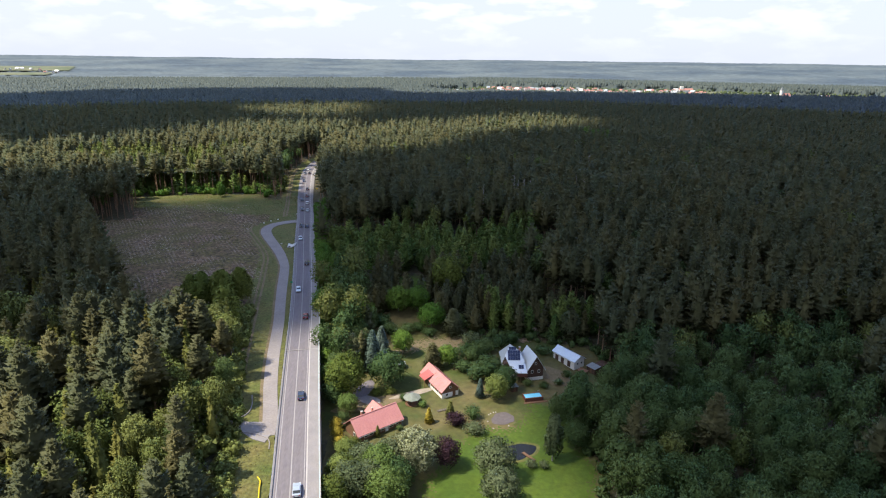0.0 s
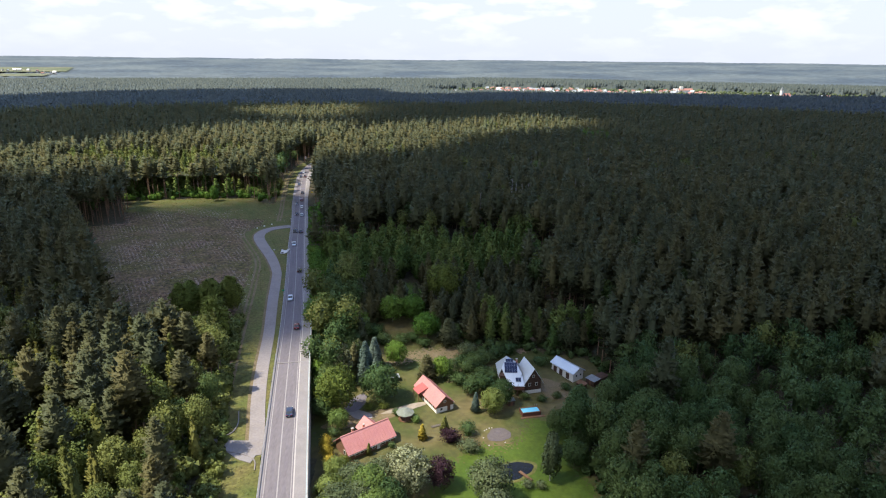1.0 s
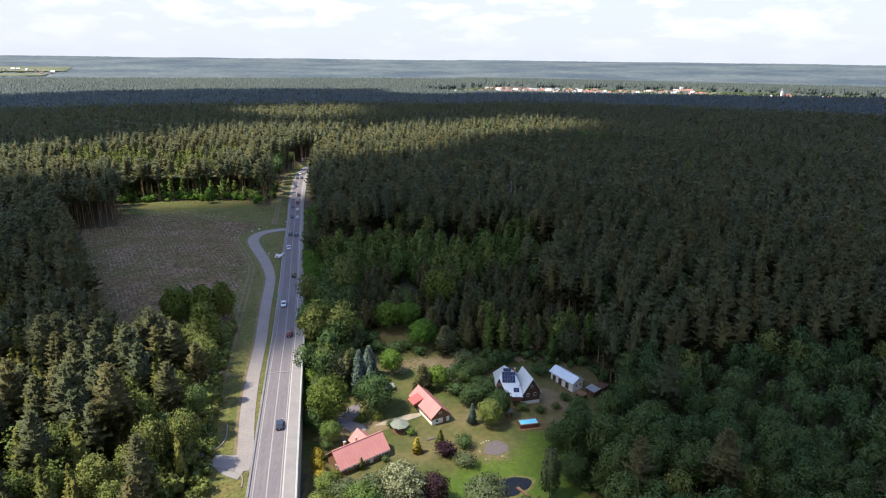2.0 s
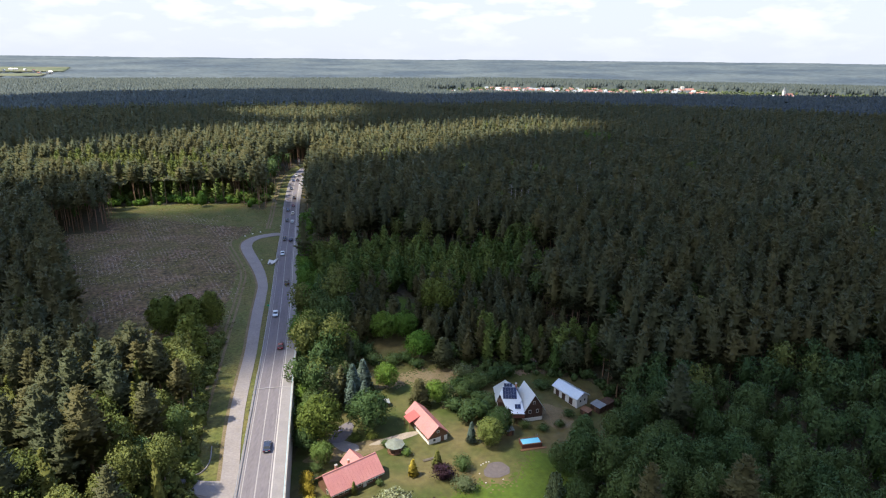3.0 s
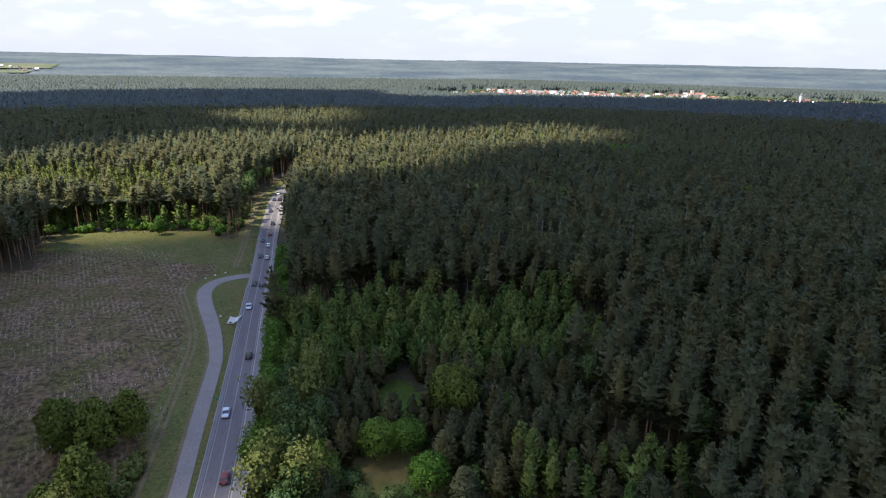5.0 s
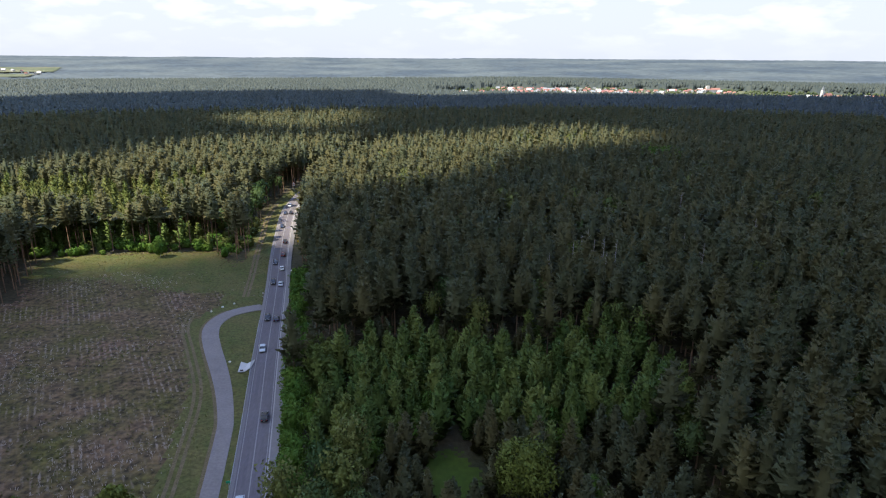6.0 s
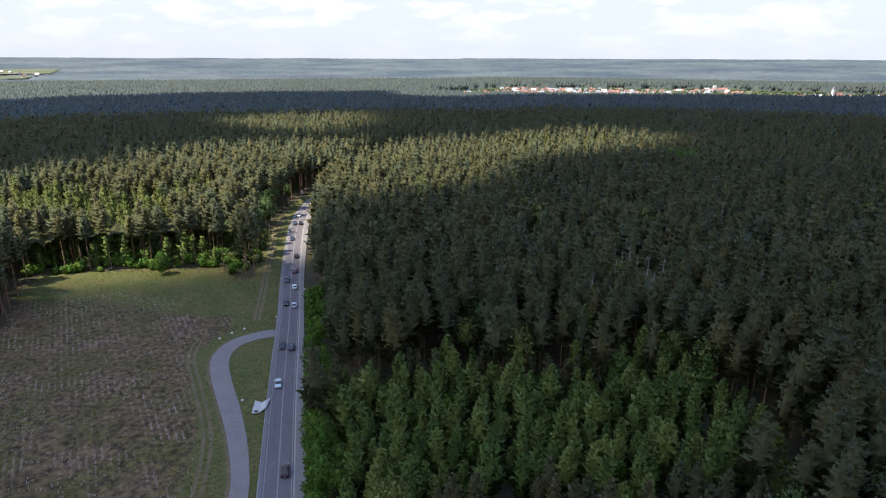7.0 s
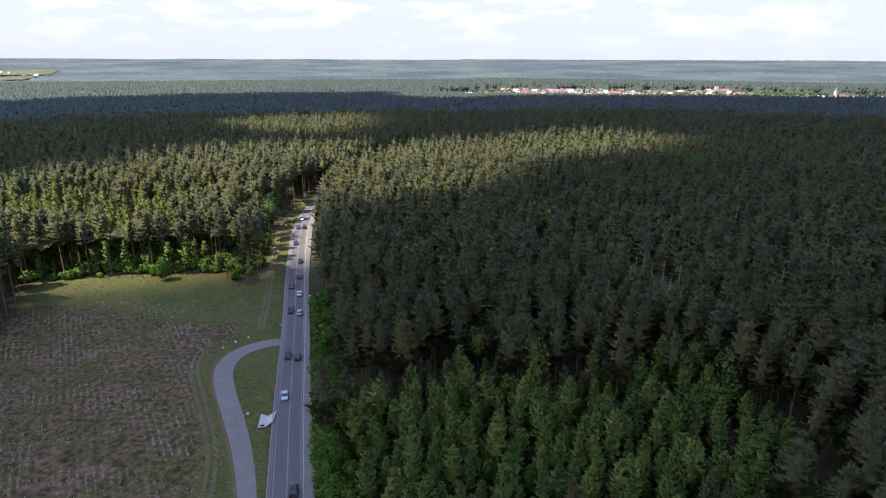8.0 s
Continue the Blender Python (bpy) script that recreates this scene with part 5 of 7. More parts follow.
def gable_walls(name, lx, ly, eave, ridge, mat, parent, label="", sink=0.6, x0=0.0, y0=0.0):
    """Walls of a house with gables at both ends of x: one solid mesh."""
    bm = bmesh.new()
    prof = [(-ly / 2, -sink), (ly / 2, -sink), (ly / 2, eave), (0, ridge), (-ly / 2, eave)]
    a = [bm.verts.new((x0 - lx / 2, y0 + p, q)) for p, q in prof]
    b = [bm.verts.new((x0 + lx / 2, y0 + p, q)) for p, q in prof]
    bm.faces.new(a[::-1])
    bm.faces.new(b)
    for i in range(5):
        j = (i + 1) % 5
        bm.faces.new((a[i], a[j], b[j], b[i]))
    return part(name, finish(bm, name, mat), parent, label)


def roof_slope(name, lx, ly, eave, ridge, side, mat, parent, over=0.5, x0=0.0, thick=0.12, label="", seam=0.0, seam_mat=None, y0=0.0):
    """One slope of a gable roof with overhang; standing seams run down it."""
    rise = (ridge - eave) / (ly / 2)
    e, z = side * (ly / 2 + over), eave - rise * over
    x1, x2 = x0 - lx / 2 - over, x0 + lx / 2 + over
    ob = part(name, slab(name, [(x1, y0, ridge + 0.14), (x2, y0, ridge + 0.14), (x2, y0 + e, z + 0.14), (x1, y0 + e, z + 0.14)], thick, mat), parent, label)
    if seam:
        n = int((x2 - x1) / seam)
        bm = bmesh.new()
        w = 0.03
        for i in range(n + 1):
            sx = x1 + w + (x2 - x1 - 2 * w) * i / n
            q = [Vector((sx - w, y0, ridge + 0.145)), Vector((sx + w, y0, ridge + 0.145)), Vector((sx + w, y0 + e, z + 0.145)), Vector((sx - w, y0 + e, z + 0.145))]
            lo = [bm.verts.new(p) for p in q]
            hi = [bm.verts.new(p + Vector((0, 0, 0.05))) for p in q]
            bm.faces.new(hi)
            for a in range(4):
                b = (a + 1) % 4
                bm.faces.new((lo[a], lo[b], hi[b], hi[a]))
        part("seam", finish(bm, "seam", seam_mat or mat), ob)
    return ob


def window(parent, x, y, z, w, h, face, frame_mat=None):
    """A window on a wall: face is the outward axis, '+x', '-x', '+y' or '-y'."""
    along_x = face[1] == "y"
    s = 1 if face[0] == "+" else -1
    size = (w, 0.10, h) if along_x else (0.10, w, h)
    fr = part("window", box_mesh("window", size, frame_mat or M["white_paint"], 0.015), parent)
    fr.matrix_basis = pose(x, y, z)
    gsize = (w - 0.22, 0.05, h - 0.22) if along_x else (0.05, w - 0.22, h - 0.22)
    gl = part("pane", box_mesh("pane", gsize, M["glass"]), fr)
    gl.matrix_basis = pose(0, s * 0.04, 0) if along_x else pose(s * 0.04, 0, 0)
    return fr


def chimney(parent, x, y, z, h=1.5, w=0.55, mat="brick"):
    c = part("chimney", box_mesh("chimney", (w, w, h), M[mat], 0.02), parent, "short brick chimney")
    c.matrix_basis = pose(x, y, z)
    part("cap", box_mesh("cap", (w + 0.16, w + 0.16, 0.12), M["wall"], 0.02, (0, 0, h / 2 + 0.06)), c)
    return c


def long_red_house():
    h = thing("house", "long low house with a salmon-red sheet roof and dark timber walls", "house", -19.15, 150.7, at_ground(-19, 150.7, 0.1), 38.8)
    gable_walls("wall", 13.8, 7.0, 2.3, 5.2, M["timber"], h, "dark brown timber walls")
    roof_slope("roof", 13.8, 7.0, 2.3, 5.2, -1, M["roof_red"], h, 0.55, seam=0.9, label="salmon-red sheet roof slope")
    roof_slope("roof", 13.8, 7.0, 2.3, 5.2, 1, M["roof_red"], h, 0.55, seam=0.9)
    ridge = part("ridge_cap", box_mesh("ridge_cap", (14.8, 0.3, 0.1), M["roof_red"], 0.02, (0, 0, 5.42)), h)
    wing = part("wing", prism("wing", [(-2.4, -0.6), (2.4, -0.6), (2.4, 2.2), (0, 4.2), (-2.4, 2.2)], 5.0, M["timber"]), h, "rear wing of the house")
    wing.matrix_basis = pose(3.6, 3.4, 0)
    for s in (-1, 1):
        part("wing_roof", slab("wing_roof", [(0, -3.0, 4.5), (0, 3.0, 4.5), (s * 2.95, 3.0, 1.85), (s * 2.95, -3.0, 1.85)], 0.1, M["roof_red"]), wing)
    for k, (wx, ww) in enumerate(((-4.6, 1.3), (-3.0, 1.3), (0.6, 1.1), (3.4, 1.5), (5.4, 0.9))):
        window(h, wx, -3.5, 1.25, ww, 1.2, "-y")
    window(h, -6.9, -1.2, 1.3, 1.0, 1.2, "-x")
    d = part("door", box_mesh("door", (0.95, 0.12, 2.0), M["white_paint"], 0.02), h, "white front door")
    d.matrix_basis = pose(2.0, -3.5, 0.95)
    chimney(h, -3.4, 0.6, 5.4, 1.4)
    chimney(h, 0.4, 1.3, 5.0, 1.0, 0.45)
    g = part("gutter", box_mesh("gutter", (14.6, 0.14, 0.12), M["steel"], 0.02, (0, -4.1, 1.75)), h)
    return h


def small_red_house():
    h = thing("cottage", "red-roofed cottage with white plinth and brown board gable", "house", -1.3, 173.6, at_ground(-1, 173.6, 0.1), -60.4)
    gable_walls("wall", 13.6, 5.6, 2.5, 5.0, M["timber"], h, "dark brown boarded walls")
    for s, m in ((-1, "roof_red"), (1, "roof_red")):
        roof_slope("roof", 13.6, 5.6, 2.5, 5.0, s, M[m], h, 0.5, seam=1.0, label="pale red sheet roof slope")
    pl = part("plinth", box_mesh("plinth", (0.06, 5.7, 1.9), M["white_paint"], 0.0, (6.83, 0, 0.55)), h, "white plastered lower gable wall")
    part("plinth", box_mesh("plinth", (9.0, 0.06, 1.2), M["white_paint"], 0.0, (2.3, -2.83, 0.2)), h, "white plastered base")
    window(h, 6.88, -1.2, 1.0, 0.9, 0.9, "+x")
    d = part("door", box_mesh("door", (0.1, 1.0, 1.9), M["timber"], 0.01), h, "brown plank door")
    d.matrix_basis = pose(6.9, 1.3, 0.8)
    window(h, 6.84, 0.0, 3.2, 0.8, 0.7, "+x")
    for wx in (-1.0, 1.5, 4.2):
        window(h, wx, -2.86, 1.3, 0.9, 0.9, "-y")
    porch = part("porch_roof", slab("porch_roof", [(-5.0, -1.4, 4.05), (-1.2, -1.4, 4.05), (-1.2, -4.7, 2.75), (-5.0, -4.7, 2.75)], 0.12, M["roof_dark"]), h, "darker red porch roof")
    for px in (-4.8, -1.4):
        part("porch_post", box_mesh("porch_post", (0.14, 0.14, 3.0), M["timber"], 0.01, (px, -4.5, 1.2)), h)
    return h


def panel_row(parent, x0, y0, z0, nx, ny, w, h, gap, slope, side):
    """Photovoltaic panels laid on a slope: x along the eave, rows up the roof."""
    c, s = math.cos(slope), math.sin(slope)
    me = box_mesh("solar_panel", (w, h, 0.05), M["solar"], 0.008)
    fr = box_mesh("frame", (w + 0.05, h + 0.05, 0.035), M["steel"])
    for i in range(nx):
        for j in range(ny):
            d = (j + 0.5) * (h + gap)
            p = part("solar_panel", me, parent)
            p.matrix_basis = pose(x0 + (i + 0.5) * (w + gap), y0 + side * d * c, z0 - d * s, -side * math.degrees(slope), 0, 0)
            q = part("frame", fr, p)
            q.matrix_basis = pose(0, 0, -0.03)


def solar_house():
    """Two steep roofs side by side: one hipped to the south with the panels, one gabled."""
    z0 = at_ground(26, 184, 0.1)
    h = thing("villa", "dark timber house with steep pale metal roofs and solar panels", "house", 25.1, 184.3, z0, 0)
    h.scale = (0.88, 0.88, 0.94)
    e = -4.2 - z0                                               # eave and ridges over the ground
    r1, r2 = 1.1 - z0, 0.4 - z0
    part("wall", box_mesh("wall", (7.2, 11.4, e + 0.9), M["timber_dark"], 0.02, (-3.2, 1.4, (e - 0.5) / 2 + 0.2)), h, "dark brown timber walls")
    part("plinth", box_mesh("plinth", (7.4, 11.6, 1.9), M["white_paint"], 0.02, (-3.2, 1.4, 0.3)), h, "white plastered ground-floor wall")
    fall = 0.70                                                 # how fast the panel slope drops southwards
    front = lambda x, y: (x, y, r1 - fall * (0.2 - y))
    roof = part("roof", slab("roof", [front(-4.2, 0.2), front(-0.9, -1.6), front(0.9, -5.0), front(-1.4, -7.6), front(-4.3, -7.4), front(-6.3, -3.2)], 0.14, M["roof_metal"]), h, "pale blue-grey metal hip slope")
    part("roof", slab("roof", [(-4.2, 0.2, r1), (-4.2, 1.2, r1), (-7.6, 7.4, e - 0.6), (-7.3, -2.4, e - 0.6)], 0.14, M["roof_metal"]), h, "pale blue-grey metal roof slope")
    part("roof", slab("roof", [(-4.2, 0.2, r1), (-4.2, 1.2, r1), (1.2, 5.0, e - 0.2), (-0.9, -1.6, r1 - fall * 1.8)], 0.14, M["roof_metal"]), h, "pale blue-grey metal roof slope")
    part("roof", slab("roof", [(-4.2, 1.2, r1), (-7.6, 7.4, e - 0.6), (1.2, 7.4, e - 0.6), (1.2, 5.0, e - 0.2)], 0.14, M["roof_metal"]), h, "pale blue-grey metal roof slope")
    part("gable", prism("gable", [(-6.9, e - 0.3), (0.2, e - 0.3), (-0.6, e + 1.2), (-4.2, r1 - 1.6), (-5.6, e + 1.6)], 3.0, M["timber_dark"]), h).matrix_basis = pose(0, 0.2, 0)
    a = math.atan(fall)
    panel_row(h, -5.2, -1.55, r1 - fall * 1.75 + 0.12, 5, 3, 0.86, 1.28, 0.04, a, -1)
    panel_row(h, -4.7, -0.45, r1 - fall * 0.65 + 0.12, 3, 1, 0.86, 1.2, 0.04, a, -1)
    # gabled wing to the east
    w = part("wing", prism("wing", [(-3.0, -0.6), (3.0, -0.6), (3.0, e), (0, r2 - 0.2), (-3.0, e)], 9.2, M["timber_dark"]), h, "gabled wing of dark timber")
    w.matrix_basis = pose(3.5, -2.0, 0, 0, 0, 16)
    for s in (-1, 1):
        part("wing_roof", slab("wing_roof", [(0, -5.3, r2), (0, 4.4, r2), (s * 3.9, 4.4, e - 1.1), (s * 3.9, -5.3, e - 1.1)], 0.13, M["roof_metal"]), w, "steep pale metal wing roof")
    window(w, 0.0, -4.62, e + 1.6, 0.8, 1.0, "-y")
    window(w, -1.3, -4.62, 3.2, 0.9, 1.2, "-y")
    window(w, 1.3, -4.62, 3.2, 0.9, 1.2, "-y")
    part("plinth", box_mesh("plinth", (6.2, 9.3, 1.9), M["white_paint"], 0.02, (0, 0, 0.2)), w, "white plastered ground-floor wall")
    # balcony and its low roof in front
    low = part("porch_roof", slab("porch_roof", [(-3.3, -5.2, e + 1.1), (1.0, -5.2, e + 1.1), (1.6, -9.3, e - 0.7), (-2.7, -9.3, e - 0.7)], 0.12, M["roof_metal"]), h, "low metal roof over the balcony")
    panel_row(h, -1.5, -6.1, e + 0.86, 2, 1, 0.9, 1.7, 0.05, math.atan2(1.8, 4.1), -1)
    for px in (-3.0, -0.8, 1.4):
        part("balcony_post", box_mesh("balcony_post", (0.16, 0.16, e + 0.4), M["timber_dark"], 0.01, (px, -9.0, (e - 0.9) / 2)), h)
    part("balcony", box_mesh("balcony", (4.6, 3.6, 0.2), M["timber"], 0.02, (-0.8, -7.2, 2.3)), h)
    part("balustrade", box_mesh("balustrade", (4.6, 0.08, 0.95), M["timber_red"], 0.01, (-0.8, -9.05, 2.9)), h)
    for wy in (-2.6, 0.6, 3.6):
        window(h, -6.83, wy, 3.0, 1.1, 1.2, "-x")
    chimney(h, -0.6, 0.2, r1 - 1.9, 2.4, 0.6)
    return h


def long_barn():
    h = thing("barn", "long white outbuilding with a pale grey metal roof", "barn", 42.1, 190.6, at_ground(42.1, 190.6, 0.1), -54.5)
    gable_walls("wall", 9.6, 4.6, 2.9, 4.2, M["white_paint"], h, "white plastered walls")
    for s in (-1, 1):
        roof_slope("roof", 9.6, 4.6, 2.9, 4.2, s, M["roof_metal"], h, 0.5, seam=0.8, label="pale grey metal roof slope")
    for wx in (-3.2, -0.6, 2.4):
        d = part("door", box_mesh("door", (1.4, 0.1, 2.1), M["timber_dark"], 0.01), h, "dark plank door")
        d.matrix_basis = pose(wx, -2.32, 1.0)
    window(h, 4.82, -0.8, 1.6, 0.8, 0.9, "+x")
    window(h, 4.82, 1.0, 1.6, 0.8, 0.9, "+x")
    window(h, 4.82, 0.0, 3.2, 0.6, 0.5, "+x")
    return h


def shed(x, y, turn, size, mat_roof, label):
    w, d, hh = size
    s = thing("shed", label, "shed", x, y, at_ground(x, y, 0.08), turn)
    part("body", box_mesh("body", (w, d, hh), M["timber_dark"], 0.02, (0, 0, hh / 2)), s)
    part("roof", slab("roof", [(-w / 2 - 0.2, -d / 2 - 0.2, hh + 0.1), (w / 2 + 0.2, -d / 2 - 0.2, hh + 0.1), (w / 2 + 0.2, d / 2 + 0.2, hh + 0.45), (-w / 2 - 0.2, d / 2 + 0.2, hh + 0.45)], 0.08, M[mat_roof]), s)
    part("door", box_mesh("door", (0.8, 0.06, min(1.8, hh - 0.1)), M["timber"], 0.01, (0, -d / 2 - 0.02, min(1.8, hh - 0.1) / 2)), s)
    return s


def gazebo():
    g = thing("gazebo", "round wooden gazebo with a grey-green roof", "gazebo", -9.3, 163.4, at_ground(-9.3, 163.4, 0.1))
    bm = bmesh.new()
    bmesh.ops.create_cone(bm, cap_ends=True, segments=8, radius1=2.7, radius2=0.25, depth=1.1)
    part("roof", finish(bm, "roof", M["roof_moss"]), g, "grey-green felt roof").matrix_basis = pose(0, 0, 2.75)
    bm = bmesh.new()
    bmesh.ops.create_cone(bm, cap_ends=True, segments=8, radius1=2.1, radius2=2.1, depth=0.2)
    part("deck", finish(bm, "deck", M["timber"]), g).matrix_basis = pose(0, 0, 0.1)
    post_mesh = box_mesh("post", (0.12, 0.12, 2.2), M["timber_dark"])
    for i in range(8):
        a = i * math.pi / 4
        part("post", post_mesh, g).matrix_basis = pose(2.0 * math.cos(a), 2.0 * math.sin(a), 1.2)
    return g


def pool():
    p = thing("pool", "raised garden pool with brown timber sides and bright blue water", "pool", 27.1, 167.2, at_ground(27.1, 167.2, 0.1), 13)
    for n, (sx, sy, px, py) in {"front": (5.6, 0.2, 0, -1.4), "back": (5.6, 0.2, 0, 1.4), "left": (0.2, 3.0, -2.7, 0), "right": (0.2, 3.0, 2.7, 0)}.items():
        part("side_panel", box_mesh("side_panel", (sx, sy, 1.25), M["timber_red"], 0.02, (px, py, 0.62)), p)
    part("rim", prism("rim", [(-2.9, 1.25), (2.9, 1.25), (2.9, 1.31), (-2.9, 1.31)], 0.35, M["timber"]), p).matrix_basis = pose(0, -1.4, 0)
    part("rim", prism("rim", [(-2.9, 1.25), (2.9, 1.25), (2.9, 1.31), (-2.9, 1.31)], 0.35, M["timber"]), p).matrix_basis = pose(0, 1.4, 0)
    part("water", box_mesh("water", (5.2, 2.6, 0.05), M["pool_water"], 0, (0, 0, 1.12)), p, "bright turquoise water")
    part("floor", box_mesh("floor", (5.2, 2.6, 0.05), M["pool_liner"], 0, (0, 0, 0.1)), p)
    part("deck", box_mesh("deck", (7.4, 0.8, 0.12), M["timber"], 0.01, (0.2, -2.0, 0.06)), p, "weathered board step")
    lad = part("ladder", box_mesh("ladder", (0.06, 0.06, 1.9), M["steel"], 0, (2.6, 1.7, 1.0)), p)
    part("rail", box_mesh("rail", (0.06, 0.06, 1.9), M["steel"], 0, (2.1, 1.7, 1.0)), lad)
    for k in range(4):
        part("rung", box_mesh("rung", (0.5, 0.05, 0.04), M["steel"], 0, (2.35, 1.7, 0.35 + 0.4 * k)), lad)
    return p


def blob_sheet(name, cx, cy, rx, ry, turn, lift, mat, label, category, seed):
    """An irregular flat patch on the ground with an edge of its own."""
    rng = np.random.default_rng(seed)
    n, m = 40, 6
    a = np.arange(n) * 2 * np.pi / n
    edge = 1 + 0.10 * np.sin(2 * a + rng.uniform(0, 6)) + 0.06 * np.sin(3 * a + rng.uniform(0, 6)) + 0.03 * np.sin(7 * a)
    co, si = math.cos(math.radians(turn)), math.sin(math.radians(turn))
    v = [(cx, cy)]
    for k in range(1, m + 1):
        u, w = rx * np.cos(a) * edge * k / m, ry * np.sin(a) * edge * k / m
        v += list(zip(cx + u * co - w * si, cy + u * si + w * co))
    v = np.array(v)
    f = [(0, 1 + i, 1 + (i + 1) % n) for i in range(n)]
    for k in range(m - 1):
        for i in range(n):
            p, q, s, t = 1 + k * n + i, 1 + k * n + (i + 1) % n, 1 + (k + 1) * n + (i + 1) % n, 1 + (k + 1) * n + i
            f += [(p, t, s), (p, s, q)]
    me = arrays(name, np.column_stack([v, ground(v[:, 0], v[:, 1]) + lift]), f, [mat], smooth_faces=True)
    return tagged(new(name, me), label, category, kind="structure")


long_red_house(), small_red_house(), solar_house(), long_barn(), gazebo(), pool()
shed(49.2, 184.6, -54, (3.4, 2.6, 1.9), "roof_grey", "low timber shed with a grey felt roof")
shed(52.2, 186.2, -54, (2.6, 3.0, 2.0), "timber_dark", "dark brown timber lean-to beside the barn")
shed(45.2, 182.4, -50, (2.8, 1.8, 1.5), "timber", "low log store with a board roof")
shed(21.8, 171.8, 20, (2.0, 1.5, 1.6), "roof_moss", "small garden hut with a green roof")
shed(-14.6, 185.0, 18, (3.4, 1.8, 1.3), "roof_grey", "low cold frame with a blue-grey cover")
blob_sheet("pond_bank", 19.8, 140.8, 6.0, 4.2, 18, 0.17, M["grass"], "rough grassy bank round the pond", "bank", 3)
blob_sheet("pond", 19.8, 140.8, 5.0, 3.3, 18, 0.22, M["pond"], "dark garden pond with a reedy edge", "pond", 3)
blob_sheet("patio", 17.2, 156.2, 3.6, 2.9, 10, 0.20, M["gravel"], "round grey gravel patio", "patio", 4)
blob_sheet("drive", -22.6, 165.0, 4.6, 1.9, -28, 0.20, M["concrete"], "pale concrete parking place", "drive", 5)
blob_sheet("drive", -24.6, 171.0, 2.6, 5.2, -25, 0.24, M["asphalt"], "dark asphalt drive under the trees", "drive", 6)
blob_sheet("path", -9.5, 169.0, 7.5, 1.3, 28, 0.22, M["gravel_pale"], "pale sandy drive to the cottage", "path", 7)
blob_sheet("path", -21.0, 163.0, 11.0, 3.4, 25, 0.17, M["dry"], "dry sandy yard between the houses", "yard", 8)
blob_sheet("path", 36.0, 181.0, 4.0, 7.0, 30, 0.16, M["dry"], "trodden bare yard beside the house", "yard", 11)


def boulder(x, y, s, label, mat="stone", group="stones"):
    rng = np.random.default_rng(int(abs(x * 31 + y * 17)))
    bm = bmesh.new()
    bmesh.ops.create_icosphere(bm, subdivisions=2, radius=s)
    for v in bm.verts:
        v.co *= 1 + rng.uniform(-0.14, 0.14)
        v.co.z *= 0.75
    ob = tagged(new("stone", finish(bm, "stone", M[mat])), label, "stone", group)
    ob.matrix_basis = pose(x, y, at_ground(x, y, 0.12 + 0.4 * s))
    return ob


for sx, sy in ((13.9, 158.6), (14.7, 159.2), (15.4, 159.4), (13.3, 158.0), (12.8, 154.6), (14.2, 151.2), (18.6, 152.6)):
    boulder(sx, sy, 0.21, "grey stone set beside the patio", "kerb", "patio stones")
for sx, sy in ((-101.0, 328.4), (-98.3, 332.3), (-95.1, 335.5), (-81.7, 291.7), (-70.6, 315.5), (-82.5, 370.5)):
    boulder(sx, sy, 0.42, "white painted marker stone beside the road", "white_paint", "marker stones")

# footbridge over the pond
fb = thing("footbridge", "narrow plank footbridge over the pond", "bridge", 22.6, 138.6, at_ground(22.6, 138.6, 0.5), -52)
for k in range(9):
    part("plank", box_mesh("plank", (0.42, 0.7, 0.06), M["timber"], 0.01), fb).matrix_basis = pose(-1.9 + 0.47 * k, 0, 0)
for s in (-0.33, 0.33):
    part("beam", box_mesh("beam", (4.6, 0.1, 0.14), M["timber"], 0.01, (0, s, -0.1)), fb)
pile = thing("log", "stack of cut logs on the grass", "logs", 0.0, 160.0, at_ground(0, 160, 0.15), 25)
for k in range(3):
    bm = bmesh.new()
    bmesh.ops.create_cone(bm, cap_ends=True, segments=8, radius1=0.16, radius2=0.14, depth=3.6)
    part("trunk_piece", finish(bm, "trunk_piece", M["bark"]), pile).matrix_basis = pose(0, -0.3 + 0.3 * k, 0.1, 0, 90, 0)


# ---- garden trees and shrubs ----
def garden_tree(kind, x, y, h, leaf, bark, label, name, wide=1.0, seed=0):
    """A single tree or shrub of its own height."""
    shape = {"bush": "bush", "broad": "dome", "birch": "birch", "spruce": "spruce", "pine": "lowpine"}[kind]
    clumps, count, size = (84, 56, 0.0195) if h > 6 else (44, 30, 0.036)
    (tv, tf), (cv, cf) = tree_shape(shape, h, 500 + seed, clumps, count, size * h, 7, 8 if h > 5 else 4)
    cv = cv * (wide, wide, 1)
    ob = thing(name, label, "tree" if h > 3.5 else "shrub", x, y, at_ground(x, y, 0.02), (seed * 73) % 360)
    part("trunk", arrays("trunk", tv, tf, [M[bark]]), ob)
    soft = puffed(cv, 0.3 if shape in ("bush", "dome") else 0.1)
    part("crown", arrays("crown", cv, outward(cv, cf, soft), [M[leaf]], tone=np.zeros(len(cf)), normals=soft), ob)
    return ob


def plant_rows(first, rows):
    """Garden plants: kind, plan place, height, leaves, label, name, width."""
    for n, (kind, px, py, ph, leaf, label, name, wide) in enumerate(rows):
        garden_tree(kind, px, py, ph, leaf, "bark_birch" if name == "birch_tree" else "bark", label, name, wide, first + n)


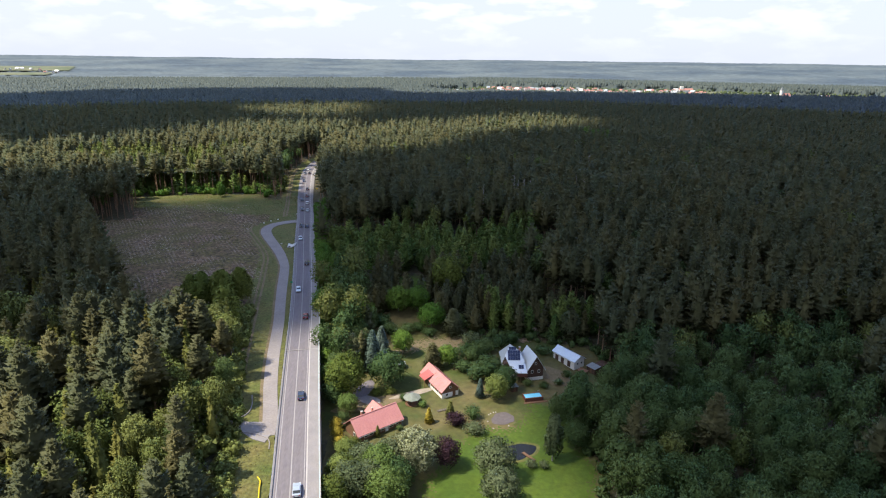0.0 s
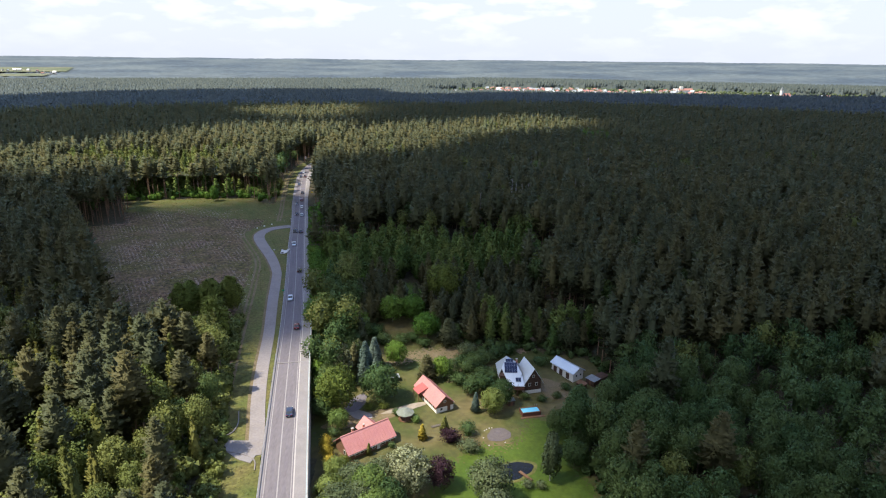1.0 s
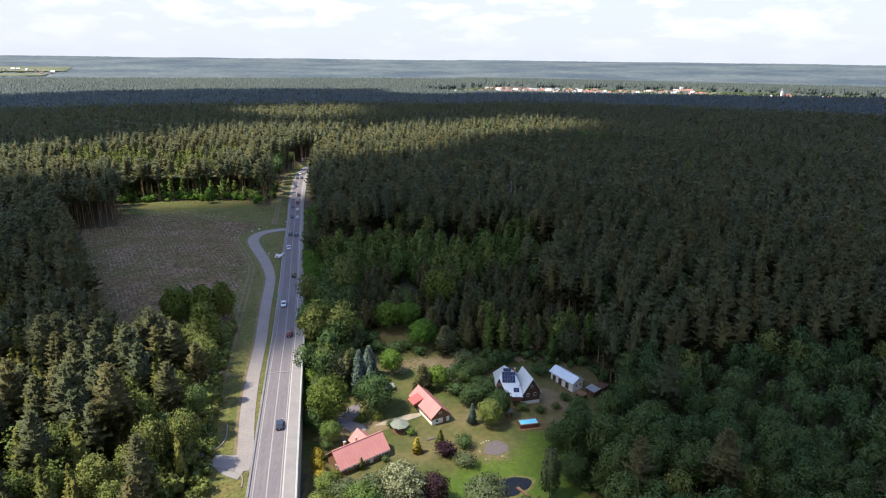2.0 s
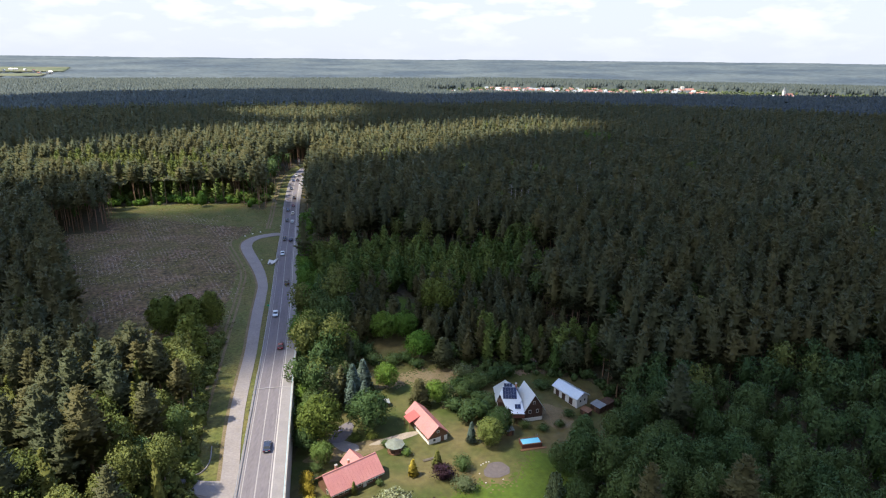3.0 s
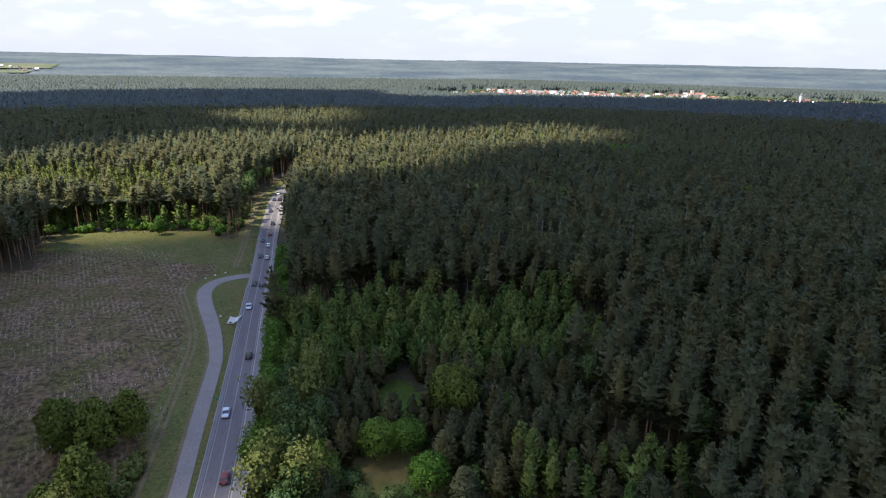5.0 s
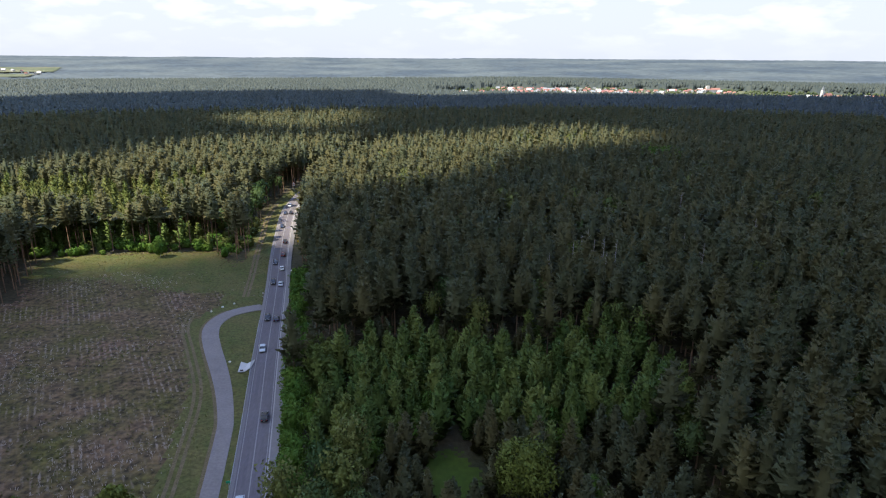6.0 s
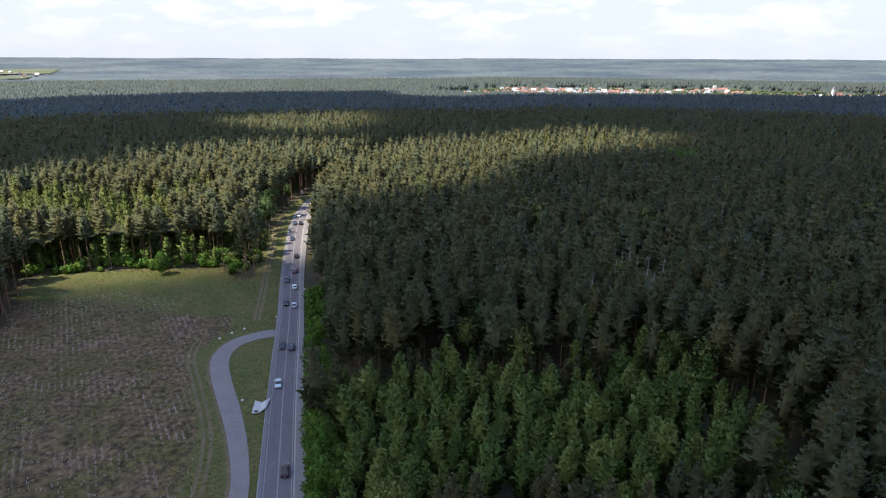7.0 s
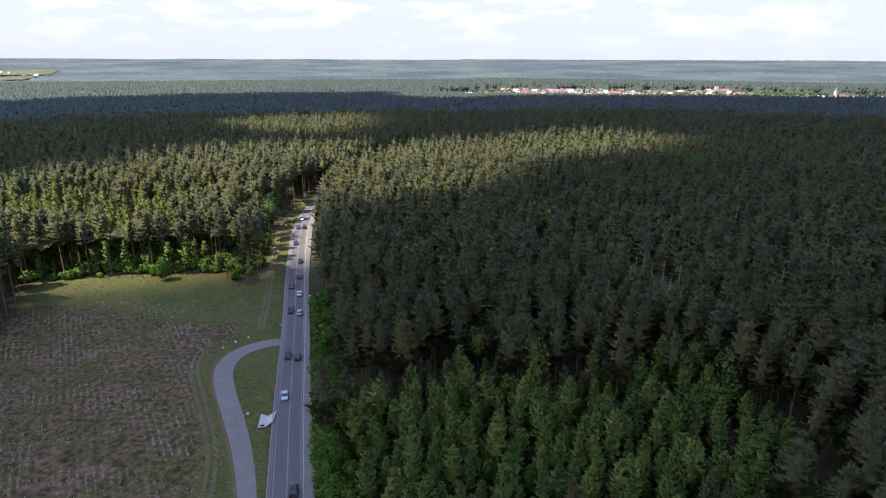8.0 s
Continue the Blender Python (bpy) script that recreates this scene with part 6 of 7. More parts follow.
# trees at the clearing and in the young wood
plant_rows(0, [
    ("birch", -90.5, 215.0, 15.0, "gold", "tall leafy aspen at the clearing's edge", "aspen_tree", 1.5),
    ("birch", -82.5, 213.5, 15.5, "gold", "tall leafy aspen at the clearing's edge", "aspen_tree", 1.5),
    ("birch", -77.5, 219.0, 14.0, "gold", "tall leafy aspen at the clearing's edge", "aspen_tree", 1.5),
    ("birch", -96.5, 219.0, 12.0, "gold", "leafy young aspen at the clearing's edge", "aspen_tree", 1.5),
    ("birch", -74.0, 193.0, 17.0, "gold", "tall yellow-green aspen beside the track", "aspen_tree", 1.5),
    ("birch", -78.5, 188.5, 13.0, "gold", "yellow-green aspen beside the track", "aspen_tree", 1.5),
    ("birch", -98.5, 188.5, 12.5, "gold", "yellow-green aspen at the edge of the wood", "aspen_tree", 1.5),
    ("birch", -144.7, 385.0, 10.0, "bright", "lone young tree in the clearing", "birch_tree", 1.3),
    ("broad", 0.5, 233.5, 16.5, "gold", "round yellow-green oak above the birches", "oak_tree", 1.05),
    ("broad", 14.5, 232.0, 9.0, "bright", "fresh green tree beside the oak", "lime_tree", 1.1),
])
# the garden's far end
plant_rows(10, [
    ("bush", 24.0, 201.5, 4.4, "broad", "dense dark green shrub in the rough garden", "shrub", 1.45),
    ("bush", -20.0, 206.0, 4.6, "broad", "dense dark green shrub in the rough garden", "shrub", 1.45),
    ("bush", -23.5, 210.5, 5.2, "broad", "dense dark green shrub in the rough garden", "shrub", 1.45),
    ("bush", -5.5, 205.0, 3.8, "broad", "dense dark green shrub in the rough garden", "shrub", 1.45),
    ("broad", -30.5, 209.5, 12.5, "bright", "fresh green tree at the garden's end", "lime_tree", 1.0),
    ("broad", -18.0, 219.5, 10.5, "bright", "fresh green round-crowned tree at the garden's end", "lime_tree", 1.3),
    ("broad", -10.7, 220.5, 10.5, "bright", "fresh green round-crowned tree at the garden's end", "lime_tree", 1.2),
    ("broad", -5.0, 210.0, 10.0, "bright", "fresh green round-crowned tree at the garden's end", "lime_tree", 1.3),
    ("bush", -13.5, 206.5, 4.4, "broad", "wide dark green hedge bush", "hedge_bush", 1.4),
    ("bush", -9.5, 208.0, 4.0, "broad", "wide dark green hedge bush", "hedge_bush", 1.4),
    ("broad", 45.0, 205.0, 10.5, "pale", "tree with pale blossom behind the barn", "blossom_tree", 1.1),
    ("broad", -45.0, 213.0, 12.5, "bright", "fresh green tree leaning over the footpath", "lime_tree", 0.95),
    ("broad", -42.0, 220.5, 12.0, "bright", "fresh green tree beside the footpath", "lime_tree", 0.95),
    ("broad", -40.5, 207.5, 11.5, "broad", "dark green tree by the road wall", "oak_tree", 1.0),
    ("broad", -34.0, 215.0, 10.0, "birch", "light green tree among the roadside bushes", "hazel_tree", 0.9),
    ("broad", -28.0, 207.0, 10.0, "broad", "dark green tree at the garden's end", "oak_tree", 1.0),
    ("pine", 3.0, 206.5, 10.0, "pine", "dark pine at the garden's end", "pine_tree", 1.7),
    ("pine", -1.5, 216.0, 11.0, "pine", "dark young pine branched to the ground", "pine_tree", 1.6),
    ("broad", 20.5, 213.5, 8.5, "bright", "fresh green young tree before the pines", "lime_tree", 0.7),
])
# the upper garden by the road
plant_rows(29, [
    ("broad", -29.5, 192.0, 10.5, "broad", "dark green tree beside the spruces", "oak_tree", 1.1),
    ("broad", -33.0, 190.0, 11.0, "blossom", "tree covered in pale blossom by the road wall", "blossom_tree", 1.2),
    ("broad", -31.0, 199.0, 10.0, "broad", "dark green tree by the road wall", "oak_tree", 1.2),
    ("spruce", -24.0, 188.0, 12.0, "blue", "tall blue-grey spruce in the garden", "blue_spruce", 1.6),
    ("spruce", -21.5, 192.5, 11.0, "blue", "tall blue-grey spruce in the garden", "blue_spruce", 1.6),
    ("spruce", -23.5, 182.5, 10.0, "blue", "tall blue-grey spruce in the garden", "blue_spruce", 1.6),
    ("spruce", -20.0, 184.0, 9.0, "blue", "slender blue-grey spruce in the garden", "blue_spruce", 1.5),
    ("broad", -14.4, 193.4, 9.5, "bright", "fresh green round-crowned tree", "lime_tree", 1.0),
    ("pine", -3.9, 184.6, 9.5, "pine", "small dark pine behind the cottage", "pine_tree", 1.5),
    ("broad", -33.5, 179.0, 9.0, "broad", "green tree by the road wall", "hazel_tree", 1.2),
    ("broad", -38.0, 200.0, 11.0, "broad", "dark green tree by the road wall", "oak_tree", 1.1),
])
# the upper garden round the villa
plant_rows(40, [
    ("bush", 9.9, 191.5, 5.0, "broad", "dense dark green shrub in the rough garden", "shrub", 1.45),
    ("bush", 15.6, 197.0, 5.2, "broad", "dense dark green shrub in the rough garden", "shrub", 1.45),
    ("bush", 9.6, 199.8, 5.4, "pale", "dense grey-green shrub in the rough garden", "shrub", 1.45),
    ("bush", 16.4, 185.0, 5.2, "broad", "dense dark green shrub in the rough garden", "shrub", 1.45),
    ("bush", 12.5, 194.5, 5.0, "broad", "dense dark green shrub in the rough garden", "shrub", 1.45),
    ("bush", 19.5, 199.5, 4.6, "broad", "dense dark green shrub in the rough garden", "shrub", 1.45),
    ("bush", 13.0, 182.5, 5.0, "broad", "dense dark green shrub in the rough garden", "shrub", 1.45),
    ("bush", 7.0, 195.0, 4.2, "broad", "dense dark green shrub in the rough garden", "shrub", 1.45),
    ("bush", 6.5, 183.5, 4.6, "broad", "dense dark green shrub in the rough garden", "shrub", 1.45),
    ("bush", 34.0, 195.0, 3.6, "broad", "dense dark green shrub in the rough garden", "shrub", 1.45),
    ("broad", 1.0, 187.0, 7.5, "bright", "fresh green tree behind the cottage", "lime_tree", 1.2),
    ("broad", 3.6, 187.5, 6.5, "broad", "dark green tree behind the cottage", "apple_tree", 1.2),
    ("bush", 9.0, 191.0, 4.6, "broad", "dense green shrub beside the villa", "shrub", 1.4),
    ("bush", 12.0, 196.0, 5.0, "broad", "dense green shrub beside the villa", "shrub", 1.4),
    ("bush", 14.0, 187.0, 4.6, "broad", "dense green shrub beside the villa", "shrub", 1.3),
    ("bush", 10.5, 183.0, 4.2, "broad", "dense green shrub beside the villa", "shrub", 1.3),
    ("broad", 14.5, 179.0, 6.0, "broad", "bushy green tree beside the villa", "apple_tree", 1.3),
    ("bush", 40.0, 181.0, 2.8, "broad", "green shrub in front of the barn", "shrub", 1.3),
])
# the lower garden by the road
plant_rows(58, [
    ("broad", -27.5, 157.5, 6.5, "birch", "light green tree by the road wall", "hazel_tree", 1.2),
    ("broad", -15.0, 128.0, 10.0, "birch", "light green willow in the garden", "willow_tree", 1.2),
    ("broad", -21.0, 122.0, 10.0, "pale", "grey-green willow in the garden", "willow_tree", 1.2),
    ("broad", -29.2, 165.5, 15.0, "gold", "tall maple with a yellow-green crown beside the drive", "maple_tree", 1.0),
    ("broad", -17.2, 173.0, 12.0, "broad", "large dark green oak beside the drive", "oak_tree", 1.3),
    ("broad", -13.0, 132.0, 9.0, "pale", "grey-green willow in the garden", "willow_tree", 1.3),
    ("broad", -19.0, 131.0, 8.5, "pale", "grey-green willow in the garden", "willow_tree", 1.3),
    ("broad", -17.0, 123.0, 9.0, "pale", "grey-green willow in the garden", "willow_tree", 1.3),
    ("broad", -24.0, 127.0, 8.0, "birch", "light green tree by the road wall", "hazel_tree", 1.3),
    ("broad", -25.0, 118.0, 9.0, "gold", "yellow-green tree by the road wall", "maple_tree", 1.2),
    ("broad", -24.5, 136.0, 6.5, "birch", "light green tree behind the long house", "hazel_tree", 1.2),
    ("bush", -27.3, 141.0, 4.6, "thuja", "golden hedge bush by the road wall", "thuja", 0.8),
    ("bush", -28.4, 145.0, 4.6, "thuja", "golden hedge bush by the road wall", "thuja", 0.8),
    ("bush", -29.3, 149.0, 4.6, "thuja", "golden hedge bush by the road wall", "thuja", 0.8),
    ("bush", -23.4, 142.6, 3.0, "gold", "yellow-green bush beside the house", "shrub", 1.1),
    ("bush", -28.3, 154.5, 3.2, "broad", "green bush at the house corner", "shrub", 1.1),
    ("bush", -27.6, 150.4, 2.4, "pale", "grey-green bush at the house corner", "shrub", 1.1),
    ("spruce", -17.6, 146.4, 3.6, "spruce", "small conifer in front of the long house", "juniper", 1.3),
    ("broad", -34.5, 172.0, 8.5, "birch", "light green tree by the road wall", "hazel_tree", 1.2),
    ("broad", -32.5, 163.0, 7.5, "broad", "green tree by the road wall", "hazel_tree", 1.3),
])
# the lower garden by the road
plant_rows(78, [
    ("bush", -20.5, 168.0, 2.4, "gold", "yellow-green shrubs beside the drive", "shrub", 1.4),
    ("bush", -16.0, 168.6, 2.2, "gold", "yellow-green shrubs beside the drive", "shrub", 1.4),
])
# the middle of the lawn
plant_rows(80, [
    ("broad", -12.0, 119.0, 10.5, "birch", "light green willow in the garden", "willow_tree", 1.2),
    ("spruce", -3.9, 153.6, 4.8, "thuja", "golden cone-shaped thuja on the lawn", "thuja", 1.6),
    ("spruce", 2.1, 156.8, 5.2, "spruce", "green cone-shaped juniper on the lawn", "juniper", 1.6),
    ("bush", 3.7, 152.8, 4.2, "purple", "dark purple barberry bush", "barberry", 1.5),
    ("bush", 8.6, 156.0, 4.6, "broad", "dark green shrub on the lawn", "shrub", 1.1),
    ("bush", 8.8, 148.6, 4.2, "pale", "grey-green leafy shrub on the lawn", "shrub", 1.4),
    ("broad", 1.2, 134.0, 8.5, "purple", "dark purple-leaved plum tree", "plum_tree", 1.1),
    ("broad", -6.3, 132.5, 11.5, "blossom", "broad tree with pale flowers over the lawn", "elder_tree", 1.25),
    ("broad", -10.5, 125.0, 8.5, "broad", "green tree in the garden hedge", "willow_tree", 1.3),
    ("bush", -12.0, 149.8, 1.8, "broad", "low shrub in front of the house", "shrub", 1.3),
    ("bush", -12.0, 165.2, 2.6, "broad", "rounded green bush beside the gazebo", "shrub", 1.1),
    ("bush", -9.3, 166.4, 2.0, "purple", "small purple bush beside the gazebo", "barberry", 1.0),
    ("bush", -6.0, 161.6, 2.6, "birch", "light green bush beside the gazebo", "shrub", 1.1),
])
# the lawn's far side
plant_rows(93, [
    ("broad", 33.5, 156.5, 8.0, "broad", "green tree at the lawn's edge", "alder_tree", 1.1),
    ("broad", 10.0, 177.0, 5.5, "broad", "bushy green tree beside the lawn", "apple_tree", 1.3),
    ("broad", 16.0, 166.6, 8.0, "birch", "rounded light green tree on the lawn", "willow_tree", 1.2),
    ("broad", 19.3, 171.6, 8.5, "broad", "rounded green tree in front of the villa", "apple_tree", 1.1),
    ("spruce", 11.1, 167.6, 6.5, "blue", "small blue spruce on the lawn", "blue_spruce", 1.3),
    ("broad", 12.9, 129.5, 11.5, "pale", "large grey-green willow on the lawn", "willow_tree", 1.15),
    ("broad", 13.5, 120.0, 10.0, "pale", "large grey-green willow on the lawn", "willow_tree", 1.2),
    ("birch", 28.4, 137.4, 14.0, "pale", "tall slender birch with a white stem by the pond", "birch_tree", 0.85),
    ("bush", 22.6, 134.6, 2.6, "pale", "grey reedy bush at the pond's edge", "shrub", 1.3),
    ("bush", 25.8, 134.4, 2.4, "pale", "grey reedy bush at the pond's edge", "shrub", 1.3),
    ("broad", 35.5, 143.0, 8.0, "broad", "green tree at the lawn's edge", "alder_tree", 1.2),
    ("broad", 38.5, 150.0, 8.5, "broad", "green tree at the lawn's edge", "alder_tree", 1.2),
    ("birch", 40.0, 163.0, 12.0, "broad", "tall soft green tree at the lawn's edge", "poplar_tree", 1.4),
    ("bush", 36.5, 176.0, 2.2, "broad", "low green hedge shrub", "shrub", 1.5),
    ("bush", 31.5, 174.0, 2.2, "broad", "low green hedge shrub", "shrub", 1.5),
    ("bush", 26.5, 175.0, 2.6, "broad", "low green hedge shrub", "shrub", 1.3),
])



# ---- roadside things ----
headwall = thing("culvert_headwall", "white concrete culvert headwall in the ditch", "culvert", -75.7, 288.2, at_ground(-75.7, 288.2, 0.15), 12)
headwall.scale = (0.75, 0.75, 0.75)
part("slab", slab("slab", [(-2.6, -4.2, 0.9), (-0.3, -3.4, 0.35), (0.2, 3.2, 0.35), (-2.2, 4.0, 0.95)], 0.3, M["pale_slab"]), headwall)
part("slab", slab("slab", [(-0.3, -3.4, 0.35), (2.0, -1.2, 0.9), (3.0, 5.0, 1.0), (0.2, 3.2, 0.35)], 0.3, M["pale_slab"]), headwall)
part("pipe_mouth", box_mesh("pipe_mouth", (1.3, 0.3, 0.5), M["timber_dark"], 0.03, (-1.3, -3.2, 0.85)), headwall, "dark pipe opening")


def sign(x, y, turn, h, w, hh, mat, label):
    s = thing("road_sign", label, "sign", x, y, at_ground(x, y, 0.1), turn)
    part("pole", box_mesh("pole", (0.09, 0.09, h), M["steel"], 0, (0, 0, h / 2)), s)
    part("plate", box_mesh("plate", (w, 0.04, hh), M[mat], 0.01, (0, -0.07, h - hh / 2)), s)
    return s


for gx, gy, gh, gw, ghh, gm, gl in ((-58.6, 275.0, 3.0, 1.9, 1.0, "sign_green", "green road sign seen on a steel pole"), (-87.5, 404.0, 2.4, 0.9, 0.9, "sign_yellow", "yellow road sign on a steel pole"),
                                    (-75.0, 300.0, 2.2, 0.6, 0.6, "white_paint", "small white sign on a pole"), (-86.0, 341.5, 2.2, 0.5, 0.5, "white_paint", "small white sign on a pole"),
                                    (-62.8, 236.0, 2.0, 0.9, 0.6, "sign_green", "small green sign beside the service road")):
    sign(gx, gy, 8, gh, gw, ghh, gm, gl)


bend = thing("bend_sign", "white triangular warning sign with a red rim on a tall pole", "sign", -115.8, 512.0, at_ground(-115.8, 512.0, 0.1), 6)
part("pole", box_mesh("pole", (0.14, 0.14, 4.6), M["steel"], 0, (0, 0, 2.3)), bend)
rim = part("plate", prism("plate", [(-1.15, 4.1), (1.15, 4.1), (0, 6.1)], 0.06, M["roof_dark"]), bend, "red triangular rim")
rim.matrix_basis = pose(0, -0.12, 0)
part("face", prism("face", [(-0.8, 4.3), (0.8, 4.3), (0, 5.7)], 0.03, M["white_paint"]), rim, "white face").matrix_basis = pose(0, -0.06, 0)
lower = part("lower_plate", box_mesh("lower_plate", (1.3, 0.05, 0.8), M["white_paint"], 0.02, (0, -0.12, 3.5)), bend, "white plate below")


def car_thing(x, y, heading, paint, label, long=4.4, tall=1.5):
    """A parked-still car: body, cabin glass, roof, wheels, lights."""
    c = thing("car", label, "car", x, y, float(road_z(y)) + 0.0, heading, "cars on the road")
    w = 1.78
    prof = [(-long / 2, 0.45), (-long / 2 + 0.1, 0.3), (long / 2 - 0.1, 0.3), (long / 2, 0.5), (long / 2 - 0.05, 0.72), (long / 2 - 0.95, 0.92), (-long / 2 + 0.35, 0.98), (-long / 2, 0.85)]
    bm = bmesh.new()
    a = [bm.verts.new((p, -w / 2, q)) for p, q in prof]
    b = [bm.verts.new((p, w / 2, q)) for p, q in prof]
    bm.faces.new(a[::-1])
    bm.faces.new(b)
    for i in range(len(prof)):
        j = (i + 1) % len(prof)
        bm.faces.new((a[i], a[j], b[j], b[i]))
    bmesh.ops.bevel(bm, geom=list(bm.edges), offset=0.07, segments=2, affect="EDGES", profile=0.6)
    part("body", finish(bm, "body", M[paint]), c)

    def cabin(name, lo, hi, z0, z1, inset, mat):
        bm = bmesh.new()
        q = [bm.verts.new((px, py, pz)) for pz, (x0, x1), wy in ((z0, lo, w / 2 - 0.08), (z1, hi, w / 2 - inset)) for px, py in ((x0, -wy), (x1, -wy), (x1, wy), (x0, wy))]
        bm.faces.new(q[3::-1])
        bm.faces.new(q[4:])
        for i in range(4):
            j = (i + 1) % 4
            bm.faces.new((q[i], q[j], q[4 + j], q[4 + i]))
        bmesh.ops.bevel(bm, geom=list(bm.edges), offset=0.05, segments=2, affect="EDGES", profile=0.6)
        return part(name, finish(bm, name, M[mat]), c)

    cabin("window_glass", (-long / 2 + 0.4, long / 2 - 1.2), (-long / 2 + 0.85, long / 2 - 1.95), 0.92, tall - 0.06, 0.25, "glass")
    cabin("roof", (-long / 2 + 0.84, long / 2 - 1.9), (-long / 2 + 0.95, long / 2 - 2.05), tall - 0.1, tall, 0.30, paint)
    bm = bmesh.new()
    bmesh.ops.create_cone(bm, cap_ends=True, segments=14, radius1=0.33, radius2=0.33, depth=0.22)
    tyre = finish(bm, "wheel", M["tyre"])
    bm = bmesh.new()
    bmesh.ops.create_cone(bm, cap_ends=True, segments=10, radius1=0.2, radius2=0.2, depth=0.24)
    rim = finish(bm, "rim", M["steel"])
    for px in (-long / 2 + 0.85, long / 2 - 0.85):
        for py in (-w / 2 + 0.08, w / 2 - 0.08):
            wh = part("wheel", tyre, c)
            wh.matrix_basis = pose(px, py, 0.33, 90, 0, 0)
            part("rim", rim, wh)
    for py in (-0.62, 0.62):
        part("headlight", box_mesh("headlight", (0.08, 0.34, 0.14), M["white_paint"], 0.02, (long / 2 - 0.03, py, 0.66)), c)
        part("tail_light", box_mesh("tail_light", (0.06, 0.3, 0.16), M["tail_red"], 0.02, (-long / 2, py, 0.78)), c)
    part("number_plate", box_mesh("number_plate", (0.03, 0.5, 0.11), M["white_paint"], 0, (-long / 2 - 0.01, 0, 0.55)), c)
    return c


def road_heading(y):
    return math.degrees(math.atan2(2.0, float(road_x(y + 1) - road_x(y - 1))))


# lane (minus: oncoming, on the left), way along the road, paint
for lane, cy, paint, words in ((1, 112.8, "car_silver", "silver-blue car driving on the road"), (1, 151.4, "car_dark", "dark car driving on the road"),
                               (-1, 300.0, "car_pale", "pale blue car driving on the road"), (-1, 323.0, "car_black", "black car driving on the road"), (1, 321.8, "car_dark", "dark blue car driving on the road"),
                               (1, 353.9, "car_pale", "pale silver car driving on the road"), (-1, 356.2, "car_black", "black car driving on the road"), (1, 371.0, "car_white", "white car driving on the road"),
                               (-1, 378.8, "car_dark", "dark car driving on the road"), (1, 388.4, "car_wine", "dark red car driving on the road"), (1, 406.9, "car_black", "black car driving on the road"),
                               (-1, 432.2, "car_dark", "dark car driving on the road"), (-1, 457.6, "car_dark", "dark car driving on the road"), (1, 457.7, "car_black", "black car driving on the road"), (-1, 473.0, "car_white", "white car driving on the road"),
                               (1, 262.0, "car_black", "black car driving on the road"), (-1, 231.0, "car_pale", "pale silver car driving on the road"), (1, 205.0, "car_wine", "dark red car driving on the road")):
    d = road_heading(cy)
    px = float(road_x(cy)) + lane * 1.5 * math.sin(math.radians(d))
    car_thing(px, cy - lane * 1.5 * math.cos(math.radians(d)), d if lane > 0 else d + 180, paint, words, tall=1.5 if paint != "car_black" else 1.65)

# yellow pipe along the end of the verge
pipe_line = finer(smooth_line([(-37.6, 106), (-38.7, 110.4), (-39.6, 114), (-40.0, 116), (-41.2, 117.6)], 6), 1.0)
v, f = stem([(a, b, at_ground(a, b, 0.55)) for a, b in pipe_line], [0.16] * len(pipe_line), 8)
barrier = tagged(new("pipe_barrier"), "bent yellow pipe barrier beside the side road", "barrier")
part("pipe", arrays("pipe", v, f, [M["sign_yellow"]], smooth_faces=True), barrier)
for a, b in pipe_line[::5]:
    part("post", box_mesh("post", (0.12, 0.12, 0.6), M["sign_yellow"], 0, (a, b, at_ground(a, b, 0.28))), barrier)

# dirt tracks beside the roads
track = finer(smooth_line([(-57, 150), (-62.5, 175), (-70.5, 212), (-78.5, 250), (-84.5, 274), (-95.5, 296.5), (-104.5, 314), (-107, 326)], 6), 2.0)
for off in (-0.9, 0.9):
    tagged(strip("dirt_track", track, off - 0.45, off + 0.45, lambda x, y: ground(x, y) + 0.21, 0, M["dry"]), "rutted brown dirt track in the grass", "track", kind="structure")
track = finer(smooth_line([(-93, 342), (-97.5, 365), (-103, 390), (-109, 420), (-115, 450), (-118, 480)], 6), 2.0)
for off in (-0.8, 0.8):
    tagged(strip("dirt_track", track, off - 0.55, off + 0.55, lambda x, y: ground(x, y) + 0.21, 0, M["dry"]), "rutted brown dirt track in the grass", "track", kind="structure")
edge = finer(smooth_line(SERVICE, 8), 2.0)
half_w = np.interp(edge[:, 1], [133, 140, 160, 200, 240, 262, 290, 318, 335], [1.6, 1.9, 1.95, 1.8, 2.05, 2.6, 3.5, 3.6, 3.2])
tagged(strip("road_edge", edge, -half_w - 0.9, -half_w, lambda x, y: ground(x, y) + 0.2, 0, M["dry"]), "worn sandy edge of the service road", "road edge", kind="structure")

# ---- the felled clearing: brushwood in rows, stumps, tufts ----
rng = np.random.default_rng(21)


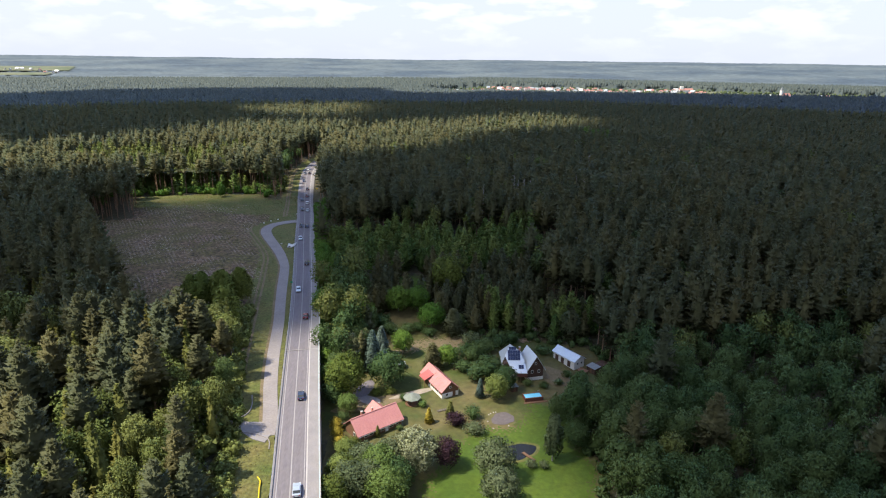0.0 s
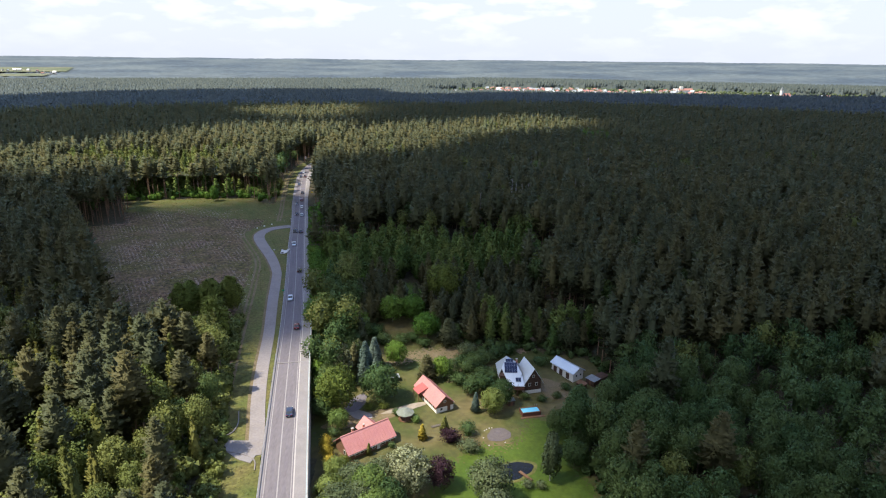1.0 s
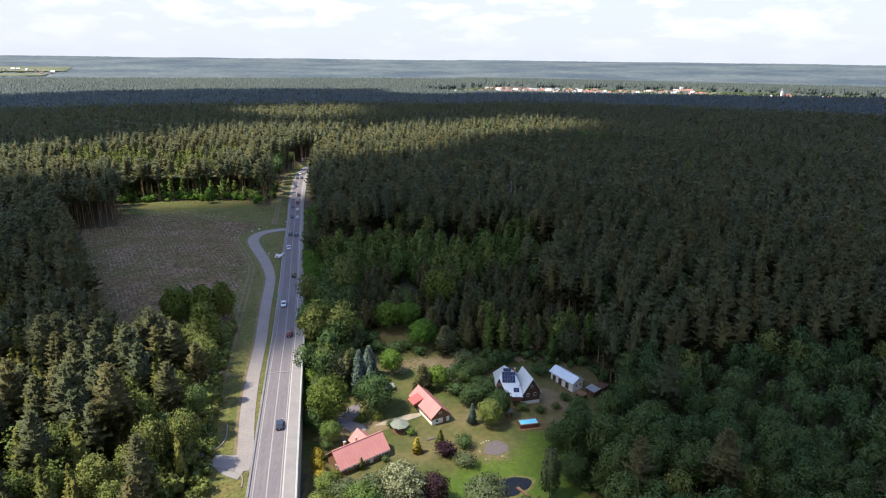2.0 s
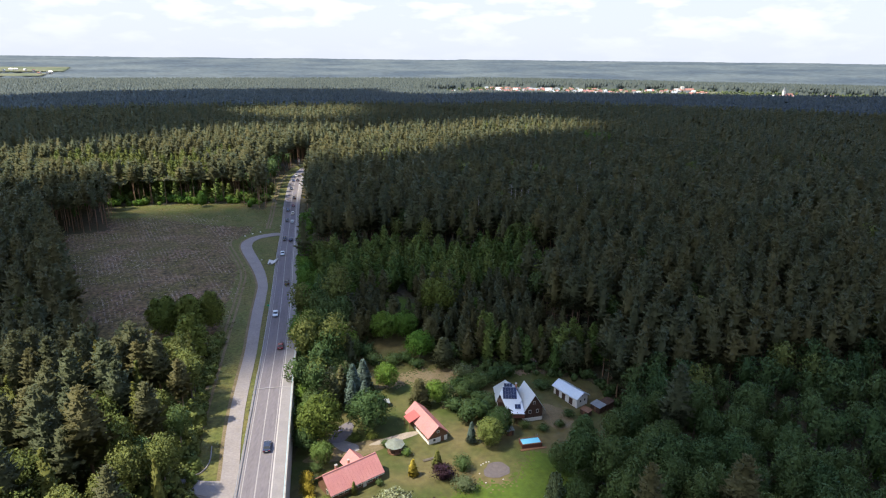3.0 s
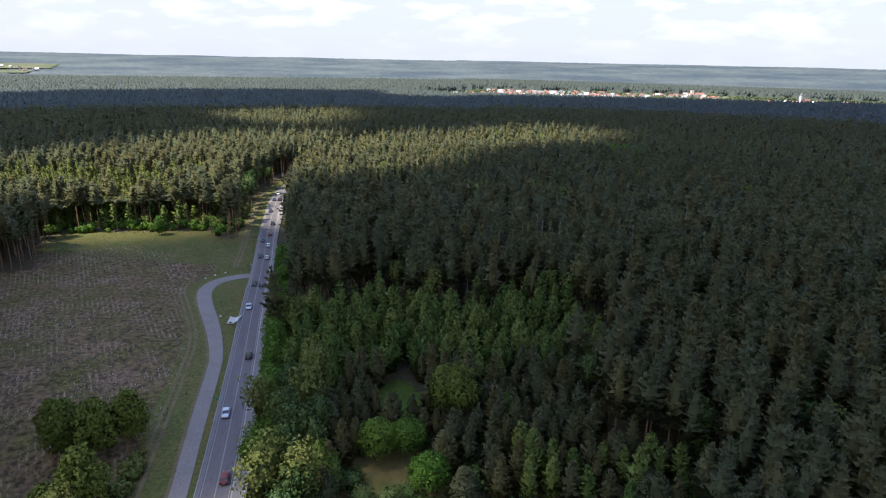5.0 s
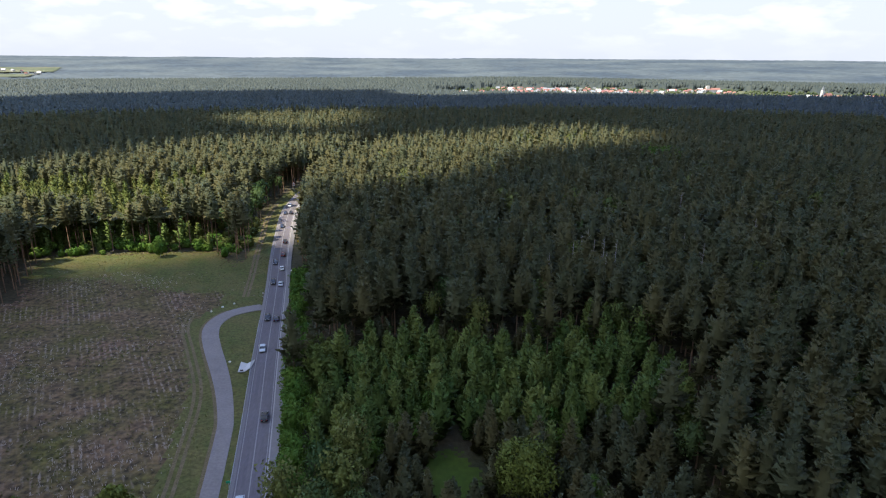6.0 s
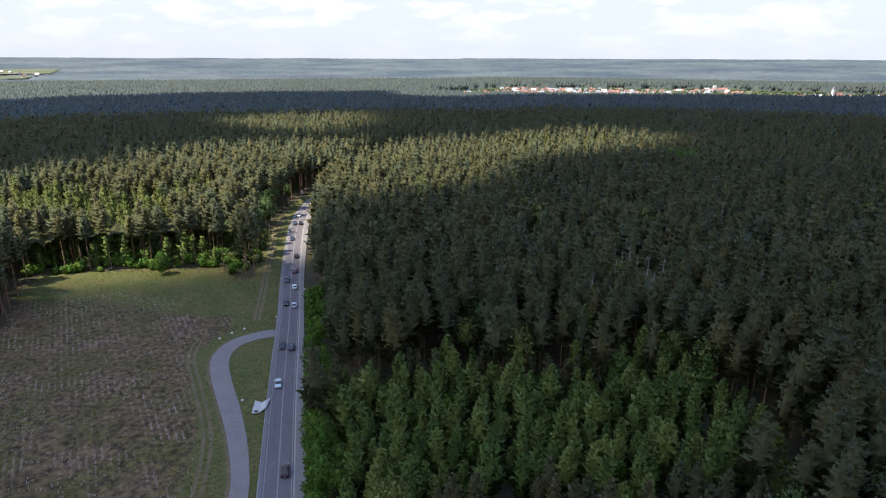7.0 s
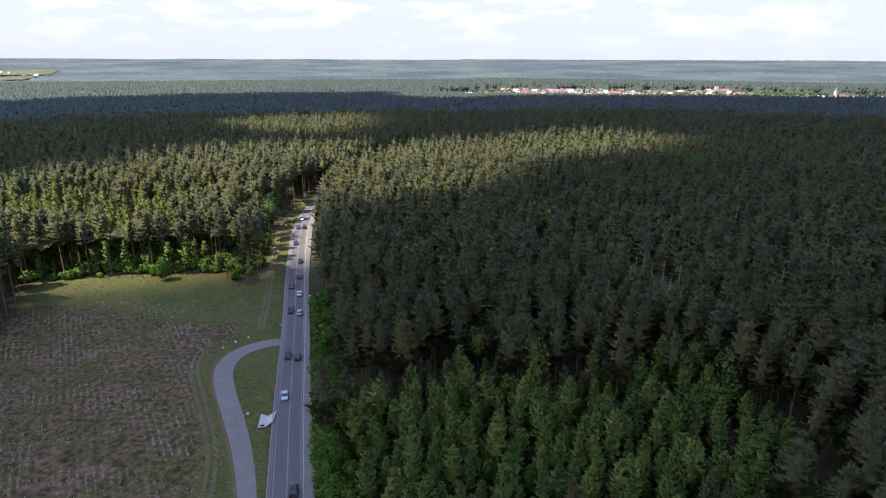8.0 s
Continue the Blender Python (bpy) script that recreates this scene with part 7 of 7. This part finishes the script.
def sticks(n, centre_x, centre_y, size, rng):
    """Loose sticks as thin three-sided bars."""
    a = rng.normal(2.12, 0.22, n) + 1.57 * (rng.uniform(size=n) < 0.12)
    t = np.stack([np.cos(a), np.sin(a), rng.normal(0, 0.08, n)], 1)
    s = np.stack([-np.sin(a), np.cos(a), np.zeros(n)], 1)
    l, w = size * rng.uniform(0.4, 1.5, (n, 1)), rng.uniform(0.025, 0.06, (n, 1))
    c = np.stack([centre_x, centre_y, ground(centre_x, centre_y) + 0.22], 1)
    up = np.array([0, 0, 1.0])
    v = np.stack([c - t * l - s * w, c - t * l + s * w, c - t * l + up * 1.6 * w, c + t * l - s * w, c + t * l + s * w, c + t * l + up * 1.6 * w], 1)
    f = np.array([(0, 3, 5), (0, 5, 2), (1, 2, 5), (1, 5, 4)])
    return v.reshape(-1, 3), (f[None] + 6 * np.arange(n)[:, None, None]).reshape(-1, 3)


n = 64000                                               # twigs left along the planting rows, thick in patches
row, way = rng.integers(-60, 60, n), rng.uniform(-110, 110, n)
ex, ey = np.array([-0.52, 0.855]), np.array([0.855, 0.52])
side = row * 2.0 + rng.normal(0, 0.42, n)
px, py = -135 + way * ex[0] + side * ey[0], 310 + way * ex[1] + side * ey[1]
field = np.sin(px / 17 + 0.8) * np.sin(py / 13 + 2.0) + 0.6 * np.sin(px / 5.3 + 1) * np.sin(py / 6.1) + 0.5 * np.sin(way / 1.3 + row * 2.4) + 0.25 * np.sin(way / 0.7 + row)
ok = inside(px, py, CLEARING) & (field > rng.uniform(0.0, 1.6, n)) & (line_distance(px, py, np.array(SERVICE)) > 10) & (py < 364 + 3 * np.sin(px / 5)) & (py > 224)
v, f = sticks(int(ok.sum()), px[ok], py[ok], 0.4, rng)
tagged(new("brushwood", arrays("brushwood", v, f, [M["brush"]])), "rows of pale dead brushwood across the clearing", "brushwood", kind="stuff")


def tufts(name, px, py, h, mat, label, category, rng, blades=5):
    """Grass and herb tufts: a few leaning blades each."""
    n = len(px) * blades
    x, y = np.repeat(px, blades) + rng.normal(0, 0.25 * h, n), np.repeat(py, blades) + rng.normal(0, 0.25 * h, n)
    z = ground(x, y) + 0.1
    a = rng.uniform(0, 6.28, n)
    hh = h * rng.uniform(0.5, 1.3, n)
    w = 0.32 * hh
    v = np.stack([np.stack([x - np.cos(a) * w, y - np.sin(a) * w, z], 1), np.stack([x + np.cos(a) * w, y + np.sin(a) * w, z], 1),
                  np.stack([x + rng.normal(0, 0.5, n) * hh, y + rng.normal(0, 0.5, n) * hh, z + hh], 1)], 1)
    me = arrays(name, v.reshape(-1, 3), np.arange(3 * n).reshape(-1, 3), [mat], tone=np.repeat(rng.uniform(0, 1, len(px)), blades))
    return tagged(new(name, me), label, category, kind="stuff")


n = 11000
px, py = rng.uniform(-200, -60, n), rng.uniform(205, 395, n)
ok = inside(px, py, CLEARING) & (np.sin(px / 11) * np.sin(py / 9) + 0.5 * np.sin(px / 3.1 + py / 4) > rng.uniform(-0.7, 0.9, n)) & (line_distance(px, py, np.array(SERVICE)) > 5)
tufts("grass_tuft", px[ok], py[ok], 0.34, M["tuft"], "tufts of grass and herbs in the clearing", "grass", rng)
n = 3200
py = rng.uniform(60, 500, n)
px = road_x(py) - rng.uniform(4.6, 20, n)
ok = (line_distance(px, py, np.array(SERVICE)) > 4.2) & (np.sin(px / 6) * np.sin(py / 7) > rng.uniform(-1, 0.9, n))
tufts("grass_tuft", px[ok], py[ok], 0.28, M["tuft"], "rough grass tufts along the verge", "grass", rng, 4)
n = 3500
px, py = rng.uniform(-38, 54, n), rng.uniform(70, 212, n)
ok = inside(px, py, GARDEN) & ~inside(px, py, LAWN) & (np.sin(px / 5 + 1) * np.sin(py / 6) > rng.uniform(-0.6, 1.0, n))
tufts("grass_tuft", px[ok], py[ok], 0.2, M["tuft"], "longer grass tufts in the garden", "grass", rng, 4)


def understorey(name, px, py, big, leaf, label):
    shapes = [tree_shape("bush", 3.0, 700 + k, 12, 8, 0.29, 3) for k in range(5)]
    return plant_many(name, spots(px, py, big, 0.35), M[leaf], M["bark"], shapes, label, "bushes")


def ring(poly, gap, inner, outer, rng):
    """Places near the edge line of a polygon."""
    p = np.array(poly + poly[:1], float)
    q = finer(p, gap)
    d = np.gradient(q, axis=0)
    d /= np.linalg.norm(d, axis=1)[:, None]
    k = rng.uniform(inner, outer, len(q))
    return q[:, 0] + d[:, 1] * k, q[:, 1] - d[:, 0] * k


gx, gy = ring(GARDEN, 1.5, -1.5, 3.5, rng)
ok = (gx > road_x(gy) + 8) & (gy > 100)
understorey("hedge", gx[ok], gy[ok], 1.0, "broad", "dense green bushes along the garden's edge")
px, py = rng.uniform(-215, -112, 300), rng.uniform(382, 412, 300)
ok = ~inside(px, py, CLEARING) & (np.sin(px / 6 + 1) * np.sin(py / 5) + 0.4 * np.sin(px / 2.3) > rng.uniform(-0.6, 0.6, 300))
understorey("undergrowth", px[ok], py[ok], 1.55, "bright", "fresh green bushes under the pines")
px, py = rng.uniform(-215, -100, 260), rng.uniform(398, 440, 260)
ok = ~open_land(px, py)
understorey("undergrowth", px[ok], py[ok], 1.5, "mixed", "light green undergrowth between the pine stems")
px, py = rng.uniform(-45, 66, 900), rng.uniform(205, 318, 900)     # scrub at the foot of the tall pines
ok = ~inside(px, py, BIRCHES) & (px > road_x(py) + 14) & (inside(px, py - 11, BIRCHES) | ((px > 14) & (py < 216) & ~inside(px, py, GARDEN)))
understorey("undergrowth", px[ok], py[ok], 1.3, "broad", "dark green scrub under the edge of the pines")
py = rng.uniform(186, 370, 330)
px = road_x(py) + rng.uniform(6.6, 10.5, 330)
understorey("undergrowth", px, py, 1.0, "bright", "fresh green bushes along the footpath")
py = rng.uniform(100, 215, 150)
px = road_x(py) - np.interp(py, [50, 131, 176, 213], [11, 14, 18, 19]) + rng.uniform(-3, 1.0, 150)
understorey("undergrowth", px, py, 1.0, "mixed", "green bushes along the edge of the wood")

px, py = rng.uniform(-104, -50, 330), rng.uniform(88, 170, 330)
ok = ~open_land(px, py)
understorey("undergrowth", px[ok], py[ok], 1.9, "mixed", "light green saplings and bushes filling the wood")
px, py = rng.uniform(38, 100, 160), rng.uniform(96, 180, 160)
ok = ~open_land(px, py)
understorey("undergrowth", px[ok], py[ok], 2.0, "broad", "dark green bushes under the leafy wood")

# dead grey pines in the wood
for n, (dx, dy) in enumerate(DEAD):
    r0 = np.random.default_rng(900 + n)
    t = thing("dead_pine", "bare grey dead pine in the wood", "tree", dx, dy, at_ground(dx, dy), 0, "dead pines")
    hh = r0.uniform(19, 23)
    v, f = stem([(0, 0, 0), (0.1, 0.1, hh * 0.5), (0.2, 0, hh)], [0.19, 0.14, 0.04], 6)
    part("trunk", arrays("trunk", v, f, [M["dead"]]), t)
    for k in range(13):
        z, a, l = hh * r0.uniform(0.5, 0.96), r0.uniform(0, 6.28), r0.uniform(0.5, 1.5)
        v, f = stem([(0, 0, z), (l * 0.6 * math.cos(a), l * 0.6 * math.sin(a), z + 0.25), (l * math.cos(a), l * math.sin(a), z + r0.uniform(0.2, 1.2))], [0.08, 0.055, 0.025], 3)
        part("branch", arrays("branch", v, f, [M["dead"]]), t)

# ---- the distant town ----
rng = np.random.default_rng(5)


def town_house(walls, roof, lx, ly, hh, label):
    t = tagged(new("town_house"), label, "house", "houses of the town")
    gable_walls("wall", lx, ly, hh, hh + ly * 0.45, M[walls], t, sink=3.0)
    for s in (-1, 1):
        roof_slope("roof", lx, ly, hh, hh + ly * 0.45, s, M[roof], t, 0.6, thick=0.3)
    return t


KINDS = [("town_wall", "roof_town", 8, 6, 3.5, "white town house with a faded red roof"), ("town_wall", "roof_grey", 7, 6, 3.6, "white town house with a grey roof"), ("town_wall", "roof_town", 8, 6, 3.5, "pale town house with a faded red roof"),
         ("town_wall", "roof_metal", 11, 7, 4, "white building with a pale metal roof"), ("town_wall", "roof_red", 8, 6, 3.5, "pale town house with a red roof")]
protos = {}
VILLAGE = [(-1565, 2134), (-1341, 2285), (-1387, 2363), (-1619, 2206)]
for poly, count in zip(TOWN + [VILLAGE], (190, 34, 60, 16, 12)):
    xs, ys = [p[0] for p in poly], [p[1] for p in poly]
    for _ in range(count):
        hx, hy, k = rng.uniform(min(xs), max(xs)), rng.uniform(min(ys), max(ys)), int(rng.integers(0, 5))
        m = pose(hx, hy, at_ground(hx, hy, 16.0 if poly is VILLAGE else 0.0), 0, 0, rng.uniform(0, 180))
        if k not in protos:
            protos[k] = town_house(*KINDS[k])
            protos[k].matrix_basis = m
        else:
            copy_thing(protos[k], m)
px, py = rng.uniform(-60, 1290, 4200), rng.uniform(1220, 1790, 4200)
ok = inside(px, py, MEADOWS[2]) & (np.sin(px / 45) * np.sin(py / 38) > rng.uniform(-0.9, 0.8, len(px)))
plant_many("town_trees", spots(px[ok], py[ok], 0.75, 0.3), M["town_leaf"], M["bark"], [cone_shape(40 + s, 8, 4.5, 0.15) for s in range(6)], "green trees between the town houses", "trees")
hall = tagged(new("town_hall"), "large white public building with red roofs", "building")
hall.matrix_basis = pose(600, 1640, at_ground(600, 1640), 0, 0, 4) @ Matrix.Scale(0.8, 4)
gable_walls("wall", 44, 12, 9, 14, M["white_paint"], hall, sink=4.0)
for s in (-1, 1):
    roof_slope("roof", 44, 12, 9, 14, s, M["roof_town"], hall, 1.0, thick=0.4)
part("tower", box_mesh("tower", (9, 9, 22), M["white_paint"], 0.3, (-14, 0, 9)), hall)
church = tagged(new("church"), "white church with a tall pointed tower", "church")
church.matrix_basis = pose(728, 1395, at_ground(728, 1395), 0, 0, 20) @ Matrix.Scale(0.66, 4)
gable_walls("nave", 34, 14, 11, 19, M["white_paint"], church, sink=4.0)
for s in (-1, 1):
    roof_slope("roof", 34, 14, 11, 19, s, M["roof_town"], church, 0.6, thick=0.4)
part("tower", box_mesh("tower", (7, 7, 30), M["white_paint"], 0.2, (-19, 0, 13)), church)
bm = bmesh.new()
bmesh.ops.create_cone(bm, cap_ends=True, segments=4, radius1=5.2, radius2=0.1, depth=12)
part("spire", finish(bm, "spire", M["roof_grey"]), church).matrix_basis = pose(-19, 0, 34, 0, 0, 45)
